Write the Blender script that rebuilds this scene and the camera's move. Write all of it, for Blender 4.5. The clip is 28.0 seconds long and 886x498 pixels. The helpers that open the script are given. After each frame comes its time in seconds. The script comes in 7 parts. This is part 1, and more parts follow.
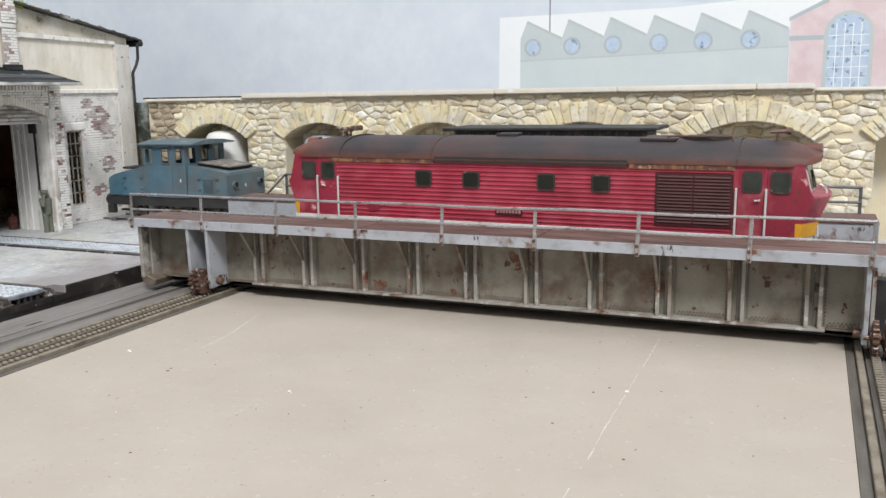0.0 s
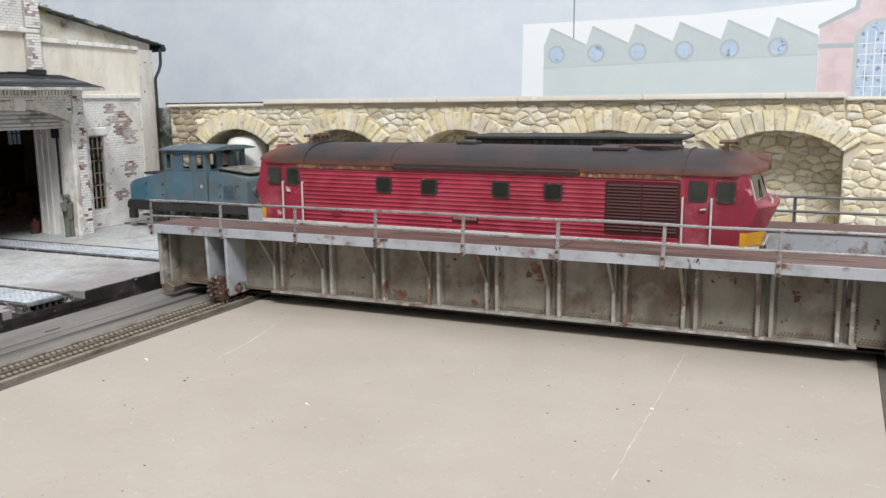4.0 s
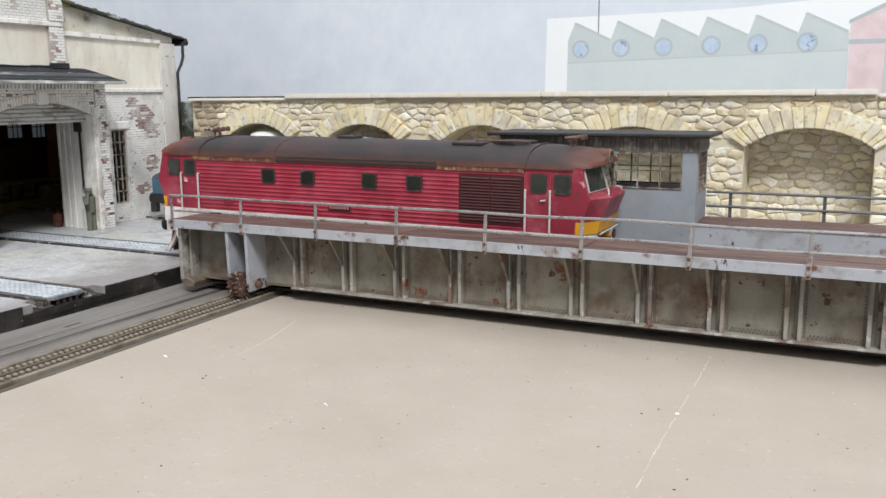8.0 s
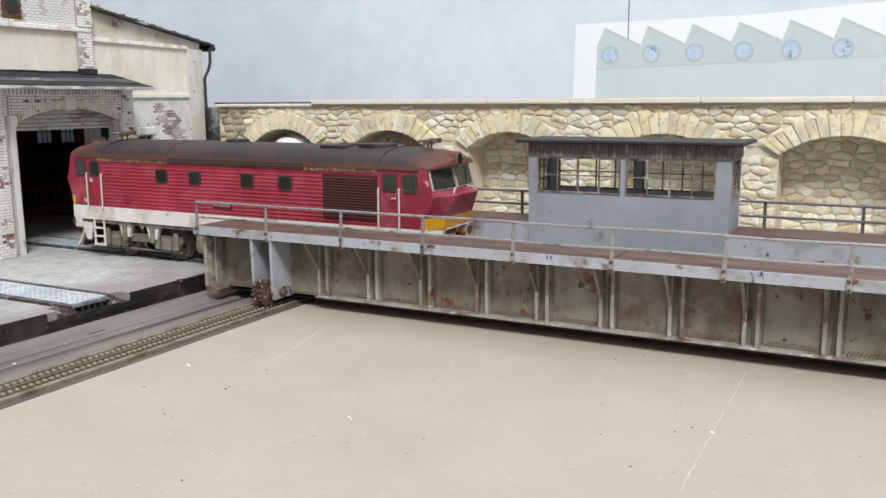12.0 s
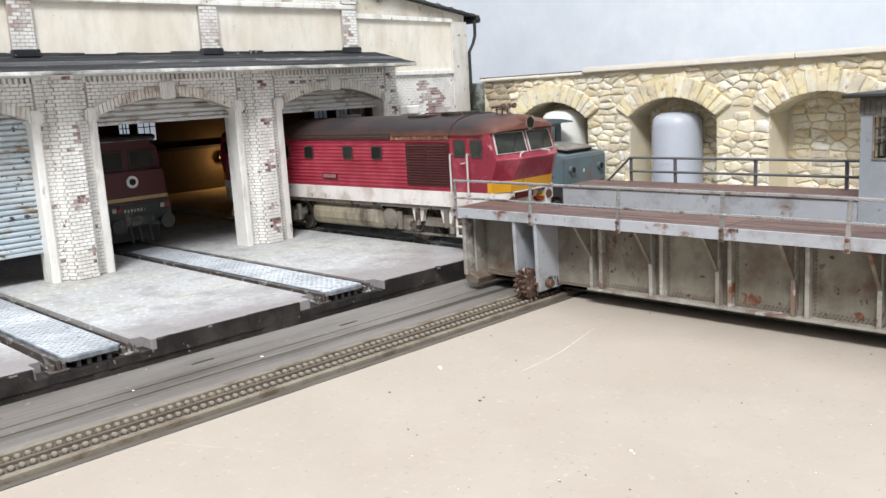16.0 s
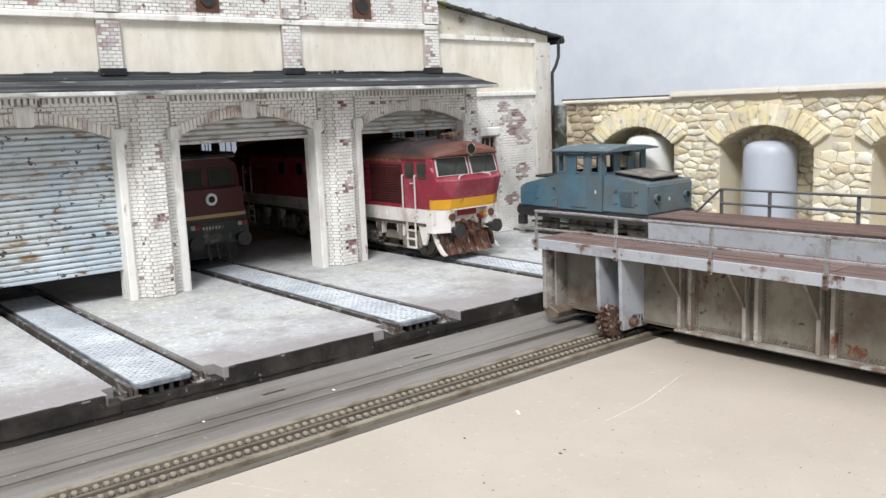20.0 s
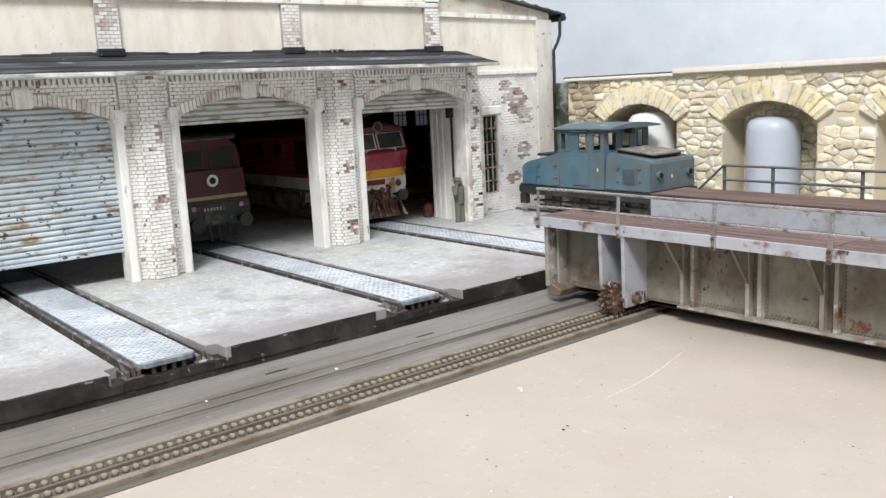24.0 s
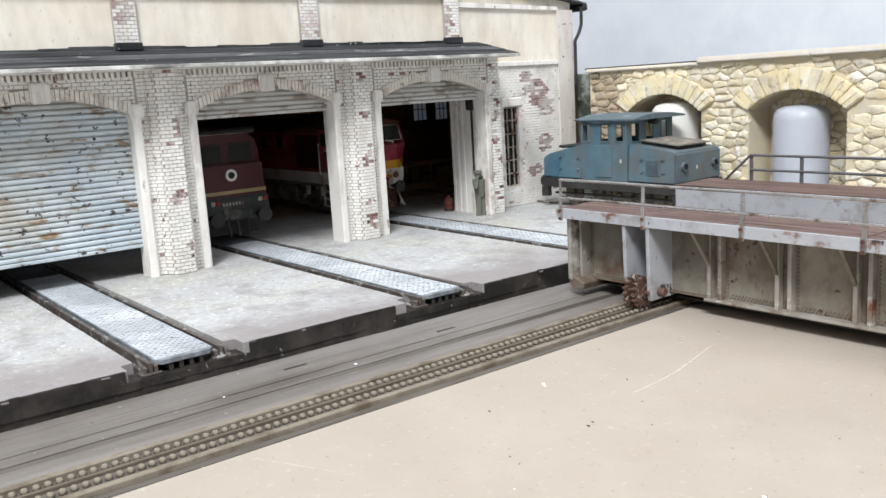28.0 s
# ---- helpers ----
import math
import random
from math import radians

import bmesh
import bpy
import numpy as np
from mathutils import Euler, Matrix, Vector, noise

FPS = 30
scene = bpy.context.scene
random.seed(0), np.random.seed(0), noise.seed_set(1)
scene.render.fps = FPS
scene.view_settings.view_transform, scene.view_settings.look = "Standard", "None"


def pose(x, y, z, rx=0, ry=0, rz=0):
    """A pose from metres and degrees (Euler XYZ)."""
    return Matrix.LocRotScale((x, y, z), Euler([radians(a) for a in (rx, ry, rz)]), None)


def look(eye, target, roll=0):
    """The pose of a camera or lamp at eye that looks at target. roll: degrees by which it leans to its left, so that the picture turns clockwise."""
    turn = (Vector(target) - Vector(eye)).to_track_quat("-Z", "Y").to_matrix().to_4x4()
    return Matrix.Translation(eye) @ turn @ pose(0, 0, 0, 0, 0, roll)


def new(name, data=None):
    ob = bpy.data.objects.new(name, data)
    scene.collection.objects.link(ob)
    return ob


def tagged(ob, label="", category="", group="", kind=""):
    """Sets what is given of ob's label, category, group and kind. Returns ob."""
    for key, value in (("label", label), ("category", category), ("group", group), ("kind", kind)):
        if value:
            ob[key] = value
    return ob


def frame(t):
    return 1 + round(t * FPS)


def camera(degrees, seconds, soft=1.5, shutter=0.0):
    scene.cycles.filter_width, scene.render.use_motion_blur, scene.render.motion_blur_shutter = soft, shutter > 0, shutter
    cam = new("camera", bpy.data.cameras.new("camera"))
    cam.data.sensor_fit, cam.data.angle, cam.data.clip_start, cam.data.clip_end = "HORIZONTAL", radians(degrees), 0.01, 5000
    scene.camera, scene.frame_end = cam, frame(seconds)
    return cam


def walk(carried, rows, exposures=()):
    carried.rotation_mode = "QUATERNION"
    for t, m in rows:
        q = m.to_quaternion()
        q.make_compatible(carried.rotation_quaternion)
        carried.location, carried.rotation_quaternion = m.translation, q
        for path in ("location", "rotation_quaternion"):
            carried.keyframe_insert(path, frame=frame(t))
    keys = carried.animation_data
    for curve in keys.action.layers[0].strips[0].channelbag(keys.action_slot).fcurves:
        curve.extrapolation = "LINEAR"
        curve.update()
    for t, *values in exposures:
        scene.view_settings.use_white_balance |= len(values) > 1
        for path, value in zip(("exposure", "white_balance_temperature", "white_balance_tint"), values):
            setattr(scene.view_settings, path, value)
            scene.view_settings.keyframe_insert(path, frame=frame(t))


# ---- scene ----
cam = camera(54.36, 28.0)
PATH = [
    (0, (0.23565, -0.23788, 0.06284), (0.15788, -0.05705, 0.02745), -1.01),
    (1.5, (0.23476, -0.23732, 0.06331), (0.15538, -0.05688, 0.02953), -0.82),
    (3.5, (0.23416, -0.23489, 0.06344), (0.15267, -0.05544, 0.02947), -0.73),
    (5.5, (0.23269, -0.23200, 0.06356), (0.14843, -0.05391, 0.02915), -0.63),
    (8, (0.23213, -0.23085, 0.06404), (0.14568, -0.05400, 0.02868), -0.48),
    (10, (0.23121, -0.22971, 0.06474), (0.14296, -0.05357, 0.03031), -0.28),
    (11, (0.23113, -0.22923, 0.06439), (0.14242, -0.05327, 0.03020), -0.39),
    (11.5, (0.23107, -0.22917, 0.06450), (0.14212, -0.05338, 0.03006), -0.38),
    (13.5, (0.21927, -0.20973, 0.06138), (0.10738, -0.04705, 0.02949), -1.25),
    (14, (0.21736, -0.20626, 0.05922), (0.09903, -0.04836, 0.02658), -1.88),
    (14.5, (0.21262, -0.20234, 0.05855), (0.08759, -0.04984, 0.02522), -2.31),
    (15, (0.20846, -0.19820, 0.05769), (0.07634, -0.05200, 0.02345), -2.78),
    (15.5, (0.20617, -0.19548, 0.05728), (0.06901, -0.05425, 0.02204), -3.03),
    (16, (0.20425, -0.19358, 0.05751), (0.06325, -0.05633, 0.02169), -3.32),
    (16.5, (0.20406, -0.19272, 0.05605), (0.06113, -0.05782, 0.01906), -3.77),
    (17, (0.20430, -0.19291, 0.05580), (0.06088, -0.05882, 0.01771), -3.95),
    (18, (0.20430, -0.19366, 0.05706), (0.06074, -0.05979, 0.01872), -3.40),
    (18.5, (0.19988, -0.19121, 0.05976), (0.05391, -0.05948, 0.02318), -2.74),
    (19, (0.19707, -0.18982, 0.06134), (0.04738, -0.06132, 0.02848), -2.42),
    (19.5, (0.19611, -0.18912, 0.06168), (0.04410, -0.06300, 0.03022), -2.42),
    (21, (0.19617, -0.18839, 0.06145), (0.04358, -0.06377, 0.02700), -2.53),
    (23.5, (0.19595, -0.18814, 0.06059), (0.04355, -0.06374, 0.02456), -2.79),
    (25, (0.19464, -0.18744, 0.06059), (0.04215, -0.06348, 0.02345), -2.82),
    (26, (0.19306, -0.18612, 0.06012), (0.03876, -0.06426, 0.02350), -3.05),
    (28, (0.19260, -0.18536, 0.05909), (0.03727, -0.06496, 0.02199), -3.42),
]
walk(cam, [(t, look(eye, target, roll)) for t, eye, target, roll in PATH],
     [(0, -0.12), (11.5, -0.08), (13.5, 0.0), (15, 0.04), (16, 0.24), (17, 0.28), (18, 0.24), (19, 0.13), (20, 0.17), (21, 0.2), (28, 0.19)])

# ---- light ----
world = bpy.data.worlds.new("hall_light")
scene.world = world
world.use_nodes = True
wn = world.node_tree.nodes["Background"]
wn.inputs[0].default_value = (0.93, 0.96, 1.0, 1)
wn.inputs[1].default_value = 0.49
scene.view_settings.exposure = 0.0


def area_lamp(name, eye, target, sx, sy, watts, color=(1, 1, 1)):
    data = bpy.data.lights.new(name, "AREA")
    data.shape, data.size, data.size_y, data.energy, data.color = "RECTANGLE", sx, sy, watts, color
    ob = new(name, data)
    ob.matrix_world = look(eye, target)
    return ob


area_lamp("hall_lamp", (0.72, -0.93, 1.40), (0.05, 0.02, 0.0), 0.6, 0.32, 33.8, (0.968, 0.983, 1.0))
area_lamp("hall_lamp", (-0.05, 0.0, 1.6), (0.0, 0.0, 0.0), 1.2, 1.2, 10, (0.968, 0.983, 1.0))

# ---- helpers: all builders below work in centimetres ----
CM = 0.01
ORIGIN = {}


def thing(name, at, label="", category="", group="", kind=""):
    ob = new(name)
    ob.empty_display_size = 0.01
    ob.location = Vector(at) * CM
    ORIGIN[ob] = Vector(at)
    return tagged(ob, label, category, group, kind)


def origin(ob):
    return ORIGIN.get(ob, Vector((0, 0, 0))) if ob else Vector((0, 0, 0))


def part(name, bm, material, parent=None, label="", smooth=False):
    me = bpy.data.meshes.new(name)
    bmesh.ops.recalc_face_normals(bm, faces=bm.faces)
    bm.to_mesh(me)
    bm.free()
    at = origin(parent)
    me.transform(Matrix.Scale(CM, 4) @ Matrix.Translation(-at))
    me.materials.append(material)
    if smooth:
        me.polygons.foreach_set("use_smooth", [True] * len(me.polygons))
        me.set_sharp_from_angle(angle=radians(38))
    ob = new(name, me)
    ob.parent = parent
    ORIGIN[ob] = at
    return tagged(ob, label)


def solid(name, bm, material, label, category, kind="", smooth=False):
    return tagged(part(name, bm, material, None, label, smooth), "", category, "", kind)


def piece(name, me, parent, at, size=(1, 1, 1), turn=(0, 0, 0)):
    ob = new(name, me)
    ob.parent = parent
    ob.matrix_basis = Matrix.LocRotScale((Vector(at) - origin(parent)) * CM, Euler([radians(a) for a in turn]), Vector(size))
    return ob


def mesh_of(name, bm, material):
    bmesh.ops.recalc_face_normals(bm, faces=bm.faces)
    me = bpy.data.meshes.new(name)
    bm.to_mesh(me)
    bm.free()
    me.transform(Matrix.Scale(CM, 4))
    me.materials.append(material)
    return me


def hexa(bm, pts):
    v = [bm.verts.new(p) for p in pts]
    for f in ((0, 3, 2, 1), (4, 5, 6, 7), (0, 1, 5, 4), (1, 2, 6, 5), (2, 3, 7, 6), (3, 0, 4, 7)):
        bm.faces.new([v[i] for i in f])
    return v


def box(bm, x0, x1, y0, y1, z0, z1):
    return hexa(bm, [(x0, y0, z0), (x1, y0, z0), (x1, y1, z0), (x0, y1, z0), (x0, y0, z1), (x1, y0, z1), (x1, y1, z1), (x0, y1, z1)])


def bevelled(bm, width, segments=1):
    bmesh.ops.bevel(bm, geom=bm.edges[:], offset=width, segments=segments, affect="EDGES", clamp_overlap=True)
    return bm


def block(x0, x1, y0, y1, z0, z1, bevel=0.0, segments=1):
    bm = bmesh.new()
    box(bm, min(x0, x1), max(x0, x1), min(y0, y1), max(y0, y1), min(z0, z1), max(z0, z1))
    return bevelled(bm, bevel, segments) if bevel else bm


def prism(bm, pts, axis, a0, a1):
    """A closed outline of 2D points, drawn out along an axis. The points are the two other axes in order."""
    def at(p, a):
        return {"x": (a, p[0], p[1]), "y": (p[0], a, p[1]), "z": (p[0], p[1], a)}[axis]
    lo = [bm.verts.new(at(p, a0)) for p in pts]
    hi = [bm.verts.new(at(p, a1)) for p in pts]
    n = len(pts)
    bm.faces.new(lo), bm.faces.new(hi[::-1])
    for i in range(n):
        bm.faces.new((lo[i], lo[(i + 1) % n], hi[(i + 1) % n], hi[i]))
    return bm


def rod(bm, p0, p1, r, seg=8, r1=None):
    p0, p1 = Vector(p0), Vector(p1)
    m = Matrix.Translation((p0 + p1) / 2) @ (p1 - p0).to_track_quat("Z", "Y").to_matrix().to_4x4()
    bmesh.ops.create_cone(bm, cap_ends=True, segments=seg, radius1=r, radius2=r if r1 is None else r1, depth=(p1 - p0).length, matrix=m)
    return bm


def loft(bm, rings, closed=True, caps=True):
    vs = [[bm.verts.new(p) for p in ring] for ring in rings]
    n = len(rings[0])
    for a, b in zip(vs, vs[1:]):
        for i in range(n if closed else n - 1):
            bm.faces.new((a[i], a[(i + 1) % n], b[(i + 1) % n], b[i]))
    if caps:
        bm.faces.new(vs[0][::-1]), bm.faces.new(vs[-1])
    return bm


def quad_slab(bm, corners, thick):
    """A thin plate on four corners, with its thickness along the outward normal."""
    c = [Vector(p) for p in corners]
    n = (c[1] - c[0]).cross(c[3] - c[0]).normalized() * thick
    hexa(bm, c + [p + n for p in c])
    return bm


def round_rect(x0, x1, z0, z1, r):
    """Outline of a rectangle with rounded corners."""
    x0, x1 = min(x0, x1), max(x0, x1)
    pts = []
    for cx, cz, a0 in ((x1 - r, z1 - r, 0), (x0 + r, z1 - r, 90), (x0 + r, z0 + r, 180), (x1 - r, z0 + r, 270)):
        pts += [(cx + r * math.cos(math.radians(a0 + q)), cz + r * math.sin(math.radians(a0 + q))) for q in (0, 30, 60, 90)]
    return pts


# ---- materials ----
def mat(name, a, b=None, fine=12.0, coarse=0.7, rough=0.6, metal=0.0, bump=0.25, marks=(), vary=0.0, stretch=(1, 1, 1), spec=0.4, whole=False, stain=None, islands=False, relief=0.0004):
    """A surface of two colours mixed by coarse and fine grain. marks: (colour, grains per cm, how much is covered 0..1, softness, stretch)
    layers of stains or wear. stain: (colour, x where it ends, x where it is full, in cm), a ragged stain along the pit. vary: how much single pieces differ. whole: stains run on over neighbouring pieces."""
    m = bpy.data.materials.new(name)
    m.use_nodes = True
    nt = m.node_tree
    bsdf = nt.nodes["Principled BSDF"]
    coords = nt.nodes.new("ShaderNodeTexCoord")
    b = b or tuple(c * 0.8 for c in a)
    info = nt.nodes.new("ShaderNodeNewGeometry" if islands else "ShaderNodeObjectInfo")
    chance = info.outputs["Random Per Island" if islands else "Random"]
    shift = nt.nodes.new("ShaderNodeVectorMath")
    shift.operation = "ADD"
    if whole:
        nt.links.new(nt.nodes.new("ShaderNodeNewGeometry").outputs["Position"], shift.inputs[0])
    else:
        nt.links.new(coords.outputs["Object"], shift.inputs[0])
    if vary and not whole:
        nt.links.new(chance, shift.inputs[1])

    def grain(scale, detail, st=(1, 1, 1)):
        mp = nt.nodes.new("ShaderNodeMapping")
        mp.inputs["Scale"].default_value = [s * scale * 100 for s in st]
        nz = nt.nodes.new("ShaderNodeTexNoise")
        nz.inputs["Scale"].default_value = 1.0
        nz.inputs["Detail"].default_value = detail
        nz.inputs["Roughness"].default_value = 0.62
        nt.links.new(shift.outputs[0], mp.inputs[0])
        nt.links.new(mp.outputs[0], nz.inputs["Vector"])
        return nz.outputs["Fac"]

    def ramp(fac, lo, hi):
        r = nt.nodes.new("ShaderNodeMapRange")
        r.inputs[1].default_value, r.inputs[2].default_value = lo, hi
        nt.links.new(fac, r.inputs[0])
        return r.outputs[0]

    def mix(fac, one, two):
        x = nt.nodes.new("ShaderNodeMix")
        x.data_type = "RGBA"
        nt.links.new(fac, x.inputs[0])
        for v, s in ((one, x.inputs[6]), (two, x.inputs[7])):
            if isinstance(v, tuple):
                s.default_value = (*v, 1)
            else:
                nt.links.new(v, s)
        return x.outputs[2]

    fine_fac = grain(fine, 4, stretch)
    big_fac = grain(coarse, 5, stretch)
    add = nt.nodes.new("ShaderNodeMath")
    add.operation = "MULTIPLY_ADD"
    add.inputs[1].default_value = 0.45
    nt.links.new(fine_fac, add.inputs[0])
    nt.links.new(big_fac, add.inputs[2])
    color = mix(ramp(add.outputs[0], 0.5, 0.95), a, b)
    for tint, scale, cover, soft, *st in marks:
        f = grain(scale, 6, st[0] if st else (1, 1, 1))
        p = 1 - min(0.9, max(0.004, cover))
        edge = 0.5 + 0.08 * 4.91 * (p ** 0.14 - (1 - p) ** 0.14)
        color = mix(ramp(f, edge - soft * 0.22, edge + soft * 0.22), color, tint)
    if stain:
        sx = nt.nodes.new("ShaderNodeSeparateXYZ")
        nt.links.new(shift.outputs[0], sx.inputs[0])
        wob = nt.nodes.new("ShaderNodeMath")
        wob.operation = "MULTIPLY_ADD"
        wob.inputs[1].default_value = 0.09
        nt.links.new(grain(0.22, 6), wob.inputs[0])
        nt.links.new(sx.outputs[0], wob.inputs[2])
        amount = ramp(wob.outputs[0], stain[1] * 0.01 + 0.045, stain[2] * 0.01 + 0.045)
        amount.node.inputs[4].default_value = 0.8
        color = mix(amount, color, stain[0])
    if vary:
        hsv = nt.nodes.new("ShaderNodeHueSaturation")
        val = nt.nodes.new("ShaderNodeMapRange")
        val.inputs[3].default_value, val.inputs[4].default_value = 1 - vary, 1 + vary
        nt.links.new(chance, val.inputs[0])
        nt.links.new(val.outputs[0], hsv.inputs["Value"])
        nt.links.new(color, hsv.inputs["Color"])
        color = hsv.outputs[0]
    nt.links.new(color, bsdf.inputs["Base Color"])
    rr = nt.nodes.new("ShaderNodeMapRange")
    rr.inputs[3].default_value, rr.inputs[4].default_value = max(0.05, rough - 0.12), min(1, rough + 0.12)
    nt.links.new(big_fac, rr.inputs[0])
    nt.links.new(rr.outputs[0], bsdf.inputs["Roughness"])
    bsdf.inputs["Metallic"].default_value = metal
    bsdf.inputs["Specular IOR Level"].default_value = spec
    if bump:
        bp = nt.nodes.new("ShaderNodeBump")
        bp.inputs["Strength"].default_value = bump
        bp.inputs["Distance"].default_value = relief
        nt.links.new(add.outputs[0], bp.inputs["Height"])
        nt.links.new(bp.outputs[0], bsdf.inputs["Normal"])
    return m


def glass(name, tint=(0.8, 0.85, 0.85), rough=0.03):
    m = bpy.data.materials.new(name)
    m.use_nodes = True
    b = m.node_tree.nodes["Principled BSDF"]
    b.inputs["Base Color"].default_value = (*tint, 1)
    b.inputs["Roughness"].default_value = rough
    b.inputs["Transmission Weight"].default_value = 1.0
    b.inputs["IOR"].default_value = 1.2
    return m


RUST = (0.17, 0.065, 0.035)
M_board = mat("pit_board", (0.435, 0.384, 0.322), (0.38, 0.334, 0.276), 30, 0.10, 0.72, 0, 0.10,
              [((0.35, 0.30, 0.25), 0.05, 0.3, 1.2), ((0.385, 0.325, 0.262), 0.14, 0.2, 0.7), ((0.48, 0.425, 0.368), 0.3, 0.14, 1.2), ((0.405, 0.35, 0.297), 1.0, 0.25, 1.4), ((0.50, 0.45, 0.39), 6.0, 0.012, 0.3), ((0.30, 0.25, 0.205), 9, 0.012, 0.2)])
M_pitgrey = mat("pit_grey", (0.185, 0.167, 0.151), (0.125, 0.112, 0.10), 9, 0.4, 0.75, 0, 0.3,
                [((0.10, 0.085, 0.075), 0.9, 0.22, 0.5, (3, 0.15, 1)), ((0.27, 0.255, 0.24), 0.4, 0.2, 0.8, (1, 0.2, 1)), ((0.5, 0.47, 0.44), 7, 0.008, 0.06)])
M_pitdark = mat("pit_dark_strip", (0.145, 0.13, 0.112), (0.10, 0.09, 0.075), 9, 0.6, 0.8, 0, 0.3, [((0.065, 0.052, 0.043), 0.9, 0.3, 0.5, (3, 0.2, 1))])
M_rack = mat("rack_brass_grey", (0.265, 0.23, 0.18), (0.20, 0.17, 0.13), 12, 0.8, 0.7, 0, 0.2, [((0.13, 0.10, 0.07), 1.5, 0.25, 0.4)])
M_bar = mat("rack_bar_brown", (0.155, 0.125, 0.095), (0.11, 0.085, 0.065), 10, 0.8, 0.8, 0, 0.2)
M_ground = mat("ground_concrete", (0.50, 0.505, 0.51), (0.40, 0.40, 0.405), 14, 0.3, 0.85, 0, 0.6, [((0.62, 0.65, 0.67), 0.2, 0.28, 0.7), ((0.33, 0.315, 0.32), 0.16, 0.28, 0.6), ((0.14, 0.13, 0.13), 6, 0.03, 0.1)])
M_slab = mat("slab_concrete", (0.49, 0.495, 0.50), (0.39, 0.39, 0.395), 14, 0.3, 0.8, 0, 0.6,
             [((0.63, 0.66, 0.66), 0.16, 0.30, 1.3), ((0.36, 0.35, 0.35), 0.2, 0.22, 1.0), ((0.50, 0.49, 0.385), 0.3, 0.08, 0.6), ((0.38, 0.375, 0.375), 4.5, 0.22, 0.6), ((0.72, 0.74, 0.755), 5, 0.05, 0.3), ((0.14, 0.13, 0.13), 7, 0.035, 0.1), ((0.27, 0.25, 0.25), 0.9, 0.05, 0.6)],
             whole=True, stain=((0.25, 0.225, 0.225), -3.9, -1.0))
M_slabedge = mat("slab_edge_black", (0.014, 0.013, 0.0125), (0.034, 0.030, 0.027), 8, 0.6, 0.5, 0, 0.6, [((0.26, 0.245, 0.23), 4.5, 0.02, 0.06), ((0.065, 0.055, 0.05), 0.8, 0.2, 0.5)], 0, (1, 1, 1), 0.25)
M_inlay = mat("track_inlay", (0.20, 0.215, 0.24), (0.14, 0.15, 0.17), 14, 0.5, 0.5, 0.1, 0.4, [((0.40, 0.425, 0.45), 2, 0.15, 0.6), ((0.12, 0.165, 0.175), 0.3, 0.15, 0.8)])
M_cobble = mat("cobble_setts", (0.60, 0.635, 0.675), (0.50, 0.535, 0.575), 12, 0.5, 0.55, 0.05, 0.4, [((0.74, 0.77, 0.80), 0.7, 0.3, 0.6), ((0.33, 0.34, 0.36), 0.3, 0.16, 0.8), ((0.28, 0.29, 0.31), 6, 0.08, 0.2)], whole=True)
M_slatgap = mat("gap_dark_brown", (0.055, 0.05, 0.045), (0.035, 0.03, 0.028), 9, 1, 0.8, 0, 0.2)
M_barebrick = mat("bare_red_brick", (0.25, 0.105, 0.09), (0.16, 0.075, 0.065), 14, 2.0, 0.85, 0, 0.4, [((0.68, 0.64, 0.61), 2.2, 0.36, 0.5), ((0.07, 0.04, 0.035), 2.5, 0.12, 0.2)], 0.2, whole=True)
M_palebrick = mat("worn_pink_brick", (0.42, 0.27, 0.24), (0.31, 0.19, 0.17), 14, 2.0, 0.85, 0, 0.4, [((0.70, 0.67, 0.65), 1.2, 0.45, 0.7), ((0.16, 0.09, 0.08), 2.5, 0.10, 0.3)], 0.15, whole=True)
M_archbrick = mat("arch_brick_pale", (0.76, 0.72, 0.65), (0.65, 0.60, 0.53), 12, 0.6, 0.8, 0, 0.3, [((0.30, 0.17, 0.14), 0.45, 0.06, 0.3), ((0.24, 0.20, 0.17), 3, 0.06, 0.2), ((0.78, 0.76, 0.71), 1.6, 0.2, 0.4)], 0.06, whole=True)
M_eave = mat("eave_pale_paint", (0.47, 0.465, 0.44), (0.34, 0.335, 0.315), 12, 0.6, 0.7, 0, 0.3, [((0.10, 0.10, 0.098), 1.2, 0.2, 0.3, (1, 0.4, 2)), ((0.74, 0.73, 0.70), 1.0, 0.2, 0.4)])
M_rail = mat("rail_steel", (0.20, 0.175, 0.16), (0.10, 0.08, 0.07), 12, 0.8, 0.45, 0.5, 0.2, [((0.5, 0.49, 0.47), 3, 0.15, 0.1)])
M_grey = mat("girder_grey", (0.285, 0.265, 0.215), (0.215, 0.20, 0.16), 14, 0.5, 0.55, 0, 0.15,
             [((0.115, 0.092, 0.07), 0.5, 0.22, 0.8, (1.5, 1.5, 0.5)), ((0.15, 0.052, 0.027), 0.7, 0.035, 0.06), ((0.075, 0.032, 0.022), 2.2, 0.04, 0.06), ((0.30, 0.285, 0.24), 1.2, 0.06, 0.5), ((0.12, 0.06, 0.036), 0.9, 0.07, 0.5)], 0.06)
M_rivet = mat("rivet_worn", (0.23, 0.19, 0.15), (0.14, 0.095, 0.07), 14, 2, 0.45, 0.2, 0.1)
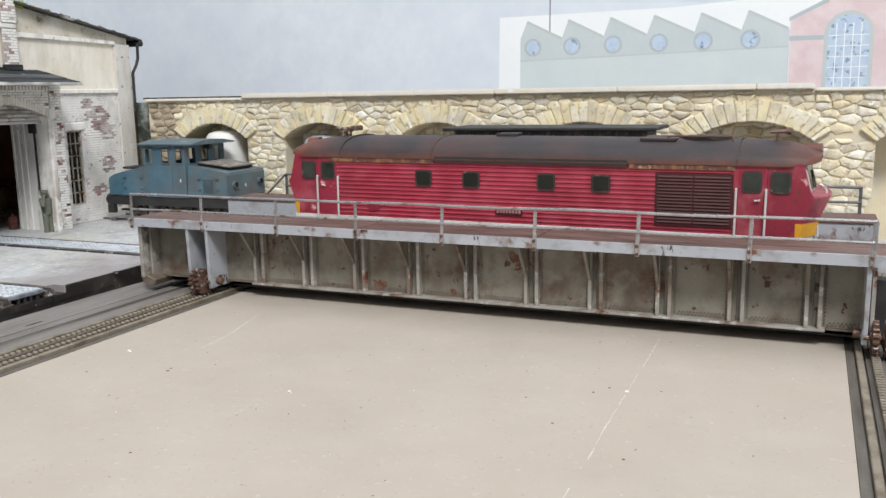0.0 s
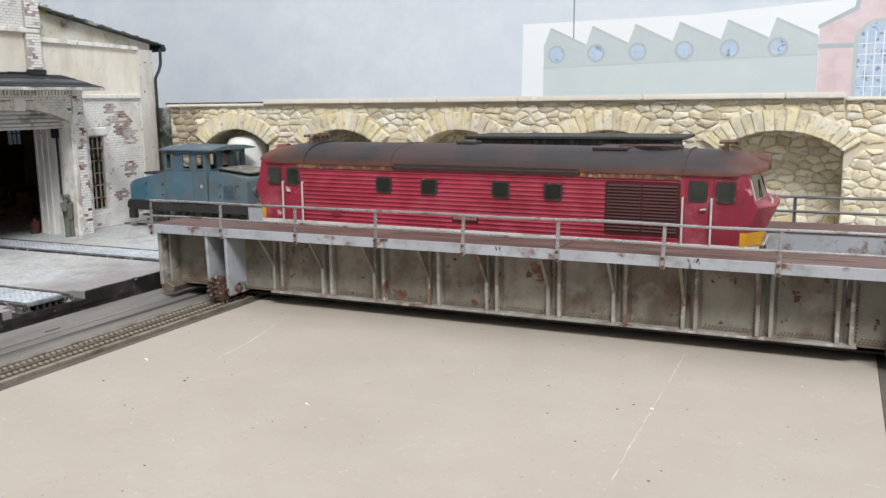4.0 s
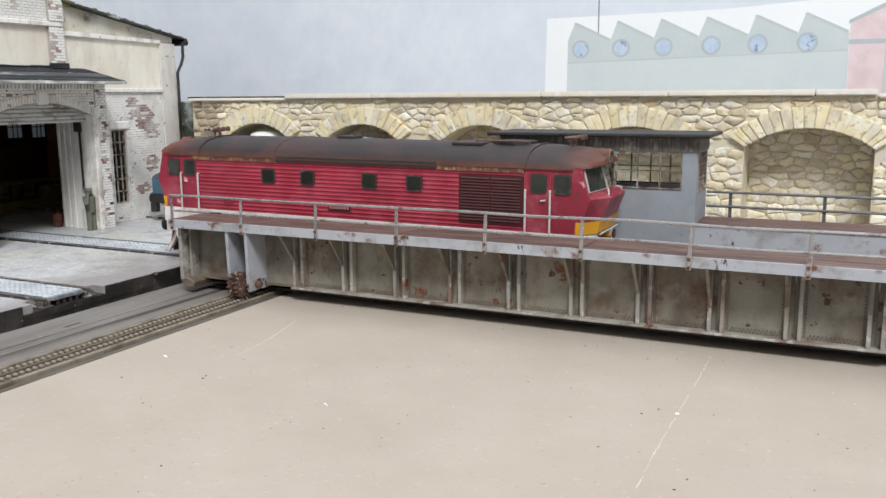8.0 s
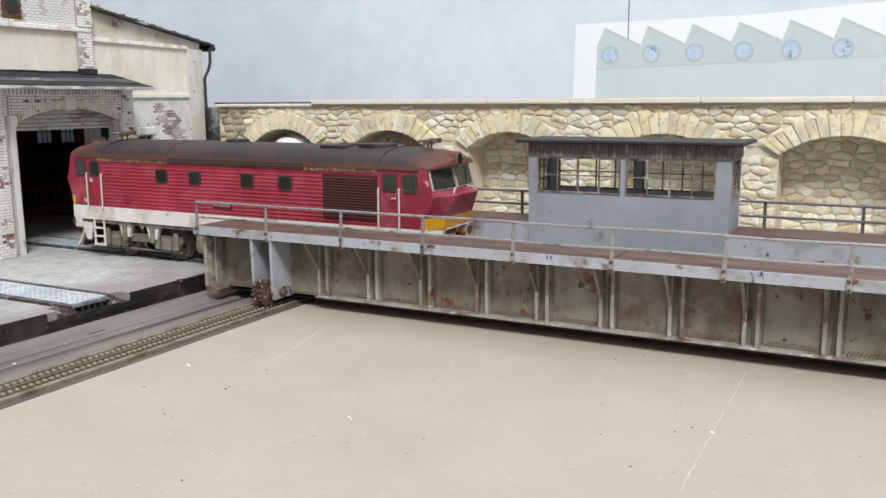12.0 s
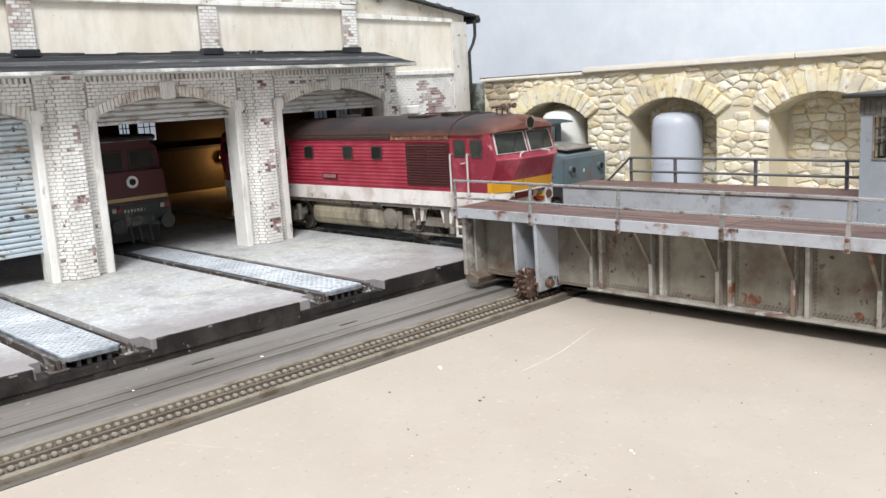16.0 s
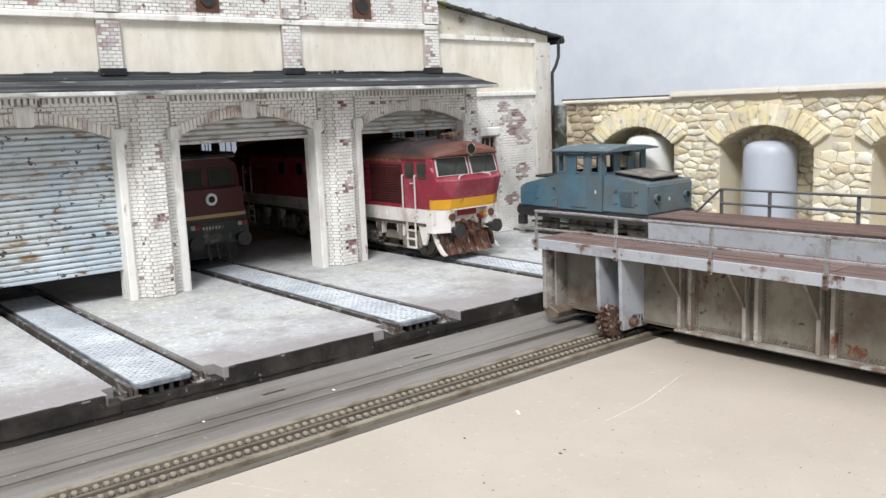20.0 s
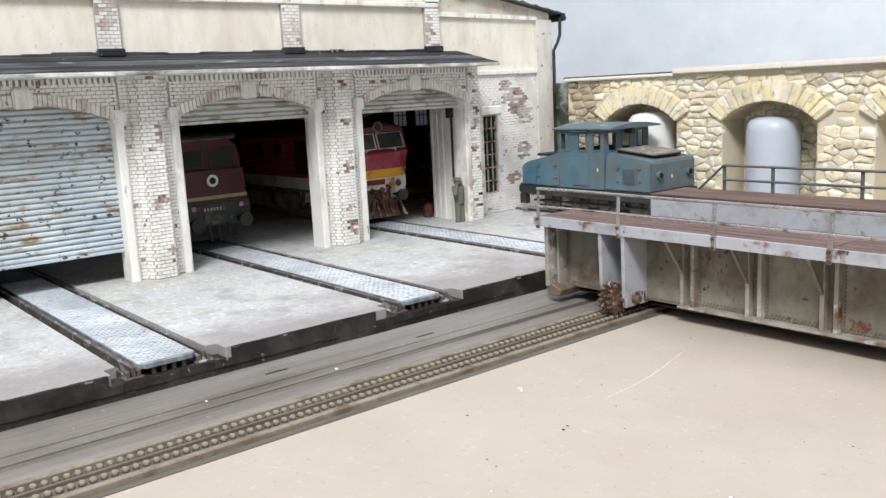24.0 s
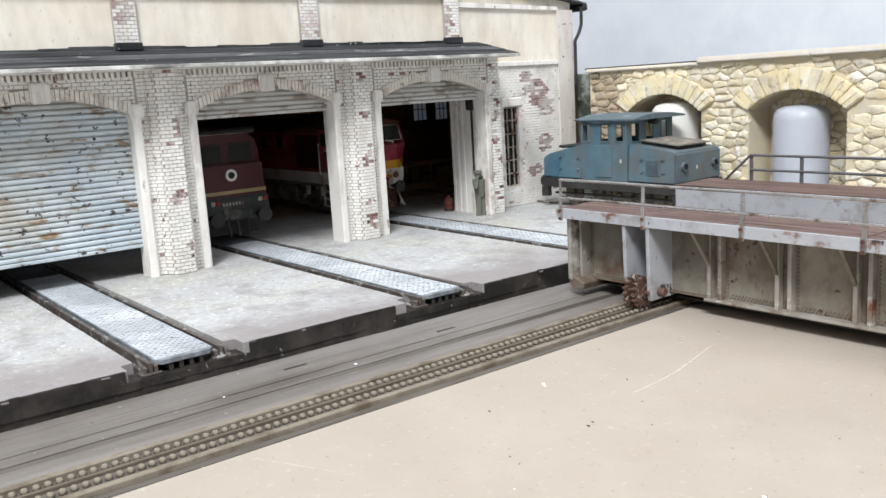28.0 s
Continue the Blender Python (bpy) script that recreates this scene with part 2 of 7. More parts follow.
M_light = mat("light_grey_paint", (0.45, 0.465, 0.50), (0.38, 0.392, 0.42), 14, 0.5, 0.45, 0, 0.12,
              [((0.20, 0.165, 0.14), 0.9, 0.07, 0.5), ((0.17, 0.07, 0.04), 1.4, 0.03, 0.2), ((0.055, 0.045, 0.04), 2.4, 0.022, 0.06, (1, 1, 0.4)), ((0.44, 0.45, 0.46), 3, 0.03, 0.5)], 0.05)
M_stiff = mat("stiffener_grey", (0.37, 0.35, 0.31), (0.28, 0.26, 0.225), 14, 0.7, 0.55, 0, 0.12, [((0.16, 0.09, 0.06), 1.2, 0.14, 0.5, (1, 1, 0.4)), ((0.16, 0.05, 0.026), 1.4, 0.04, 0.1), ((0.52, 0.51, 0.48), 3, 0.08, 0.3)], 0.05)
M_wire = mat("railing_steel_wire", (0.56, 0.55, 0.55), (0.38, 0.36, 0.355), 14, 1, 0.27, 0.8, 0.1, [((0.16, 0.115, 0.09), 1.6, 0.10, 0.3)])
M_darkwire = mat("dark_railing", (0.16, 0.16, 0.17), (0.10, 0.10, 0.105), 14, 1, 0.5, 0.3, 0.1)
M_plank = mat("brown_planks", (0.115, 0.066, 0.055), (0.175, 0.108, 0.09), 8, 0.8, 0.6, 0, 0.4, [((0.06, 0.034, 0.03), 1.2, 0.2, 0.5, (0.4, 3, 1))], 0.12, (0.25, 2, 1))
M_gear = mat("rusty_gear", (0.10, 0.055, 0.04), (0.19, 0.115, 0.085), 9, 1.5, 0.5, 0.4, 0.3, [((0.42, 0.39, 0.36), 5, 0.12, 0.08)])
M_black = mat("black_parts_and_shade", (0.020, 0.019, 0.019), (0.045, 0.042, 0.04), 9, 1, 0.65, 0, 0.25)
M_hut = mat("hut_grey_blue", (0.355, 0.38, 0.42), (0.31, 0.335, 0.37), 10, 0.35, 0.6, 0, 0.1, [((0.24, 0.25, 0.27), 0.5, 0.12, 0.9), ((0.07, 0.065, 0.06), 4, 0.008, 0.06), ((0.16, 0.12, 0.10), 1.6, 0.012, 0.2)])
M_moss = mat("roof_moss", (0.11, 0.10, 0.06), (0.05, 0.047, 0.035), 12, 1.5, 0.95, 0, 0.6, [((0.35, 0.31, 0.06), 0.8, 0.12, 0.2), ((0.30, 0.29, 0.26), 2, 0.15, 0.3)])
M_weed = mat("yellow_green_weed", (0.42, 0.40, 0.05), (0.20, 0.24, 0.05), 10, 2, 0.8, 0, 0.2)
M_felt = mat("roof_felt_grey", (0.115, 0.118, 0.123), (0.065, 0.067, 0.071), 9, 0.5, 0.9, 0, 0.35, [((0.03, 0.032, 0.035), 0.8, 0.25, 0.4, (2.5, 0.3, 1)), ((0.36, 0.36, 0.35), 1.6, 0.04, 0.2, (1, 0.4, 1))], 0, (1, 1, 1), 0.1)
M_hutboard = mat("hut_boards_weathered", (0.19, 0.175, 0.155), (0.115, 0.105, 0.095), 12, 1, 0.8, 0, 0.4, [((0.30, 0.27, 0.23), 2, 0.2, 0.15)], 0.12, (3, 3, 0.4))
M_roofdark = mat("tar_roof", (0.020, 0.021, 0.023), (0.040, 0.042, 0.045), 9, 0.5, 0.9, 0, 0.35, [((0.09, 0.093, 0.096), 0.8, 0.12, 0.4, (2.5, 0.25, 1)), ((0.32, 0.32, 0.31), 2.5, 0.012, 0.1)], 0, (1, 1, 1), 0.12)
M_frame = mat("window_frame_grey_brown", (0.46, 0.42, 0.36), (0.30, 0.265, 0.22), 12, 2, 0.6, 0, 0.2, [(RUST, 3, 0.15, 0.1)])
STONE = ((0.90, 0.815, 0.61), (0.78, 0.68, 0.465), 10, 0.8, 0.9, 0, 0.9,
         [((0.90, 0.875, 0.79), 0.8, 0.32, 0.5), ((0.54, 0.46, 0.34), 0.6, 0.14, 0.5), ((0.42, 0.35, 0.24), 4, 0.06, 0.3), ((0.90, 0.88, 0.83), 3, 0.08, 0.2), ((0.66, 0.52, 0.29), 0.35, 0.07, 0.6)], 0.12)
M_hutframe = mat("rusty_brown_bars", (0.15, 0.10, 0.07), (0.24, 0.20, 0.165), 14, 1.6, 0.6, 0, 0.2, [((0.42, 0.39, 0.35), 2.5, 0.16, 0.2), ((0.10, 0.04, 0.025), 2, 0.15, 0.2)])
M_stone = mat("yellow_stone", *STONE, relief=0.0011)
M_rubble = mat("yellow_rubble", *STONE, islands=True, relief=0.0011)
M_brownstone = mat("brown_stone", (0.47, 0.375, 0.26), (0.33, 0.26, 0.18), 10, 0.8, 0.9, 0, 0.9, [((0.62, 0.54, 0.42), 0.8, 0.2, 0.5), ((0.20, 0.17, 0.12), 1.2, 0.2, 0.4)], 0.15)
M_voussoir = mat("yellow_arch_stone", (0.88, 0.775, 0.50), (0.78, 0.66, 0.40), 10, 0.6, 0.9, 0, 0.8,
                 [((0.90, 0.865, 0.76), 0.9, 0.26, 0.5), ((0.56, 0.50, 0.41), 0.7, 0.14, 0.5), ((0.42, 0.35, 0.25), 4, 0.06, 0.3)], 0.06)
M_mortar = mat("wall_mortar", (0.74, 0.655, 0.48), (0.60, 0.52, 0.37), 10, 0.6, 0.95, 0, 0.6, [((0.66, 0.61, 0.51), 1.2, 0.2, 0.4)])
M_cap = mat("wall_cap_stone", (0.85, 0.80, 0.70), (0.74, 0.68, 0.57), 10, 0.4, 0.85, 0, 0.35, [((0.42, 0.365, 0.295), 1.0, 0.12, 0.5), ((0.85, 0.82, 0.76), 1.0, 0.22, 0.5)])
M_brick = mat("whitewashed_brick", (0.88, 0.865, 0.835), (0.76, 0.74, 0.70), 12, 1.0, 0.85, 0, 0.35,
              [((0.50, 0.46, 0.40), 0.8, 0.14, 0.5), ((0.80, 0.78, 0.75), 0.4, 0.25, 0.5), ((0.19, 0.08, 0.065), 2.8, 0.02, 0.06), ((0.12, 0.09, 0.08), 5, 0.02, 0.06)], 0.07, whole=True)
M_joint = mat("brick_joint_dirt", (0.45, 0.415, 0.375), (0.32, 0.29, 0.26), 12, 1, 0.9, 0, 0.3, [((0.46, 0.43, 0.39), 0.7, 0.25, 0.5)])
M_jamb = mat("jamb_stone_white", (0.85, 0.83, 0.79), (0.72, 0.695, 0.65), 12, 0.6, 0.8, 0, 0.3, [((0.40, 0.34, 0.29), 0.9, 0.12, 0.5, (1.6, 1.6, 0.25)), ((0.16, 0.09, 0.08), 1.8, 0.025, 0.1, (1, 1, 0.4)), ((0.82, 0.80, 0.76), 1.6, 0.18, 0.4)], 0.04, whole=True)
M_dirty = mat("pilaster_dirty_white", (0.72, 0.69, 0.64), (0.58, 0.55, 0.50), 12, 0.6, 0.85, 0, 0.35, [((0.40, 0.35, 0.31), 0.35, 0.2, 0.6, (1.5, 1.5, 0.4)), ((0.24, 0.16, 0.14), 0.5, 0.08, 0.4, (1, 1, 0.5)), ((0.14, 0.11, 0.10), 3, 0.03, 0.1)])
M_plaster = mat("cream_plaster", (0.84, 0.79, 0.68), (0.78, 0.725, 0.61), 10, 0.35, 0.85, 0, 0.2,
                [((0.66, 0.555, 0.41), 0.16, 0.18, 1.4), ((0.62, 0.52, 0.40), 0.22, 0.10, 0.9, (1.8, 1.8, 0.4)), ((0.88, 0.86, 0.80), 0.3, 0.3, 1.2), ((0.60, 0.54, 0.45), 0.9, 0.05, 0.9, (1.4, 1.4, 0.5)), ((0.52, 0.46, 0.38), 5, 0.015, 0.2)])
M_oldplaster = mat("peeling_plaster", (0.70, 0.68, 0.655), (0.58, 0.56, 0.535), 10, 0.5, 0.9, 0, 0.4,
                   [((0.82, 0.815, 0.80), 0.4, 0.3, 0.6), ((0.50, 0.36, 0.33), 0.5, 0.12, 0.3), ((0.28, 0.125, 0.11), 0.55, 0.10, 0.15), ((0.3, 0.27, 0.25), 2, 0.06, 0.3), ((0.80, 0.79, 0.77), 2.2, 0.12, 0.2)])
M_gable = mat("gable_stone_grey", (0.64, 0.585, 0.485), (0.52, 0.47, 0.385), 10, 0.5, 0.9, 0, 0.4, [((0.38, 0.345, 0.28), 0.5, 0.2, 0.6), ((0.68, 0.66, 0.60), 0.7, 0.2, 0.5), ((0.16, 0.15, 0.12), 2, 0.06, 0.3)])
M_shutter = mat("shutter_pale_blue", (0.42, 0.51, 0.585), (0.53, 0.57, 0.59), 9, 0.3, 0.5, 0, 0.25,
                [((0.46, 0.39, 0.28), 0.28, 0.22, 0.7, (1, 0.6, 1.8)), ((0.64, 0.70, 0.735), 0.5, 0.2, 0.6), ((0.27, 0.175, 0.095), 1.8, 0.08, 0.25, (1, 0.6, 1.5)), ((0.06, 0.05, 0.045), 3.6, 0.07, 0.06)], 0.04, whole=True)
M_shutterwhite = mat("shutter_pale_grey", (0.56, 0.55, 0.525), (0.44, 0.43, 0.41), 9, 0.5, 0.6, 0, 0.2, [((0.3, 0.26, 0.22), 1, 0.2, 0.15)], 0.05)
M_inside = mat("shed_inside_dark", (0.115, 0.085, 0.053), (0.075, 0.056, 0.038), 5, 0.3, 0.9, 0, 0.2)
M_bench = mat("ochre_bench", (0.26, 0.185, 0.075), (0.19, 0.135, 0.06), 8, 0.8, 0.7, 0, 0.2)
M_insidefloor = mat("shed_floor_lamp_tint", (0.44, 0.35, 0.235), (0.33, 0.265, 0.18), 5, 0.3, 0.85, 0, 0.2)
M_red = mat("loco_red", (0.40, 0.037, 0.068), (0.325, 0.028, 0.051), 10, 0.4, 0.38, 0, 0.05,
            [((0.23, 0.025, 0.037), 0.3, 0.16, 0.9, (1, 1, 0.5)), ((0.45, 0.075, 0.11), 1.2, 0.07, 0.9)])
M_redpatch = mat("loco_red_faded", (0.38, 0.033, 0.07), (0.30, 0.024, 0.05), 10, 0.8, 0.38, 0, 0.05, [((0.18, 0.02, 0.03), 0.4, 0.22, 0.9, (1, 1, 0.4)), ((0.50, 0.15, 0.17), 0.7, 0.10, 0.6), ((0.66, 0.42, 0.39), 1.2, 0.03, 0.12), ((0.10, 0.04, 0.03), 2.2, 0.03, 0.2)])
M_white = mat("loco_white_band", (0.80, 0.765, 0.735), (0.69, 0.645, 0.61), 10, 0.6, 0.5, 0, 0.1, [((0.42, 0.31, 0.24), 1.0, 0.06, 0.6), ((0.20, 0.13, 0.10), 2.5, 0.02, 0.2)])
M_yellow = mat("loco_yellow", (0.72, 0.36, 0.02), (0.62, 0.29, 0.02), 10, 0.6, 0.45, 0, 0.05, [((0.30, 0.12, 0.03), 2, 0.1, 0.1)])
M_grille = mat("grille_dark_red", (0.075, 0.016, 0.016), (0.05, 0.012, 0.012), 10, 0.8, 0.55, 0, 0.1)
M_bogie = mat("bogie_dusty", (0.25, 0.22, 0.185), (0.13, 0.11, 0.09), 9, 0.8, 0.75, 0, 0.3, [((0.42, 0.385, 0.33), 1.5, 0.25, 0.15), ((0.06, 0.045, 0.035), 1.5, 0.2, 0.15)])
M_tankdust = mat("fuel_tank_dusty", (0.34, 0.295, 0.205), (0.24, 0.20, 0.14), 9, 0.7, 0.8, 0, 0.2, [((0.46, 0.42, 0.33), 0.8, 0.2, 0.6, (1, 1, 0.5)), ((0.085, 0.065, 0.05), 0.7, 0.25, 0.5, (1.5, 1, 0.4))])
M_glass = glass("window_glass", (0.95, 0.97, 0.96))
M_darkglass = mat("dark_window", (0.014, 0.015, 0.012), (0.028, 0.028, 0.022), 3, 0.6, 0.18, 0, 0.0, (), 0, (1, 1, 1), 0.22)
M_winframe = mat("window_frame_worn_metal", (0.06, 0.036, 0.034), (0.04, 0.028, 0.026), 14, 2, 0.5, 0, 0.1, [((0.22, 0.17, 0.15), 3, 0.03, 0.3)])
M_cabglass = mat("cab_glass", (0.016, 0.019, 0.015), (0.034, 0.038, 0.03), 3, 0.5, 0.06, 0, 0.0, [((0.08, 0.085, 0.075), 0.8, 0.12, 1.0)], 0, (1, 1, 1), 0.14)
M_rubber = mat("window_seal", (0.055, 0.035, 0.033), (0.035, 0.025, 0.025), 10, 1, 0.6, 0, 0.1)
M_guard = mat("guard_rust_red", (0.125, 0.042, 0.03), (0.065, 0.028, 0.022), 10, 1.5, 0.75, 0, 0.3, [((0.26, 0.12, 0.06), 1.5, 0.16, 0.3), ((0.40, 0.33, 0.28), 2.0, 0.05, 0.3), ((0.04, 0.03, 0.026), 1.2, 0.25, 0.4)])
M_faded = mat("faded_plate_digits", (0.42, 0.20, 0.20), (0.36, 0.15, 0.16), 10, 1, 0.6, 0, 0.1)
M_chrome = mat("handrail_white", (0.72, 0.71, 0.69), (0.58, 0.56, 0.54), 10, 1.5, 0.4, 0.2, 0.05)
M_rustbar = mat("rusty_fittings", (0.16, 0.075, 0.045), (0.09, 0.045, 0.03), 10, 2, 0.7, 0.2, 0.2)
M_blue = mat("shunter_blue", (0.058, 0.142, 0.20), (0.05, 0.115, 0.162), 10, 0.5, 0.5, 0, 0.08,
             [((0.15, 0.135, 0.11), 0.45, 0.22, 0.9, (1, 1, 0.35)), ((0.19, 0.085, 0.06), 0.9, 0.03, 0.3), ((0.10, 0.195, 0.25), 0.8, 0.16, 0.8)])
M_blueroof = mat("shunter_roof", (0.075, 0.115, 0.14), (0.105, 0.14, 0.16), 10, 0.6, 0.6, 0, 0.15, [((0.28, 0.285, 0.27), 1, 0.12, 0.3)])
M_tank = mat("tank_grey", (0.50, 0.53, 0.59), (0.455, 0.485, 0.55), 8, 0.3, 0.4, 0, 0.05, [((0.40, 0.42, 0.47), 0.4, 0.12, 1.0)])
M_tankwhite = mat("tank_white", (0.80, 0.79, 0.76), (0.74, 0.73, 0.69), 8, 0.3, 0.5, 0, 0.05)
M_figure = mat("figure_grey_green", (0.165, 0.17, 0.135), (0.10, 0.105, 0.08), 10, 1, 0.8, 0, 0.2)
M_redcan = mat("red_paint", (0.30, 0.03, 0.025), (0.2, 0.02, 0.02), 8, 1, 0.5, 0, 0.1)
M_maroon = mat("maroon_paint", (0.085, 0.011, 0.014), (0.06, 0.009, 0.011), 8, 0.6, 0.45, 0, 0.05)
M_greygreen = mat("beam_grey_green", (0.045, 0.05, 0.046), (0.028, 0.03, 0.028), 9, 1, 0.6, 0, 0.2, [((0.14, 0.13, 0.11), 1.5, 0.12, 0.4)])
M_cream = mat("cream_stripe", (0.40, 0.31, 0.14), (0.3, 0.23, 0.1), 8, 1, 0.5, 0, 0.05)
M_sky = mat("painted_sky_board", (0.665, 0.715, 0.785), (0.735, 0.77, 0.82), 4, 0.08, 0.8, 0, 0.02, [((0.585, 0.645, 0.735), 0.04, 0.3, 1.5), ((0.81, 0.83, 0.865), 0.07, 0.2, 1.2), ((0.61, 0.66, 0.735), 0.6, 0.1, 1.0)])
M_paper = mat("poster_pale", (0.87, 0.885, 0.90), (0.82, 0.845, 0.87), 3, 0.15, 0.8, 0, 0.0)
M_fact = mat("poster_grey_green", (0.545, 0.60, 0.61), (0.60, 0.65, 0.655), 4, 0.25, 0.8, 0, 0.0, [((0.50, 0.565, 0.59), 0.2, 0.3, 0.8)])
M_factbase = mat("poster_pale_green", (0.60, 0.66, 0.665), (0.64, 0.69, 0.695), 4, 0.25, 0.8, 0, 0.0, [((0.55, 0.61, 0.63), 0.2, 0.3, 0.8)])
M_factroof = mat("poster_roof_grey", (0.49, 0.53, 0.53), (0.55, 0.585, 0.585), 4, 0.4, 0.8, 0, 0.0)
M_pink = mat("poster_pink_brick", (0.72, 0.57, 0.59), (0.66, 0.51, 0.53), 10, 0.4, 0.8, 0, 0.0, [((0.77, 0.66, 0.67), 0.5, 0.3, 0.5)])
M_posterblue = mat("poster_window_blue", (0.42, 0.53, 0.68), (0.58, 0.66, 0.77), 5, 1.4, 0.7, 0, 0.0, [((0.23, 0.31, 0.43), 2.2, 0.16, 0.1)])
M_postertrim = mat("poster_trim", (0.42, 0.47, 0.50), (0.48, 0.525, 0.55), 4, 0.5, 0.8, 0, 0.0)
M_seam = mat("seam_dark", (0.18, 0.19, 0.21), None, 4, 0.5, 0.8, 0, 0.0)

# ---- setting: pit, slab, backdrop ----
PIT = -0.62
TRACKS = (-19.2, -11.4, -3.6, 4.2)
BACK = 14.1          # face of the stone wall

solid("pit_floor", block(4.85, 24.62, -60, 11.5, PIT - 0.6, PIT), M_board, "beige painted board floor of the traverser pit with scratches", "pit floor", "structure")
for a0, a1, drop, m in ((0.02, 1.55, 0.02, M_pitgrey), (1.56, 2.0, 0.035, M_pitgrey), (2.01, 2.32, 0.06, M_pitdark), (2.33, 2.95, 0.02, M_pitgrey), (2.96, 4.85, 0.03, M_pitdark)):
    solid("pit_strip", block(a0, a1, -60, 11.5, PIT - 0.6, PIT - drop), m, "grey-brown weathered strip along the pit edge", "pit floor", "structure")
    solid("pit_strip", block(29.47 - a1, 29.47 - a0, -60, 11.5, PIT - 0.6, PIT - drop), m, "grey-brown weathered strip along the pit edge", "pit floor", "structure")


def apron():
    """The concrete apron in panels between the tracks, notched where the rails end; the track beds lie lower."""
    ap = thing("apron", (-17, 0, -0.42), "whitish grey concrete apron with stains before the engine shed", "concrete apron", "", "structure")
    edge = [-60.0]
    for c in TRACKS:
        edge += [c - 1.12, c + 1.12]
    edge.append(60.0)
    for a, b in zip(edge[::2], edge[1::2]):
        na, nb = a + (0.3 if a > -59 else 0), b - (0.3 if b < 59 else 0)
        bm = bmesh.new()
        prism(bm, [(-38, a), (-0.55, a), (-0.5, na), (-0.02, na), (0.0, na + 0.03), (0.0, nb - 0.03), (-0.02, nb), (-0.5, nb), (-0.55, b), (-38, b)], "z", -0.42, 0.0)
        part("slab_panel", bm, M_slab, ap)
    for c in TRACKS:
        bm = bmesh.new()
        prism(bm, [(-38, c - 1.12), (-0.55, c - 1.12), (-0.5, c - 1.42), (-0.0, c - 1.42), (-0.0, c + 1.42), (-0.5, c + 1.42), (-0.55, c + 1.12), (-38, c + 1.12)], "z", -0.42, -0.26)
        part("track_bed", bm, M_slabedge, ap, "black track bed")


apron()
rng = random.Random(4)
bm = bmesh.new()
y = -60.0
while y < 60:
    step = rng.uniform(0.5, 2.2)
    box(bm, -37.9, rng.uniform(-0.02, 0.045), y, y + step, -1.2, -0.42 + rng.uniform(0, 0.02))
    y += step
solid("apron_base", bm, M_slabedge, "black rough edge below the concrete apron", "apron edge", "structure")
bm = bmesh.new()
y = -40.0
while y < 12:
    step = rng.uniform(0.12, 0.7)
    notch = any(c - 1.42 < y + step and y < c + 1.42 for c in TRACKS)
    if not notch:
        lip = rng.uniform(0.0, 0.05) + (0.08 if rng.random() < 0.12 else 0)
        box(bm, -lip, 0.0, y, y + step, -0.02, 0.004)
    box(bm, 0.0, 0.02 + rng.uniform(0, 0.035), y, y + step, -0.46, -0.27 if notch else -0.005 - (rng.uniform(0.02, 0.08) if step < 0.22 and rng.random() < 0.5 else rng.uniform(0, 0.008)))
    y += step
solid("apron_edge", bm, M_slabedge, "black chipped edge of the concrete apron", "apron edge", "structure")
solid("ground_behind", block(0.05, 60, 11.5, 60, -1.2, -0.02), M_ground, "grey ground along the foot of the stone wall", "ground", "structure")
solid("ground_beside", block(29.5, 60, -60, 11.5, -1.2, 0.0), M_ground, "grey concrete ground on the far side of the pit", "ground", "structure")


def pit_rail(name, x0, mirror=1):
    """A running rail with two rows of rack teeth beside it."""
    rail = thing(name, (x0, -20, PIT), "weathered grey-brown pit rail with a toothed rack", "pit rail", "pit rails")
    def across(a, b, z0, z1, part_name, m, bevel=0.0):
        lo, hi = sorted((x0 + mirror * a, x0 + mirror * b))
        part(part_name, block(lo, hi, -60, 11.4, PIT + z0, PIT + z1, bevel), m, rail)
    # dark strip, colour of the dirty gap with its shadow painted in
    across(0.0, 0.2, -0.03, 0.012, "base_lip", M_pitdark, 0.0)
    across(0.22, 0.38, -0.03, 0.13, "edge_bar", M_rack, 0.02)
    across(0.44, 0.9, -0.03, 0.04, "rack_bed", M_pitdark)
    across(0.92, 1.0, -0.03, 0.11, "middle_bar", M_bar, 0.015)
    across(1.02, 1.32, -0.03, 0.04, "rack_bed", M_pitdark)
    across(1.36, 1.46, -0.03, 0.13, "outer_bar", M_rack, 0.02)
    across(1.5, 1.62, -0.03, 0.09, "outer_lip", M_rack, 0.015)
    across(1.68, 1.85, -0.03, 0.05, "outer_lip", M_pitgrey)
    bm = bmesh.new()
    rings = [[(r * math.cos(k * math.pi / 5), 0.85 * r * math.sin(k * math.pi / 5), z) for k in range(10)] for r, z in ((0.078, 0.0), (0.078, 0.06), (0.06, 0.09), (0.025, 0.1))]
    tooth = mesh_of("rack_tooth", loft(bm, rings), M_rack)
    tooth.polygons.foreach_set("use_smooth", [True] * len(tooth.polygons))
    rest = bmesh.new()
    for row, off in ((0.67, 0.0), (1.17, 0.11)):
        for k in range(320):
            yy = 8 - off - k * 0.195
            if -17 < yy < 3.5 and mirror < 0:
                piece("rack_tooth", tooth, rail, (x0 + mirror * row, yy, PIT + 0.035))
            else:
                box(rest, x0 + mirror * row - 0.1, x0 + mirror * row + 0.1, yy - 0.065, yy + 0.065, PIT + 0.035, PIT + 0.15)
    tagged(part("rack_teeth", rest, M_rack, rail), kind="stuff")


pit_rail("pit_rail", 4.84, -1)
pit_rail("pit_rail", 24.63, 1)

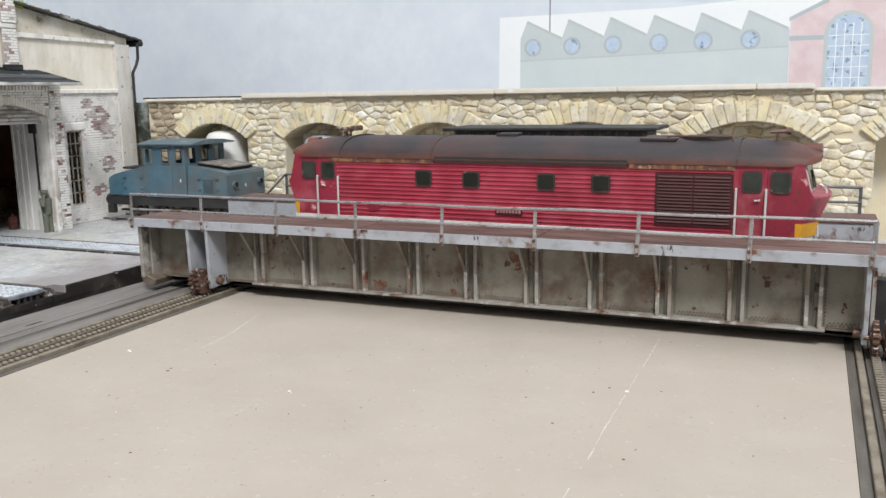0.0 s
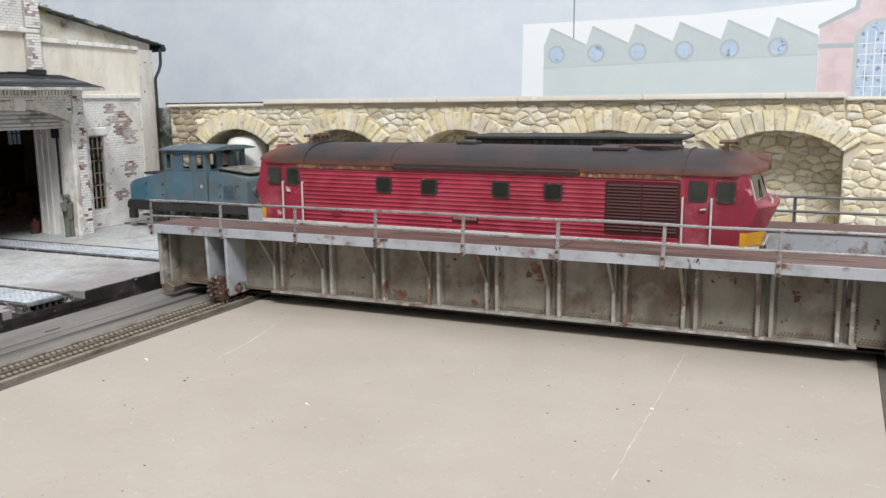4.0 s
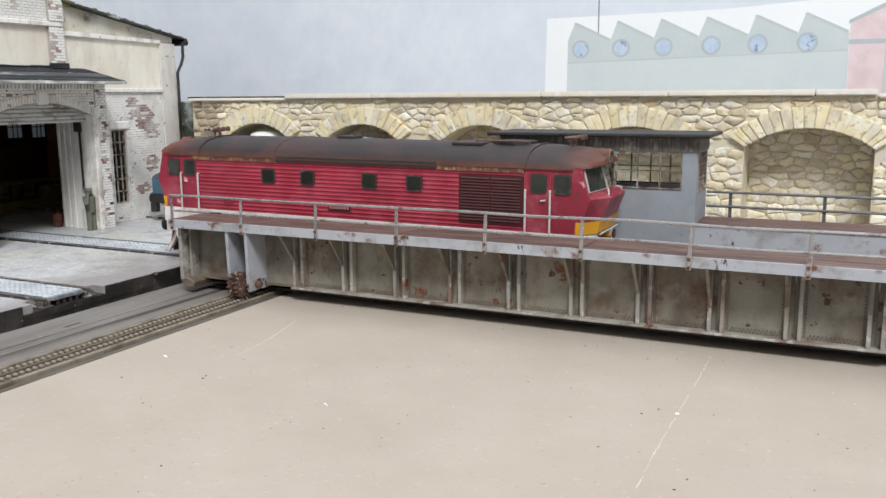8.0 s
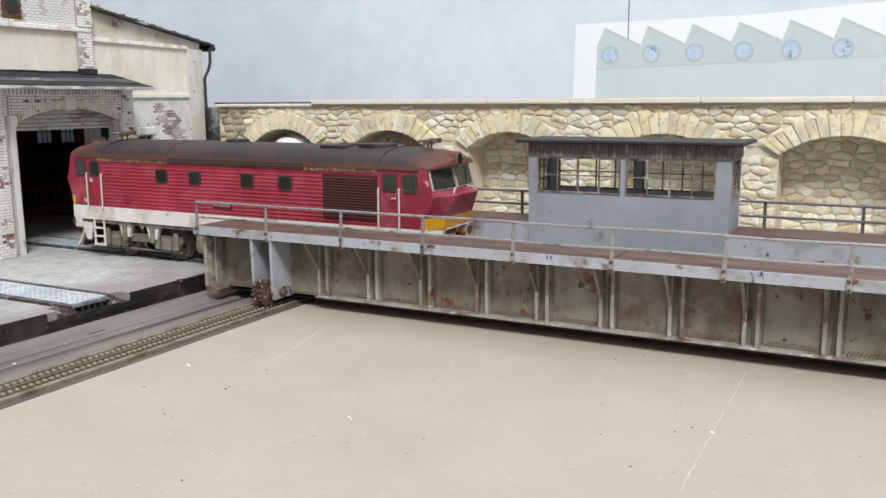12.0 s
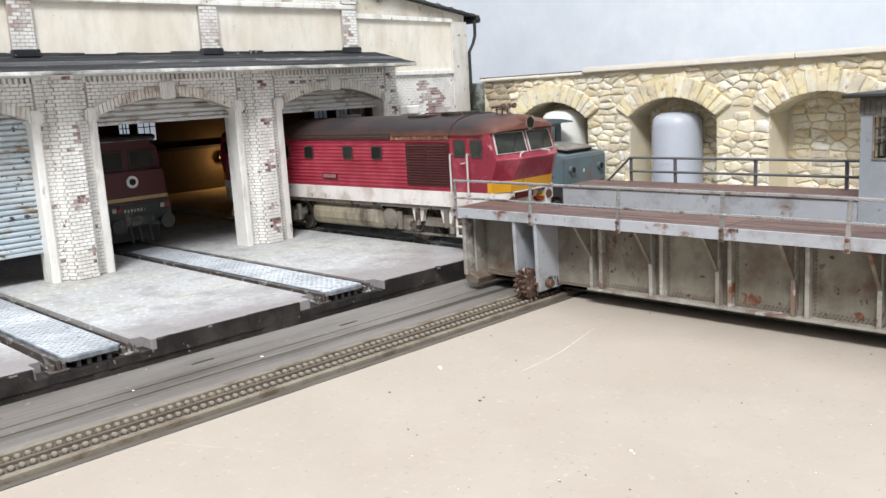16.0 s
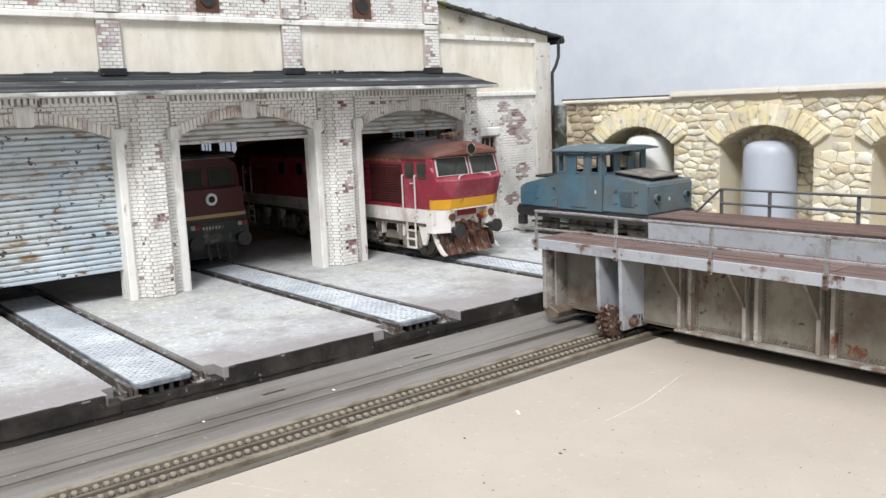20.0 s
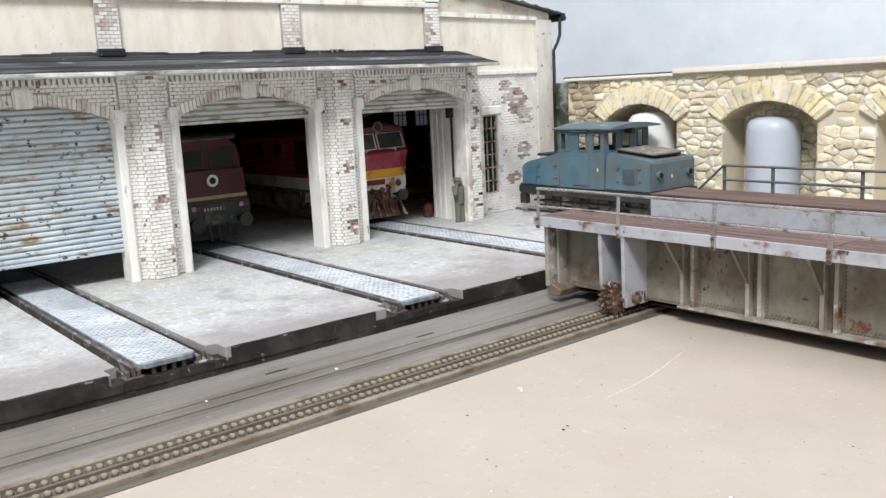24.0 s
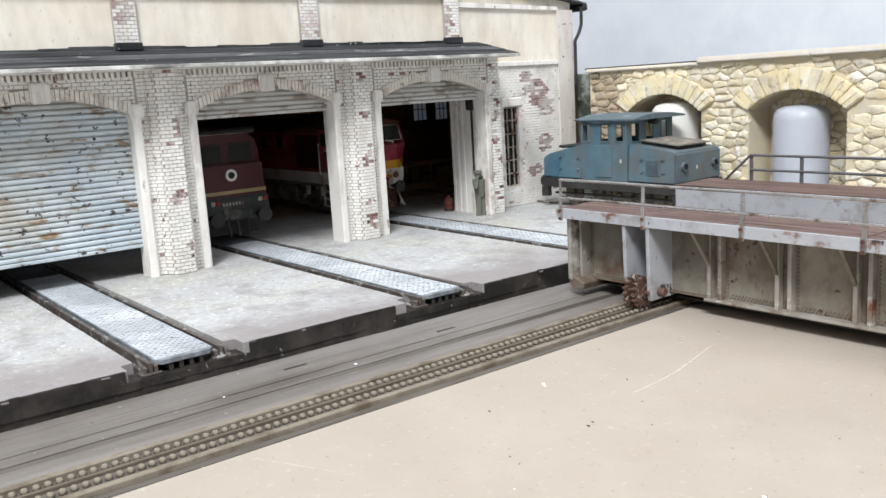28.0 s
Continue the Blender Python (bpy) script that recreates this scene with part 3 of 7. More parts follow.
# chalk-white scratches and crumbs on the board
rng = random.Random(8)


def scratch(pts, wide, gaps):
    bm = bmesh.new()
    for (xa, ya), (xb, yb) in zip(pts, pts[1:]):
        n = 9
        for k in range(n):
            if rng.random() < gaps:
                continue
            t0, t1 = k / n, (k + 0.95) / n
            w = wide * rng.uniform(0.25, 1.0)
            j0 = rng.uniform(-0.012, 0.012)
            p, q = (xa + (xb - xa) * t0 + j0, ya + (yb - ya) * t0), (xa + (xb - xa) * t1 + j0, ya + (yb - ya) * t1)
            hexa(bm, [(p[0] - w, p[1], PIT), (p[0] + w, p[1], PIT), (q[0] + w * 0.7, q[1], PIT), (q[0] - w * 0.7, q[1], PIT),
                      (p[0] - w * 0.6, p[1], PIT + 0.003), (p[0] + w * 0.6, p[1], PIT + 0.003), (q[0] + w * 0.4, q[1], PIT + 0.003), (q[0] - w * 0.4, q[1], PIT + 0.003)])
    solid("scratch", bm, M_chalk, "pale scratch across the beige pit floor", "scratch", "stuff")


M_chalk = mat("chalk_scratch", (0.58, 0.525, 0.455), (0.48, 0.43, 0.365), 20, 2, 0.9, 0, 0.0)
scratch([(19.86, 0.17), (19.88, -1.5), (19.87, -4.5), (19.88, -6.6), (19.91, -8.1), (19.9, -12)], 0.024, 0.15)
scratch([(7.34, -1.25), (7.6, -2.2), (7.86, -3.3), (8.0, -4.2), (8.03, -5.0)], 0.03, 0.1)
scratch([(5.0, -12.4), (6.2, -11.8), (7.9, -11.0)], 0.02, 0.3)
scratch([(11.2, -8.1), (12.0, -7.95), (12.6, -8.2)], 0.02, 0.3)
scratch([(15.5, -9.0), (15.9, -8.2)], 0.02, 0.5)


def specks(name, count, lo, hi, m, label, spots=()):
    bm = bmesh.new()
    spots = list(spots) + [(rng.uniform(0.3, 24), rng.uniform(-15, 1.2), rng.uniform(lo, hi)) for k in range(count)]
    for xx, yy, r in spots:
        bmesh.ops.create_icosphere(bm, subdivisions=1, radius=r, matrix=Matrix.Translation((xx, yy, PIT + r * 0.2)) @ Matrix.Diagonal((rng.uniform(0.8, 1.8), 1, 0.4, 1)))
    solid(name, bm, m, label, name, "stuff")


specks("crumbs", 80, 0.008, 0.026, M_rustbar, "small dark crumbs scattered over the pit floor", [(8.57, -7.0, 0.032), (13.2, -8.5, 0.02)])
specks("flakes", 40, 0.005, 0.014, M_paper, "small white paint flakes on the pit floor", [(6.29, -5.93, 0.045), (12.4, -7.23, 0.035), (6.4, -6.0, 0.03), (12.5, -7.3, 0.022), (1.93, -8.0, 0.045), (1.65, -11.3, 0.035), (19.87, -4.5, 0.045)])
bm = bmesh.new()
for xx, yy in ((0.9, -9.1), (1.2, -4.6)):
    box(bm, xx - 0.045, xx + 0.045, yy - 0.3, yy + 0.3, PIT - 0.05, PIT - 0.012)
solid("strip_slots", bm, M_black, "dark slots in the pit edge strip", "slots", "stuff")

# painted backdrop with a pasted factory picture
BD = 27.5
solid("backdrop", block(-60, 70, BD, BD + 1, -30, 60), M_sky, "pale blue-grey painted sky board behind the layout", "backdrop", "structure")
solid("backdrop_seam", block(8.68, 8.74, BD - 0.012, BD, 3, 40), M_seam, "thin dark vertical seam between two backdrop boards", "seam", "structure")
poster = thing("factory_picture", (15, BD, 6), "pale printed picture of a saw-tooth factory pasted on the backdrop", "poster")


def flat(name, pts, depth, m, label=""):
    return part(name, prism(bmesh.new(), pts, "y", BD - depth, BD - 0.001), m, poster, label)


flat("paper", [(5.4, 4), (44, 4), (44, 13.2), (26, 12.0), (23.9, 11.3), (15.8, 10.85), (5.55, 10.78)], 0.008, M_paper)
PEAKS = (7.28, 9.82, 12.32, 14.82, 17.4, 19.9)
TEETH = (6.85, 9.44, 11.93, 14.42, 17.05, 19.55, 22.02)
outline = [(6.85, 4), (22.05, 4), (22.05, 9.38)]
for k in range(5, -1, -1):
    outline += [(TEETH[k + 1] - 0.06, 9.38), (PEAKS[k], 10.42), (TEETH[k] + 0.02, 9.46)]
part("factory_wall", prism(bmesh.new(), outline, "y", BD - 0.014, BD - 0.009), M_fact, poster, "grey-green saw-tooth factory front")
for k, c in enumerate((7.66, 10.06, 12.5, 15.12, 17.55, 20.05)):
    part("roof_edge", prism(bmesh.new(), [(PEAKS[k] - 0.06, 10.4), (PEAKS[k] + 0.06, 10.5), (TEETH[k + 1], 9.48), (TEETH[k + 1] - 0.05, 9.34)], "y", BD - 0.019, BD - 0.0145), M_factroof, poster)
    bm = bmesh.new()
    rod(bm, (c, BD - 0.02, 8.93), (c, BD - 0.0145, 8.93), 0.53, 28)
    ring = part("round_window", bm, M_postertrim, poster)
    bm = bmesh.new()
    rod(bm, (c, BD - 0.026, 8.93), (c, BD - 0.0205, 8.93), 0.4, 28)
    part("pane", bm, M_posterblue, ring, "blue round pane")
part("cornice", prism(bmesh.new(), [(6.85, 8.12), (22.0, 8.45), (22.0, 8.53), (6.85, 8.2)], "y", BD - 0.0195, BD - 0.0145), M_factroof, poster)
part("wall_base", prism(bmesh.new(), [(6.85, 4), (22.0, 4), (22.0, 8.44), (6.85, 8.11)], "y", BD - 0.0175, BD - 0.0142), M_factbase, poster, "paler lower factory wall")
part("brick_house", prism(bmesh.new(), [(22.07, 4), (29, 4), (29, 9.6), (25.0, 11.4), (24.0, 11.35), (23.9, 10.8), (22.07, 9.93)], "y", BD - 0.016, BD - 0.0085), M_pink, poster, "pink brick factory hall with a gable")
part("gable_trim", prism(bmesh.new(), [(22.0, 9.8), (23.9, 10.7), (24.0, 11.3), (25.0, 11.35), (29, 9.5), (29, 9.75), (25.0, 11.6), (23.8, 11.5), (23.7, 10.85), (22.0, 10.0)], "y", BD - 0.022, BD - 0.0165), M_postertrim, poster)
part("string_course", block(22.05, 24.0, BD - 0.0205, BD - 0.0165, 8.78, 9.02), M_postertrim, poster)
arc = [(23.75, 4.5)] + [(24.95 - 1.2 * math.cos(math.pi * k / 16), 9.02 + 1.2 * math.sin(math.pi * k / 16)) for k in range(17)] + [(26.15, 4.5)]
surround = part("arched_window", prism(bmesh.new(), arc, "y", BD - 0.022, BD - 0.0165), M_factroof, poster)
arc = [(23.95, 4.7)] + [(24.95 - 1.0 * math.cos(math.pi * k / 16), 9.02 + 1.0 * math.sin(math.pi * k / 16)) for k in range(17)] + [(25.95, 4.7)]
part("pane", prism(bmesh.new(), arc, "y", BD - 0.027, BD - 0.0225), M_posterblue, surround, "blue arched pane")
for k in range(1, 5):
    part("glazing_bar", block(23.95 + 0.4 * k - 0.025, 23.95 + 0.4 * k + 0.025, BD - 0.03, BD - 0.0272, 4.7, 9.6), M_paper, surround)
for k in range(6):
    part("glazing_bar", block(23.97, 25.93, BD - 0.033, BD - 0.0305, 6.2 + 0.55 * k, 6.24 + 0.55 * k), M_paper, surround)

# ---- stone wall with blind arches ----
ARCHES = [(-5.85, 2.0, 2.7), (0.58, 2.1, 2.78), (7.05, 2.1, 2.75), (14.15, 2.25, 2.87), (21.15, 2.4, 3.05), (28.2, 2.4, 3.0), (35.2, 2.4, 3.0)]
SPRING, TOPZ, NICHE = 4.17, 6.22, 15.9
RISE_IN, RISE_OUT, LIFT = 0.80, 1.22, 0.44   # rise of the opening and of the ring's outer edge, and how much higher the outer edge starts


def arch_z(half, rise, dx):
    """Height above the springing of a flat arch at dx from its middle."""
    r = (half * half + rise * rise) / (2 * rise)
    return math.sqrt(max(0.0, r * r - dx * dx)) - (r - rise)


def stone_wall():
    wall = thing("stone_wall", (5, BACK + 0.3, 0), "yellow rubble stone retaining wall with blind arches and pale cap stones", "stone wall", "", "structure")
    bm = bmesh.new()
    edge = -10.3
    for c, half, _ in ARCHES:
        box(bm, edge, c - half, BACK + 0.1, NICHE, -0.02, TOPZ)
        n = 14
        for k in range(n):
            xa, xb = c - half + 2 * half * k / n, c - half + 2 * half * (k + 1) / n
            za, zb = SPRING + arch_z(half, RISE_IN, xa - c), SPRING + arch_z(half, RISE_IN, xb - c)
            hexa(bm, [(xa, BACK + 0.1, za), (xb, BACK + 0.1, zb), (xb, NICHE, zb), (xa, NICHE, za), (xa, BACK + 0.1, TOPZ), (xb, BACK + 0.1, TOPZ), (xb, NICHE, TOPZ), (xa, NICHE, TOPZ)])
        edge = c + half
    box(bm, edge, 45, BACK + 0.1, NICHE, -0.02, TOPZ)
    box(bm, -10.3, 45, NICHE, NICHE + 0.6, -0.02, TOPZ)
    part("mortar_core", bm, M_mortar, wall, "mortar bed behind the stones")
    # cap stones
    x = -10.45
    rng = random.Random(21)
    while x < 44:
        w = rng.uniform(3.4, 6.2)
        if x < -3.9 < x + w:
            w = -3.9 - x
        if x < 23.5 < x + w:
            w = 23.5 - x
        high = -3.95 < x < 23.4
        z0, z1 = (6.22, 6.47) if high else (6.12, 6.28)
        cap = part("cap_stone", block(x + 0.015, x + w - 0.015, BACK - (0.22 if high else 0.12), NICHE, z0, z1, 0.045, 2), M_cap, wall)
        x += w
    part("coping_felt", block(-12.2, -3.95, NICHE + 0.02, NICHE + 0.6, 6.23, 6.365, 0.02), M_felt, wall, "dark strip behind the cap stones")
    rng = random.Random(8)
    rest, left = bmesh.new(), [300]

    def cut(poly, px, pz, nx, nz):
        """Keeps the part of a polygon where (p - (px, pz)) . (nx, nz) <= 0."""
        out = []
        for (ax, az), (bx, bz) in zip(poly, poly[1:] + poly[:1]):
            da, db = (ax - px) * nx + (az - pz) * nz, (bx - px) * nx + (bz - pz) * nz
            if da <= 0:
                out.append((ax, az))
            if da * db < 0:
                t = da / (da - db)
                out.append((ax + (bx - ax) * t, az + (bz - az) * t))
        return out

    def stone_rings(poly, cx, cz, y):
        joint, bulge, tilt = 0.008, rng.uniform(0.04, 0.10), rng.uniform(-0.08, 0.08)
        soft = []
        for (ax, az), (bx, bz) in zip(poly, poly[1:] + poly[:1]):
            for t in (0.1, 0.5, 0.9):
                soft.append((ax + (bx - ax) * t + rng.uniform(-0.022, 0.022), az + (bz - az) * t + rng.uniform(-0.022, 0.022)))
        poly = soft
        rings = []
        for inset, depth in ((joint, 0.14), (joint + 0.012, 0.0), (joint + 0.035, -0.7), (joint + 0.09, -1.0)):
            ring = []
            for x, z in poly:
                dx, dz = x - cx, z - cz
                r = max(1e-6, math.hypot(dx, dz))
                k = max(0.25, 1 - inset / r)
                jig = 0 if depth > 0 else rng.uniform(-0.012, 0.012)
                ring.append((cx + dx * k + jig, y + (depth if depth > 0 else depth * bulge + tilt * dz * (1 if depth < 0 else 0)), cz + dz * k + jig))
            rings.append(ring)
        return rings

    def rubble(x0, x1, z0, z1, y, free, own):
        """Irregular stones that fill a face: the cells round jittered points, laid in loose courses."""
        rows, z = [], z0 - 0.1
        while z < z1 + 0.5:
            h = rng.uniform(0.24, 0.44)
            row, x = [], x0 - rng.uniform(0, 0.7)
            while x < x1 + 0.7:
                w = rng.uniform(0.4, 1.05)
                row.append((x + w / 2 + rng.uniform(-0.08, 0.08), z + h / 2 + rng.uniform(-0.09, 0.09)))
                x += w
            rows.append(row)
            z += h
        for k, row in enumerate(rows):
            near = [p for r in rows[max(0, k - 2):k + 3] for p in r]
            for cx, cz in row:
                if not (x0 < cx < x1 and z0 < cz < z1) or not free(cx, cz):
                    continue
                poly = [(max(x0, cx - 1.2), max(z0, cz - 0.9)), (min(x1, cx + 1.2), max(z0, cz - 0.9)), (min(x1, cx + 1.2), min(z1, cz + 0.9)), (max(x0, cx - 1.2), min(z1, cz + 0.9))]
                for qx, qz in near:
                    if (qx, qz) != (cx, cz) and abs(qx - cx) < 2.2 and abs(qz - cz) < 1.2:
                        # stones lie flat: heights count more than lengths
                        nx, nz = (qx - cx), (qz - cz) * 2.6
                        poly = cut(poly, (cx + qx) / 2, (cz + qz) / 2, nx, nz)
                if len(poly) < 3:
                    continue
                mx, mz = sum(p[0] for p in poly) / len(poly), sum(p[1] for p in poly) / len(poly)
                rings = stone_rings(poly, mx, mz, y)
                if own(mx) and left[0] > 0 or mx < -8.3:
                    left[0] -= 1
                    part("stone", loft(bmesh.new(), rings), M_brownstone if mx < -8.3 and y < BACK + 0.3 else M_stone, wall, "", True)
                else:
                    loft(rest, rings)

    def in_front(cx, cz):
        for c, half, outer in ARCHES:
            if abs(cx - c) < outer and SPRING < cz < SPRING + LIFT + arch_z(outer, RISE_OUT, cx - c) - 0.1:
                return False
        return True

    edges = [-10.3]
    for c, half, outer in ARCHES[:6]:
        edges += [c - half, c + half]
    rubble(-10.3, 31.5, SPRING + 0.1, 6.18, BACK + 0.1, in_front, lambda x: 1 < x < 21)
    for x0, x1 in zip(edges[::2], edges[1::2]):
        rubble(x0, x1, 0.0, SPRING + 0.1, BACK + 0.1, in_front, lambda x: 1 < x < 21)
    for c, half, outer in ARCHES[:5]:
        rubble(c - half, c + half, 0.0, SPRING + 0.85, NICHE, lambda cx, cz: True, lambda x: 1 < x < 21)
    tagged(part("stones", rest, M_rubble, wall, "", True), kind="stuff")
    # arch stones, set on edge round the opening
    for c, half, outer in ARCHES[:6]:
        n = 15 if half < 2.2 else 17
        def rim(k, h0, rise, z0):
            t = -1 + 2 * k / n
            dx = h0 * math.sin(t * 1.25) / math.sin(1.25)
            return c + dx, z0 + arch_z(h0, rise, dx)
        for k in range(n):
            g, top = 0.012, rng.uniform(-0.04, 0.03)
            p = [rim(k + g, half, RISE_IN, SPRING - 0.02), rim(k + 1 - g, half, RISE_IN, SPRING - 0.02), rim(k + 1 - g, outer, RISE_OUT, SPRING + LIFT + top), rim(k + g, outer, RISE_OUT, SPRING + LIFT + top)]
            out = rng.uniform(0.0, 0.03)
            bm = bmesh.new()
            hexa(bm, [(p[0][0], BACK - 0.08 - out, p[0][1]), (p[1][0], BACK - 0.08 - out, p[1][1]), (p[1][0], BACK + 0.5, p[1][1]), (p[0][0], BACK + 0.5, p[0][1]),
                      (p[3][0], BACK - 0.08 - out, p[3][1]), (p[2][0], BACK - 0.08 - out, p[2][1]), (p[2][0], BACK + 0.5, p[2][1]), (p[3][0], BACK + 0.5, p[3][1])])
            part("arch_stone", bevelled(bm, 0.035, 2), M_voussoir, wall, "", True)


M_mossy = mat("mossy_grey_stone", (0.21, 0.225, 0.185), (0.13, 0.14, 0.115), 6, 0.7, 0.9, 0, 0.5, [((0.36, 0.38, 0.36), 1.0, 0.25, 0.2), ((0.06, 0.07, 0.055), 0.8, 0.3, 0.2)])
solid("return_wall", block(-16, -10.32, 14.9, 15.6, -0.02, 6.1, 0.05), M_mossy, "dark mossy stone wall behind the shed corner", "stone wall", "structure")


# ---- storage tanks in the niches ----
def tank(x, y, r, top, m, label):
    t = thing("storage_tank", (x, y, 0), label, "tank", "tanks at the stone wall")
    bm = bmesh.new()
    rings = []
    for z, k in ((0.0, 1.0), (top - r * 0.55, 1.0), (top - r * 0.3, 0.955), (top - r * 0.14, 0.83), (top - r * 0.045, 0.58), (top, 0.2)):
        rings.append([(x + r * k * math.cos(a * math.pi / 20), y + r * k * math.sin(a * math.pi / 20), z) for a in range(40)])
    loft(bm, rings)
    part("shell", bm, m, t, "", True)
    for z in (top * 0.49, top * 0.16):
        bm = bmesh.new()
        rod(bm, (x, y, z - 0.025), (x, y, z + 0.025), r * 1.006, 40)
        part("weld_band", bm, m, t)
    bm = bmesh.new()
    rod(bm, (x, y, top - 0.02), (x, y, top + 0.06), 0.09, 12)
    part("filler_cap", bm, m, t)


tank(0.40, 14.95, 1.09, 4.32, M_tank, "grey-blue upright cylindrical storage tank in an arch niche")
tank(-5.75, 14.95, 1.12, 4.56, M_tankwhite, "white upright cylindrical storage tank in an arch niche")


# ---- traverser bridge ----
def bridge():
    b = thing("traverser_bridge", (13, 4.2, PIT), "grey riveted steel traverser bridge with brown plank walkways and railings", "traverser bridge")
    X0, X1 = 1.15, 25.6
    WEB = 1.05
    BASE = -0.12
    # near girder: web panels between pairs of fins, gussets under the walkway
    stations = [5.80 + 1.98 * k for k in range(10)]
    for a, c in zip([4.45] + [x + 0.17 for x in stations], [x + 0.17 for x in stations] + [X1 - 0.35]):
        part("web_panel", block(a + 0.005, c - 0.005, WEB, WEB + 0.08, BASE, 1.9), M_grey, b)
    part("web_panel", block(X0 + 0.1, 3.5, WEB, WEB + 0.08, BASE, 1.9), M_grey, b)
    part("bottom_flange", block(5.7, 24.1, 0.74, 1.3, BASE - 0.07, BASE, 0.012), M_stiff, b)
    for a, c in ((4.45, 5.69), (24.11, X1 - 0.35), (X0 + 0.1, 3.5)):
        part("bottom_flange", block(a, c, 0.93, 1.3, BASE - 0.045, BASE + 0.01), M_rivet, b, "rust-stained lower flange")
    foot = bmesh.new()
    prism(foot, [(X0 - 0.02, -0.02), (X0 + 0.2, -0.04), (X0 + 0.62, -0.2), (X0 + 0.55, -0.42), (X0 + 0.12, -0.42), (X0 - 0.02, -0.25)], "y", 0.34, 1.3)
    part("foot", bevelled(foot, 0.03), M_rivet, b, "rusty foot block")
    # black plate and block added to stop light and stand in for shade
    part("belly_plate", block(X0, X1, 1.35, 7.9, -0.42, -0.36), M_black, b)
    part("inner_beam", block(X0, X1, 1.4, 1.95, -0.3, 1.2), M_black, b, "black block in place of the shade behind the girder")
    def fin(x, wide=0.055, y0=0.82, z0=BASE, m=M_stiff):
        part("stiffener", block(x - wide, x + wide, y0, WEB, z0, 1.86, 0.01), m, b)
    for x in stations:
        fin(x), fin(x + 0.34)
    fin(X0 + 0.08, 0.075, 0.3, -0.14), fin(X0 + 0.25, 0.045, 0.62)
    fin(X1 - 0.42, 0.05, 0.22, -0.14)
    # triangular gussets below the walkway, each with a pale edge strip
    for x in stations:
        bm = bmesh.new()
        prism(bm, [(0.07, 1.84), (WEB - 0.01, 1.84), (WEB - 0.01, 0.55)], "x", x - 0.02, x + 0.02)
        g = part("gusset", bm, M_grey, b)
        bm = bmesh.new()
        prism(bm, [(0.03, 1.84), (0.09, 1.84), (WEB - 0.02, 0.62), (WEB - 0.02, 0.50)], "x", x - 0.045, x + 0.045)
        part("edge_strip", bm, M_grey, g, "pale angled edge strip")
    # wheel cheeks, leaning plates beside the gear wheels
    for x, s in ((3.5, 1),):
        bm = bmesh.new()
        prism(bm, [(0.05, 1.84), (1.3, 1.84), (1.3, BASE), (0.2, BASE), (0.12, 0.3)], "x", x, x + 0.12 * s)
        part("cheek_plate", bevelled(bm, 0.012), M_light, b)
    for x, s in ((4.34, 1), (25.1, -1)):
        bm = bmesh.new()
        prism(bm, [(0.03, 1.84), (1.3, 1.84), (1.3, -0.28), (0.12, -0.28), (0.07, -0.1)], "x", x, x + 0.12 * s)
        part("cheek_plate", bevelled(bm, 0.012), M_light, b)
        lo, hi = sorted((x + 0.115 * s, x + 0.14 * s))
        part("bearing_plate", block(lo, hi, 0.1, 1.0, -0.27, 0.12, 0.008), M_light, b)
        bm = bmesh.new()
        rod(bm, (x + 0.12 * s, 0.45, -0.06), (x + 0.34 * s, 0.45, -0.06), 0.13, 12)
        part("axle_nut", bevelled(bm, 0.02), M_gear, b)
        bm = bmesh.new()
        rod(bm, (x - 0.6 * s, 0.1, -0.05), (x + 0.1 * s, 0.1, -0.05), 0.07, 10)
        part("axle", bm, M_gear, b)
        for dx in (-0.46, -0.17):
            gear = bmesh.new()
            cx = x + dx * s
            n = 16
            pts = []
            for i in range(n * 4):
                a = 2 * math.pi * i / (n * 4)
                r = 0.46 if i % 4 in (0, 1) else 0.37
                pts.append((0.1 + r * math.cos(a), -0.05 + r * math.sin(a)))
            prism(gear, pts, "x", cx - 0.07, cx + 0.07)
            g = part("gear_wheel", gear, M_gear, b, "brown toothed drive wheel")
            bm = bmesh.new()
            rod(bm, (cx - 0.12, 0.1, -0.05), (cx + 0.12, 0.1, -0.05), 0.17, 12)
            part("hub", bm, M_gear, g)
    # added black sheet, paints the wheel gap as dark as its shade
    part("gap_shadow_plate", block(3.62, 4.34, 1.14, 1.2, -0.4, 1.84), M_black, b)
    # rivets, each a small dome
    bm = bmesh.new()
    def rivet(x, z, y=WEB):
        v = [bm.verts.new(p) for p in ((x - 0.032, y, z), (x, y, z - 0.032), (x + 0.032, y, z), (x, y, z + 0.032))]
        t = [bm.verts.new(p) for p in ((x - 0.016, y - 0.03, z), (x, y - 0.03, z - 0.016), (x + 0.016, y - 0.03, z), (x, y - 0.03, z + 0.016))]
        for i in range(4):
            bm.faces.new((v[i], v[(i + 1) % 4], t[(i + 1) % 4], t[i]))
        bm.faces.new(t)
    for s in stations:
        for dx in (-0.12, 0.46):
            for k in range(18):
                rivet(s + dx, BASE + 0.1 + k * 0.1)
    for a, c in zip(stations, stations[1:] + [X1 - 0.35]):
        x = a + 0.55
        while x < c - 0.2:
            rivet(x, BASE + 0.06), rivet(x + 0.05, BASE + 0.13)
            x += 0.1
    for k in range(20):
        rivet(1.65 + k * 0.09, BASE + 0.07)
        rivet(X0 + 0.36, BASE + 0.1 + k * 0.095)
    tagged(part("rivets", bm, M_rivet, b, "rows of rivet heads"), kind="stuff")
    # fascia channel, lengths with small gaps
    joints = [1.0, 4.35, 10.25, 16.2, 22.1, X1]
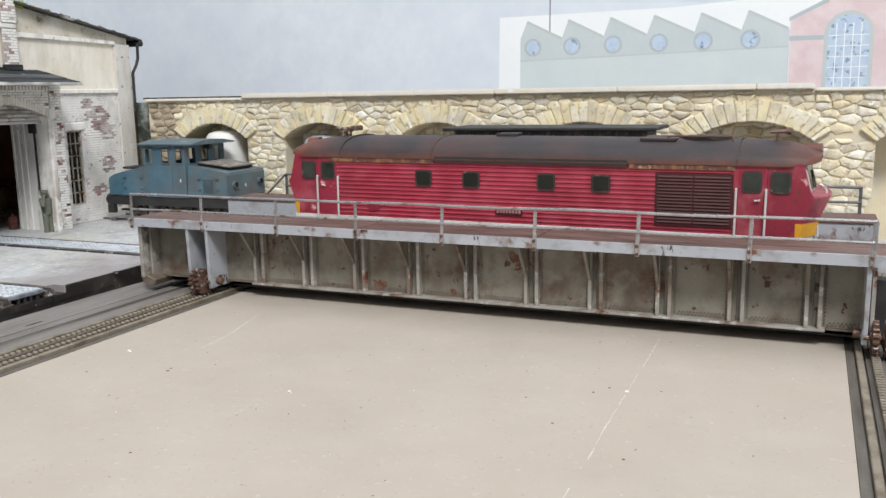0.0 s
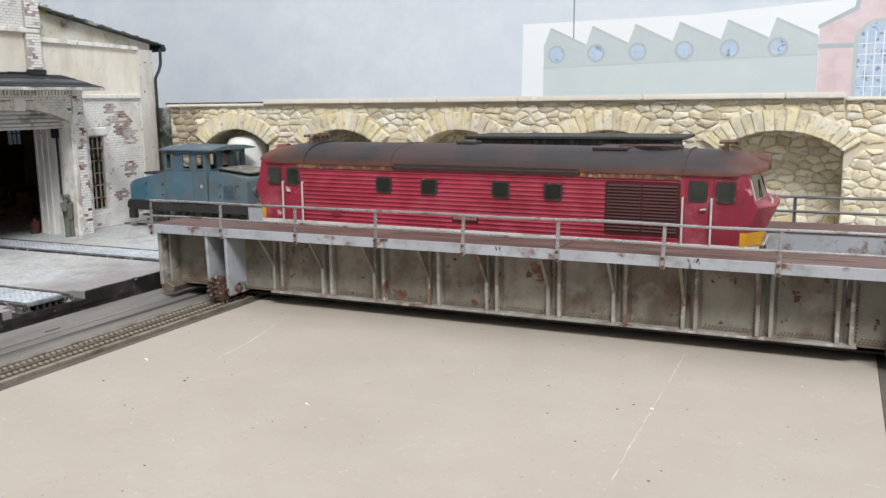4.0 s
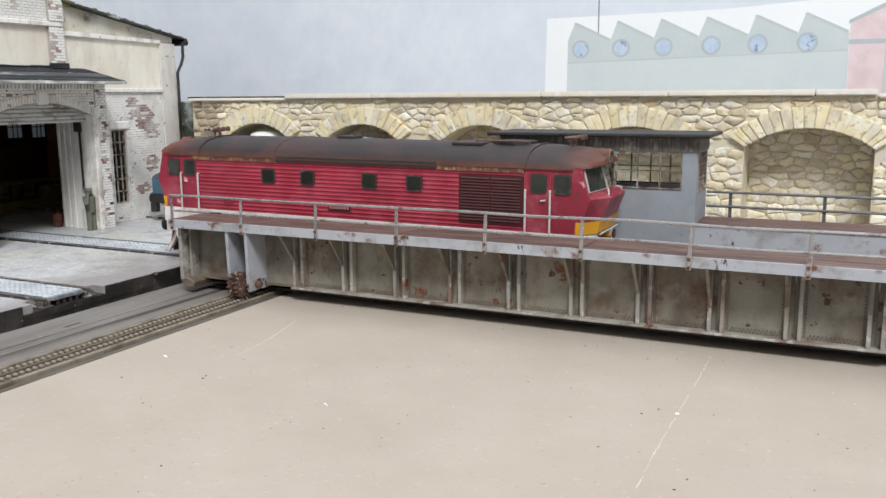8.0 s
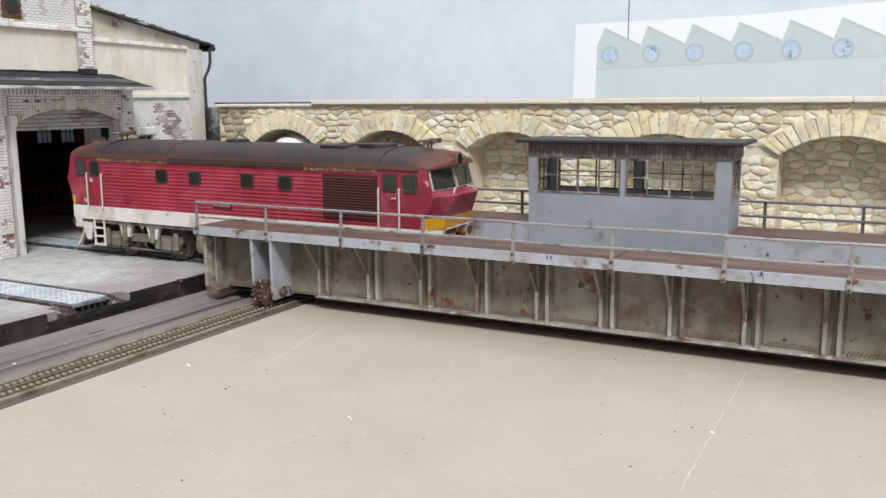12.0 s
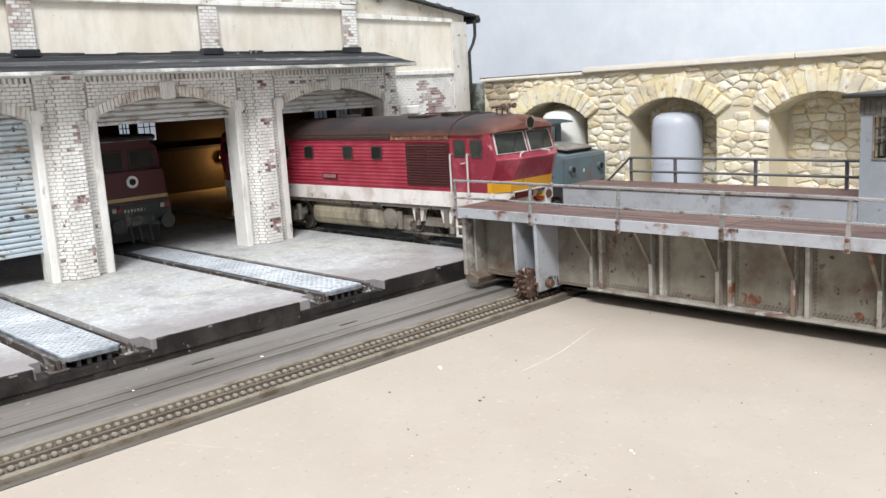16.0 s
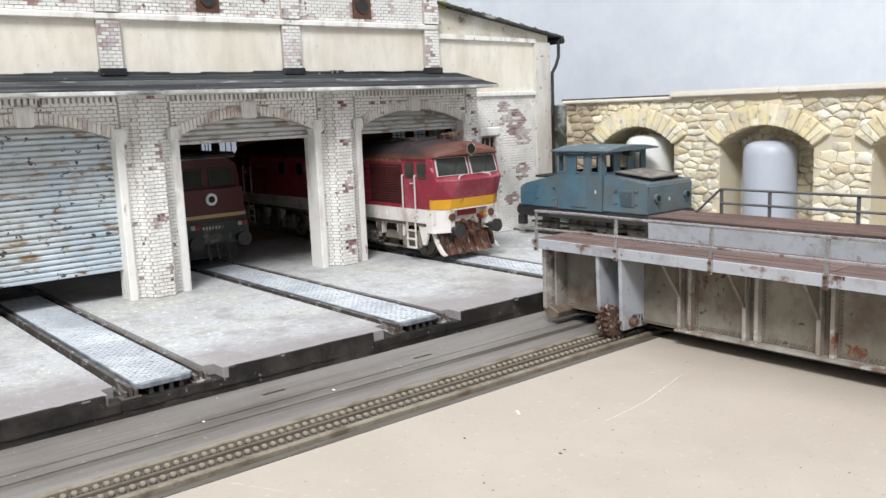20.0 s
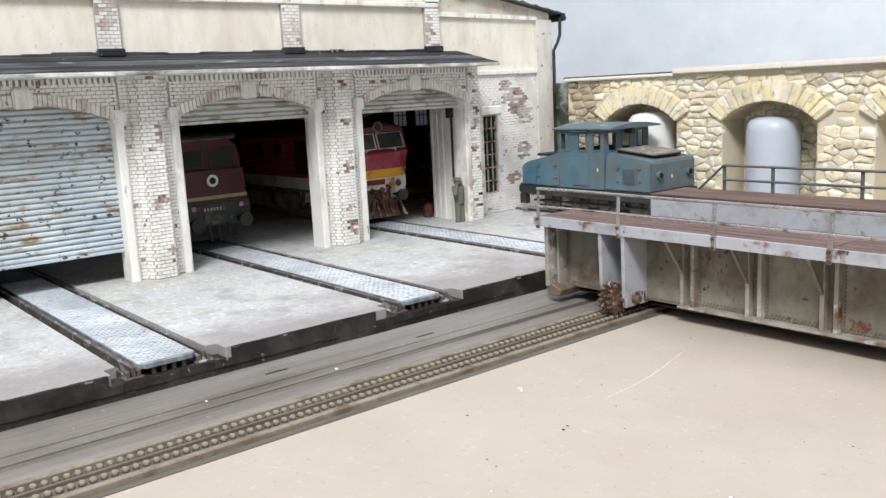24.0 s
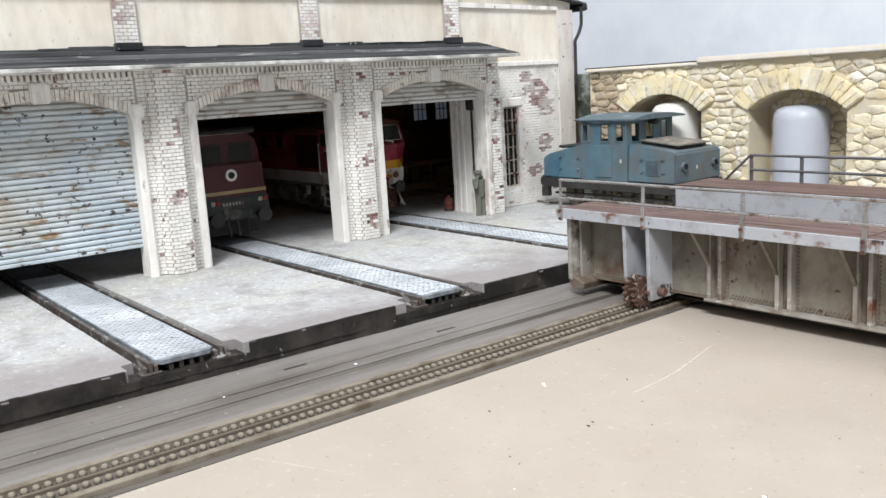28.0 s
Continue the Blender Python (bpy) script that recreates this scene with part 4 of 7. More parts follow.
    for a, c in zip(joints, joints[1:]):
        bm = bmesh.new()
        prism(bm, [(0.0, 1.80), (0.0, 2.09), (0.12, 2.09), (0.12, 2.04), (0.05, 2.04), (0.05, 1.85), (0.12, 1.85), (0.12, 1.80)], "x", a + 0.015, c - 0.01)
        part("fascia_channel", bm, M_light, b)
        part("bearer", block(a + 0.02, c - 0.02, 0.12, 2.05, 1.84, 1.99), M_grey, b)
    for a, c in zip(joints, joints[1:]):
        for k in range(5):
            part("plank", block(a + 0.01 + 0.02 * k % 0.03, c - 0.012, 0.13 + 0.39 * k, 0.13 + 0.39 * k + 0.37, 2.0, 2.085, 0.012), M_plank, b)
    # track deck between the girders
    part("track_deck", block(X0, X1, 2.05, 6.3, -0.34, -0.16), M_bogie, b, "dark track bed between the girders")
    for dy in (-0.825, 0.825):
        part("running_rail", block(X0, X1, 4.2 + dy - 0.05, 4.2 + dy + 0.05, -0.16, 0.03, 0.01), M_rail, b)
    # far girder and walkway
    part("far_plate", block(0.66, X1, 6.3, 6.38, -0.4, 1.98), M_light, b)
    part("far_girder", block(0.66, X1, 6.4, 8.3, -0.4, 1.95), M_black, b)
    for k in range(5):
        part("plank", block(0.66, X1, 6.26 + 0.42 * k, 6.26 + 0.42 * k + 0.40, 1.985, 2.06, 0.012), M_plank, b)
    # near railing
    posts = [1.18 + 0.05, 4.3, 7.33, 10.32, 13.3, 16.23, 19.2, 22.14, 25.07]
    for x in posts:
        lean = 0.04
        bm = bmesh.new()
        hexa(bm, [(x - 0.065, -0.05, 1.74), (x + 0.065, -0.05, 1.74), (x + 0.065, 0.0, 1.74), (x - 0.065, 0.0, 1.74),
                  (x - 0.05 + lean, -0.05, 3.0), (x + 0.05 + lean, -0.05, 3.0), (x + 0.05 + lean, 0.0, 3.0), (x - 0.05 + lean, 0.0, 3.0)])
        p = part("post", bevelled(bm, 0.012), M_wire, b)
        bm = bmesh.new()
        for zz in (1.8, 2.03):
            rod(bm, (x, -0.085, zz), (x, -0.05, zz), 0.05, 8)
        part("bolt", bm, M_rustbar, p, "rusty post bolts")
    for z, r in ((2.97, 0.042), (2.43, 0.036)):
        for a, c in zip(posts, posts[1:]):
            bm = bmesh.new()
            rings = []
            for k in range(7):
                x = a + 0.03 + (c - a) * k / 6
                zz = z - 0.02 * math.sin(a * 3) * math.sin(math.pi * k / 6)
                rings.append([(x, -0.07 + r * math.cos(q * math.pi / 4), zz + r * math.sin(q * math.pi / 4)) for q in range(8)])
            part("handrail" if z > 2.6 else "knee_rail", loft(bm, rings), M_wire, b, "", True)
    # far railing
    far = [2.41, 4.25, 7.25, 10.2, 19.1, 22.12, 25.1]
    for x in far:
        part("post", block(x - 0.055, x + 0.055, 8.16, 8.24, 1.95, 2.98, 0.012), M_darkwire, b)
    for z in (2.95, 2.45):
        for a, c in ((2.41, 11.2), (18.3, 25.1)):
            bm = bmesh.new()
            rod(bm, (a, 8.14, z), (c, 8.14, z), 0.045, 8)
            part("handrail" if z > 2.6 else "knee_rail", bm, M_darkwire, b, "", True)
    bm = bmesh.new()
    rod(bm, (2.41, 8.14, 2.95), (1.35, 8.14, 2.0), 0.045, 8)
    part("handrail", bm, M_darkwire, b, "", True)


bridge()


# ---- operator's cabin on the bridge ----
def cabin():
    x0, x1, y0, y1, z0, z1 = 11.27, 18.25, 6.22, 8.25, 1.1, 4.84
    c = thing("operator_cabin", ((x0 + x1) / 2, (y0 + y1) / 2, z0), "grey-blue operator cabin with barred windows and flat dark roof", "cabin")
    T = 0.1
    def wall_x(y, name, wins):
        bm = bmesh.new()
        xs = [x0] + [v for w in wins for v in w] + [x1]
        for a, d in zip(xs[::2], xs[1::2]):
            part("wall_post", block(a, d, y, y + T, 3.18, 4.42), M_hut, c)
        box(bm, x0, x1, y, y + T, 4.42, z1)
        part("lintel", bm, M_hut, c)
        return part(name, block(x0, x1, y, y + T, z0, 3.18), M_hut, c)
    front = [(11.6, 14.62), (14.8, 17.78)]
    wall_x(y0, "front_wall", front)
    wall_x(y1 - T, "back_wall", [(11.7, 14.6), (14.9, 17.7)])
    for x, nm in ((x0, "side_wall"), (x1 - T, "side_wall")):
        bm = bmesh.new()
        for a, d in ((y0 + T + 0.002, y0 + 0.35), (y1 - 0.35, y1 - T - 0.002)):
            box(bm, x, x + T, a, d, 3.1, 4.45)
        box(bm, x, x + T, y0 + T + 0.002, y1 - T - 0.002, z0, 3.1), box(bm, x, x + T, y0 + T + 0.002, y1 - T - 0.002, 4.45, z1)
        part(nm, bm, M_hut, c)
    part("cabin_floor", block(x0 + T, x1 - T, y0 + T, y1 - T, 2.1, 2.2), M_hutboard, c)
    def window(a, d, y, cols, rows, along="x", z0=3.18, z1=4.42):
        bm = bmesh.new()
        w = 0.05
        def bar(p0, p1, q0, q1):
            (box(bm, p0, p1, y - 0.03, y + 0.04, q0, q1) if along == "x" else box(bm, y - 0.04, y + 0.03, p0, p1, q0, q1))
        bar(a, d, z0, z0 + w), bar(a, d, z1 - w, z1), bar(a, a + w, z0 + w, z1 - w), bar(d - w, d, z0 + w, z1 - w)
        f = part("window_frame", bm, M_hutframe, c)
        for k in range(1, cols):
            bm = bmesh.new()
            xx = a + (d - a) * k / cols
            bar(xx - 0.022, xx + 0.022, z0 + w, z1 - w)
            part("glazing_bar", bm, M_hutframe, f)
        for k in range(1, rows):
            bm = bmesh.new()
            zz = z0 + (z1 - z0) * k / rows
            if along == "x":
                box(bm, a + w, d - w, y - 0.022, y + 0.02, zz - 0.02, zz + 0.02)
            else:
                box(bm, y - 0.02, y + 0.022, a + w, d - w, zz - 0.02, zz + 0.02)
            part("glazing_bar", bm, M_hutframe, f)
        bm = bmesh.new()
        if along == "x":
            box(bm, a + w, d - w, y + 0.042, y + 0.05, z0 + w, z1 - w)
        else:
            box(bm, y - 0.05, y - 0.042, a + w, d - w, z0 + w, z1 - w)
        p = part("pane", bm, M_glass, f)
        p.visible_shadow = False
    for a, d in front:
        window(a, d, y0, 4, 2)
    for a, d in ((11.7, 14.6), (14.9, 17.7)):
        window(a, d, y1 - T, 4, 2)
    window(y0 + 0.35, y1 - 0.35, x1, 3, 3, "y", 3.1, 4.45)
    window(y0 + 0.35, y1 - 0.35, x0 + T, 3, 3, "y", 3.1, 4.45)
    # board fascia under the eaves
    n = 48
    for k in range(n):
        a = x0 - 0.03 + (x1 - x0 + 0.06) * k / n
        part("fascia_board", block(a + 0.006, a + (x1 - x0 + 0.06) / n - 0.006, y0 - 0.05, y0 - 0.003, 4.46, 4.92, 0.0), M_hutboard, c)
    for k in range(14):
        a = y0 + (y1 - y0) * k / 14
        part("fascia_board", block(x1 + 0.003, x1 + 0.05, a + 0.006, a + (y1 - y0) / 14 - 0.006, 4.46, 4.92), M_hutboard, c)
    part("roof", block(x0 - 0.4, x1 + 0.42, y0 - 0.38, y1 + 0.4, 4.925, 5.05, 0.03), M_black, c, "flat dark tarred roof")


cabin()


# ---- tracks in the apron ----
def apron_track(yc, x0, x1):
    t = thing("apron_track", ((x0 + x1) / 2, yc, -0.26), "sunken track with grey cobbled inlay between two rails", "track", "apron tracks")
    for s in (-1, 1):
        bm = bmesh.new()
        rail = [(yc + s * 0.87 - 0.09, -0.25), (yc + s * 0.87 + 0.09, -0.25), (yc + s * 0.87 + 0.04, -0.2), (yc + s * 0.87 + 0.05, 0.03), (yc + s * 0.87 - 0.05, 0.03), (yc + s * 0.87 - 0.04, -0.2)]
        part("rail", prism(bm, rail, "x", x0, x1 - 0.05), M_rail, t)
        for d in (-0.13, 0.13):
            part("rail_chair", block(x1 - 0.28, x1 - 0.04, yc + s * 0.87 + d - 0.05, yc + s * 0.87 + d + 0.05, -0.25, -0.04, 0.02), M_rail, t, "grey worn rail chair")
        part("chair_plate", block(x1 - 0.34, x1 - 0.02, yc + s * 0.87 - 0.24, yc + s * 0.87 + 0.24, -0.258, -0.2, 0.01), M_rail, t)
    bm = bmesh.new()
    prism(bm, [(x0, yc - 0.72), (x1 - 0.22, yc - 0.72), (x1 - 0.05, yc - 0.58), (x1 - 0.05, yc + 0.58), (x1 - 0.22, yc + 0.72), (x0, yc + 0.72)], "z", -0.07, 0.035)
    part("inlay", bm, M_inlay, t, "pale blue-grey inlay plate")
    for k in range(4):
        part("bearer", block(x1 - 1.5, x1 - 0.1, yc - 0.42 + 0.25 * k, yc - 0.32 + 0.25 * k, -0.25, -0.07), M_slatgap, t)
    cob = bmesh.new()
    r = random.Random(int(yc * 10))
    x, odd = max(x0, -13.5), 0
    while x < x1 - 0.25:
        y = yc - 0.69 - 0.1 * odd
        while y < yc + 0.66:
            a, b = max(y, yc - 0.69) + 0.012, min(y + 0.2, yc + 0.69) - 0.012
            if b - a > 0.03:
                box(cob, x + 0.012, x + 0.118, a, b, 0.035, 0.04 + r.uniform(0, 0.014))
            y += 0.2
        x += 0.13
        odd = 1 - odd
    tagged(part("cobbles", cob, M_cobble, t, "fine pale cobble setts"), kind="stuff")


for yc in TRACKS:
    apron_track(yc, -33.5, -0.02)
bm = bmesh.new()
for s in (-0.825, 0.825):
    box(bm, -28, 0.6, 12.0 + s - 0.05, 12.0 + s + 0.05, -0.02, 0.1)
solid("siding_rails", bm, M_rail, "rusty pair of siding rails along the stone wall", "track", "structure")


# ---- engine shed ----
SX = -10.0           # front of the jambs
PIERS = (-23.1, -15.3, -7.5, 0.3, 8.1)
WALLX = -11.2        # upper wall


def brick_meshes(w, h, d, m):
    out = []
    rng = random.Random(int(w * 1000))
    for k in range(4):
        bm = bmesh.new()
        j = lambda: rng.uniform(-0.008, 0.008)
        a, b, e = 0.010, 0.016, 0.010
        hexa(bm, [(j(), -w / 2 + a, -h / 2 + e), (d + j(), -w / 2 + b, -h / 2 + e * 1.4), (d + j(), w / 2 - b, -h / 2 + e * 1.4), (j(), w / 2 - a, -h / 2 + e),
                  (j(), -w / 2 + a, h / 2 - e), (d + j(), -w / 2 + b, h / 2 - e * 1.4), (d + j(), w / 2 - b, h / 2 - e * 1.4), (j(), w / 2 - a, h / 2 - e)])
        out.append(mesh_of("brick", bm, m))
    return out


HB, LB = 0.127, 0.285
BRICKS = {w: brick_meshes(w, HB, 0.04, M_brick) for w in (LB, LB / 2)}
BARE = {w: brick_meshes(w, HB, 0.03, M_barebrick) for w in (LB, LB / 2)}


def bare_spots(seed, y0, y1, z0, z1, n):
    """Places where the whitewash has come off: centre, half width, half height."""
    rng = random.Random(seed)
    return [(rng.uniform(y0, y1), rng.uniform(z0, z1), rng.uniform(0.1, 0.3), rng.uniform(0.1, 0.4)) for _ in range(n)]


def brick_face(parent, y0, y1, z0, z1, x, seed=0, free=None, spots=(), loose=0.02, joined=False, worn=None):
    """Courses of bricks on a face that looks along +x."""
    rng = random.Random(seed)
    n = int(round((z1 - z0) / HB))
    both = (bmesh.new(), bmesh.new())
    for k in range(n):
        z = z0 + HB * (k + 0.5)
        y = y0 if k % 2 == 0 else y0 - LB / 2
        while y < y1 - 0.03:
            a, b = max(y, y0), min(y + LB, y1)
            y += LB
            if b - a < 0.05 or (free and not free((a + b) / 2, z)):
                continue
            mid = (a + b) / 2
            deep = max([1 - ((mid - s[0]) / s[2]) ** 2 - ((z - s[1]) / s[3]) ** 2 for s in spots] + [0])
            bare = rng.random() < max(loose, min(0.85, 1.5 * deep))
            if joined:
                box(both[bare], x, x + 0.035 + rng.uniform(0, 0.008), a + 0.012, b - 0.012, z - HB / 2 + 0.011, z + HB / 2 - 0.011)
                continue
            kind = LB if b - a > LB * 0.7 else LB / 2
            me = rng.choice((BARE if bare else BRICKS)[kind])
            piece("brick", me, parent, (x, mid, z), (1, (b - a) / kind, 1))
    if joined:
        for bm, m in zip(both, (M_brick, worn or M_barebrick)):
            tagged(part("bricks", bm, m, parent), kind="stuff")


def engine_shed():
    s = thing("engine_shed", (-20, 0, 0), "whitewashed brick engine shed with arched gates and cream plaster upper wall", "engine shed")
    HALF = 2.8           # half of a gate's opening
    CROWN = 7.05
    for n, py in enumerate(PIERS):
        last = n == len(PIERS) - 1
        right = 7.95 if last else py + 1.12
        near = n >= 1
        bm = bmesh.new()
        box(bm, SX - 0.9, SX - 0.1, py - 1.0, right - (0 if last else 0.12), 0, CROWN)
        core = part("pier", bm, M_joint, s, "brick gate pier with flaking whitewash")
        box_y = (py - 0.4, min(py + 0.4, right))
        if not last:
            bm = bmesh.new()
            prism(bm, [(SX - 0.1, py - 0.58), (SX + 0.36, py - 0.33), (SX + 0.36, py + 0.33), (SX - 0.1, py + 0.58)], "z", 0, CROWN)
            pil = part("pilaster", bm, M_joint, core)
            if near:
                spots = [(py + 0.25, 0.85, 0.16, 0.4), (py, 2.75, 0.42, 0.24), (py + 0.28, 5.1, 0.16, 0.4), (py + 0.3, 4.4, 0.1, 0.25)] if n < 3 else [(py + 0.1, 0.75, 0.28, 0.45), (py, 1.5, 0.15, 0.2), (py + 0.1, 3.2, 0.32, 0.25), (py + 0.2, 3.7, 0.12, 0.3), (py + 0.05, 5.1, 0.2, 0.3), (py - 0.05, 6.5, 0.2, 0.25)]
                brick_face(pil, py - 0.345, py + 0.345, 0.02, CROWN, SX + 0.35, n, None, spots, 0.012)
                slope = math.degrees(math.atan2(0.25, 0.46))
                for side in (-1, 1):
                    for k in range(int(CROWN / HB)):
                        z = 0.02 + HB * (k + 0.5)
                        for q in ((0.25, 0.75) if k % 2 else (0.0, 0.5, 1.0)):
                            w = LB if k % 2 else (LB * 0.5 if q in (0.0, 1.0) else LB)
                            along = 0.28 * (q - 0.5) if k % 2 else 0.4 * (q - 0.5)
                            ox, oy = SX + 0.125 - along, py + side * (0.452 + along * 0.545)
                            piece("brick", BRICKS[LB if w == LB else LB / 2][k % 4], pil, (ox, oy, z), (1, 0.86, 1), (0, 0, side * (90 - slope)))
        else:
            if near:
                brick_face(core, py - 0.83, right, 0.02, CROWN, SX - 0.11, n, None, bare_spots(77, py - 0.6, right, 0.3, 6.9, 8), 0.07)
        if near and not last:
            brick_face(core, py - 0.86, py - 0.56, 0.02, CROWN, SX - 0.11, n + 30, joined=True)
            brick_face(core, py + 0.56, py + 0.86, 0.02, CROWN, SX - 0.11, n + 60, joined=True)
        # jambs and imposts
        sides = (-1,) if last else (-1, 1)
        for side in sides:
            y_in = py + side * 1.12
            bm = bmesh.new()
            a, b = sorted((y_in, y_in - side * 0.3))
            pts = [(SX - 0.8, a), (SX + 0.0, a), (SX + 0.03, a + 0.06), (SX + 0.03, b - 0.06), (SX + 0.0, b), (SX - 0.8, b)]
            prism(bm, pts, "z", 0, 5.42)
            part("jamb", bm, M_jamb, s, "pale worn stone door jamb")
            part("impost", block(SX - 0.8, SX + 0.13, min(y_in + side * 0.07, y_in - side * 0.4), max(y_in + side * 0.07, y_in - side * 0.4), 5.42, 5.9, 0.06, 2), M_jamb, s, "pale stone impost block", True)
    # arches between the piers
    for n in range(len(PIERS) - 1):
        c = (PIERS[n] + PIERS[n + 1]) / 2
        half = 7.8 / 2 - 1.12
        S0, RISE = 5.55, 0.62
        bm = bmesh.new()
        m = 16
        low = [(c - half + 2 * half * k / m, S0 + arch_z(half, RISE, -half + 2 * half * k / m)) for k in range(m + 1)]
        prism(bm, low + [(c + half, CROWN), (c - half, CROWN)], "x", SX - 0.8, SX - 0.1)
        sp = part("spandrel", bm, M_joint, s)
        if n >= 1:
            brick_face(sp, c - half - 0.2, c + half + 0.2, 5.55, CROWN - 0.2, SX - 0.11, n + 90, lambda y, z: z > S0 + arch_z(half + 0.1, RISE + 0.32, min(half, abs(y - c))) + 0.08, joined=True)
        nv = 38
        for k in range(nv):
            def rim(q, extra):
                t = -1 + 2 * q / nv
                y = half * t
                return c + y * (1 + extra * 0.05), S0 + arch_z(half, RISE, y) + extra
            g = 0.07
            p = [rim(k + g, 0.0), rim(k + 1 - g, 0.0), rim(k + 1 - g, 0.36), rim(k + g, 0.36)]
            f, bk = SX + 0.02, SX - 0.6
            bm = bmesh.new()
            hexa(bm, [(bk, p[0][0], p[0][1]), (f, p[0][0], p[0][1]), (f, p[1][0], p[1][1]), (bk, p[1][0], p[1][1]), (bk, p[3][0], p[3][1]), (f, p[3][0], p[3][1]), (f, p[2][0], p[2][1]), (bk, p[2][0], p[2][1])])
            part("arch_brick", bm, M_archbrick, sp)
        part("keystone", block(SX - 0.6, SX + 0.14, c - 0.3, c + 0.3, 6.08, 6.72, 0.05, 2), M_jamb, sp, "pale stone keystone", True)
        # dentil course
        for k in range(34):
            yy = c - 3.05 + 6.1 * k / 33
            part("dentil", block(SX - 0.1, SX + 0.02, yy - 0.05, yy + 0.05, 6.78, 6.98), M_jamb, sp)
        # roller shutters
        shut = n <= 1
        bottom = 1.15 if n == 1 else (2.5 if n == 0 else 5.35)
        sh = part("roller_shutter", block(SX - 0.62, SX - 0.56, c - half - 0.1, c + half + 0.1, bottom, 6.3), M_joint, s, "pale blue weathered roller shutter, nearly closed" if shut else "pale grey roller shutter, rolled up")
        m = M_shutter if shut else M_shutterwhite
        z = bottom
        while z < 6.2:
            bm = bmesh.new()
            prism(bm, [(SX - 0.56, z), (SX - 0.49, z + 0.02), (SX - 0.46, z + 0.06), (SX - 0.46, z + 0.12), (SX - 0.49, z + 0.155), (SX - 0.56, z + 0.172)], "y", c - half - 0.08, c + half + 0.08)
            part("slat", bm, m, sh)
            z += 0.19
        part("bottom_bar", block(SX - 0.6, SX - 0.44, c - half - 0.05, c + half + 0.05, bottom - 0.12, bottom, 0.02), m, sh)
    # lean-to roof over the gates
    for x0, x1, z0, z1, m in ((SX + 1.5, SX + 0.5, 7.10, 7.31, M_roofdark), (SX + 0.65, SX - 0.35, 7.30, 7.52, M_felt), (SX - 0.2, WALLX, 7.505, 7.72, M_roofdark)):
        bm = bmesh.new()
        prism(bm, [(x0, z0), (x0, z0 + 0.045), (x1, z1 + 0.045), (x1, z1)], "y", -30, 7.75)
        part("roof_sheet", bm, m, s, "dark tarred lean-to roof sheet" if m is M_roofdark else "grey weathered felt roof sheet")
    part("eave_board", block(SX + 1.40, SX + 1.55, -30, 7.8, 6.985, 7.115, 0.015), M_eave, s, "chipped pale grey eave board")
    rng = random.Random(31)
    y = -30.0
    while y < 6.5:                       # torn tar flashing along the wall foot
        w = rng.uniform(0.5, 1.8)
        part("flashing", block(WALLX, WALLX + 0.05 + rng.uniform(0, 0.03), y, min(y + w, 6.6), 7.6, 7.84 + rng.uniform(-0.03, 0.05), 0.01), M_roofdark, s)
        y += w
    part("soffit", block(SX - 0.1, SX + 1.46, -30, 7.7, 6.99, 7.03), M_jamb, s)
    part("gate_beam", block(SX - 0.9, SX + 0.1, -30, 7.9, CROWN, 7.2), M_jamb, s)
    for k in range(18):
        yy = 6.3 - k * 1.95
        bm = bmesh.new()
        prism(bm, [(SX + 1.5, 7.125), (SX + 1.5, 7.15), (WALLX, 7.69), (WALLX, 7.665)], "y", yy - 0.04, yy + 0.04)
        part("roof_seam", bm, M_roofdark, s)
    # upper wall
    T = WALLX - 0.6
    part("upper_wall", block(T, WALLX, -30, 6.5, 7.0, 9.62), M_plaster, s, "stained cream plaster wall")
    part("brick_gable", block(T, WALLX + 0.03, -30, 6.62, 9.86, 13.5), M_joint, s)
    gable = part("gable_course", block(WALLX + 0.03, WALLX + 0.04, -30, 6.6, 9.86, 9.9), M_joint, s)
    brick_face(gable, -15, 6.55, 9.88, 11.4, WALLX + 0.03, 400, lambda y, z: not any(abs(y - c) < 0.5 and z > 9.95 for c in (-4.35, 2.55)), bare_spots(5, -15, 6.5, 9.9, 11.4, 30), 0.06, True, M_palebrick)
    part("cornice", block(WALLX, WALLX + 0.2, -30, 6.6, 9.62, 9.86, 0.04), M_jamb, s, "cream moulded cornice")
    for n, c in enumerate((-23.4, -15.6, -8.1, -0.95, 6.2)):
        pil = part("wall_pilaster", block(WALLX, WALLX + 0.14, c - 0.4, c + 0.4, 7.55, 9.62), M_joint, s)
        brick_face(pil, c - 0.4, c + 0.4, 7.7, 9.62, WALLX + 0.13, 200 + n, None, bare_spots(n + 9, c - 0.4, c + 0.4, 7.7, 9.6, 5), 0.1, True, M_palebrick)
        pil2 = part("wall_pilaster", block(WALLX + 0.03, WALLX + 0.2, c - 0.4, c + 0.4, 9.87, 12.5), M_joint, s)
        brick_face(pil2, c - 0.4, c + 0.4, 9.88, 11.4, WALLX + 0.19, 300 + n, None, bare_spots(n + 19, c - 0.4, c + 0.4, 9.9, 11.4, 3), 0.08, True, M_palebrick)
        part("pilaster_flashing", block(WALLX, WALLX + 0.36, c - 0.45, c + 0.45, 7.7, 7.98, 0.04), M_roofdark, s)
    for c in (-4.35, 2.55):
        v = part("round_vent", block(WALLX + 0.04, WALLX + 0.1, c - 0.45, c + 0.45, 10.0, 11.0), M_rustbar, s, "brown louvred vent with a round opening")
        bm = bmesh.new()
        rod(bm, (WALLX + 0.1, c, 10.5), (WALLX + 0.16, c, 10.5), 0.3, 20)
        part("vent_ring", bm, M_black, v)
    # right-hand wing, lower
    bm = bmesh.new()
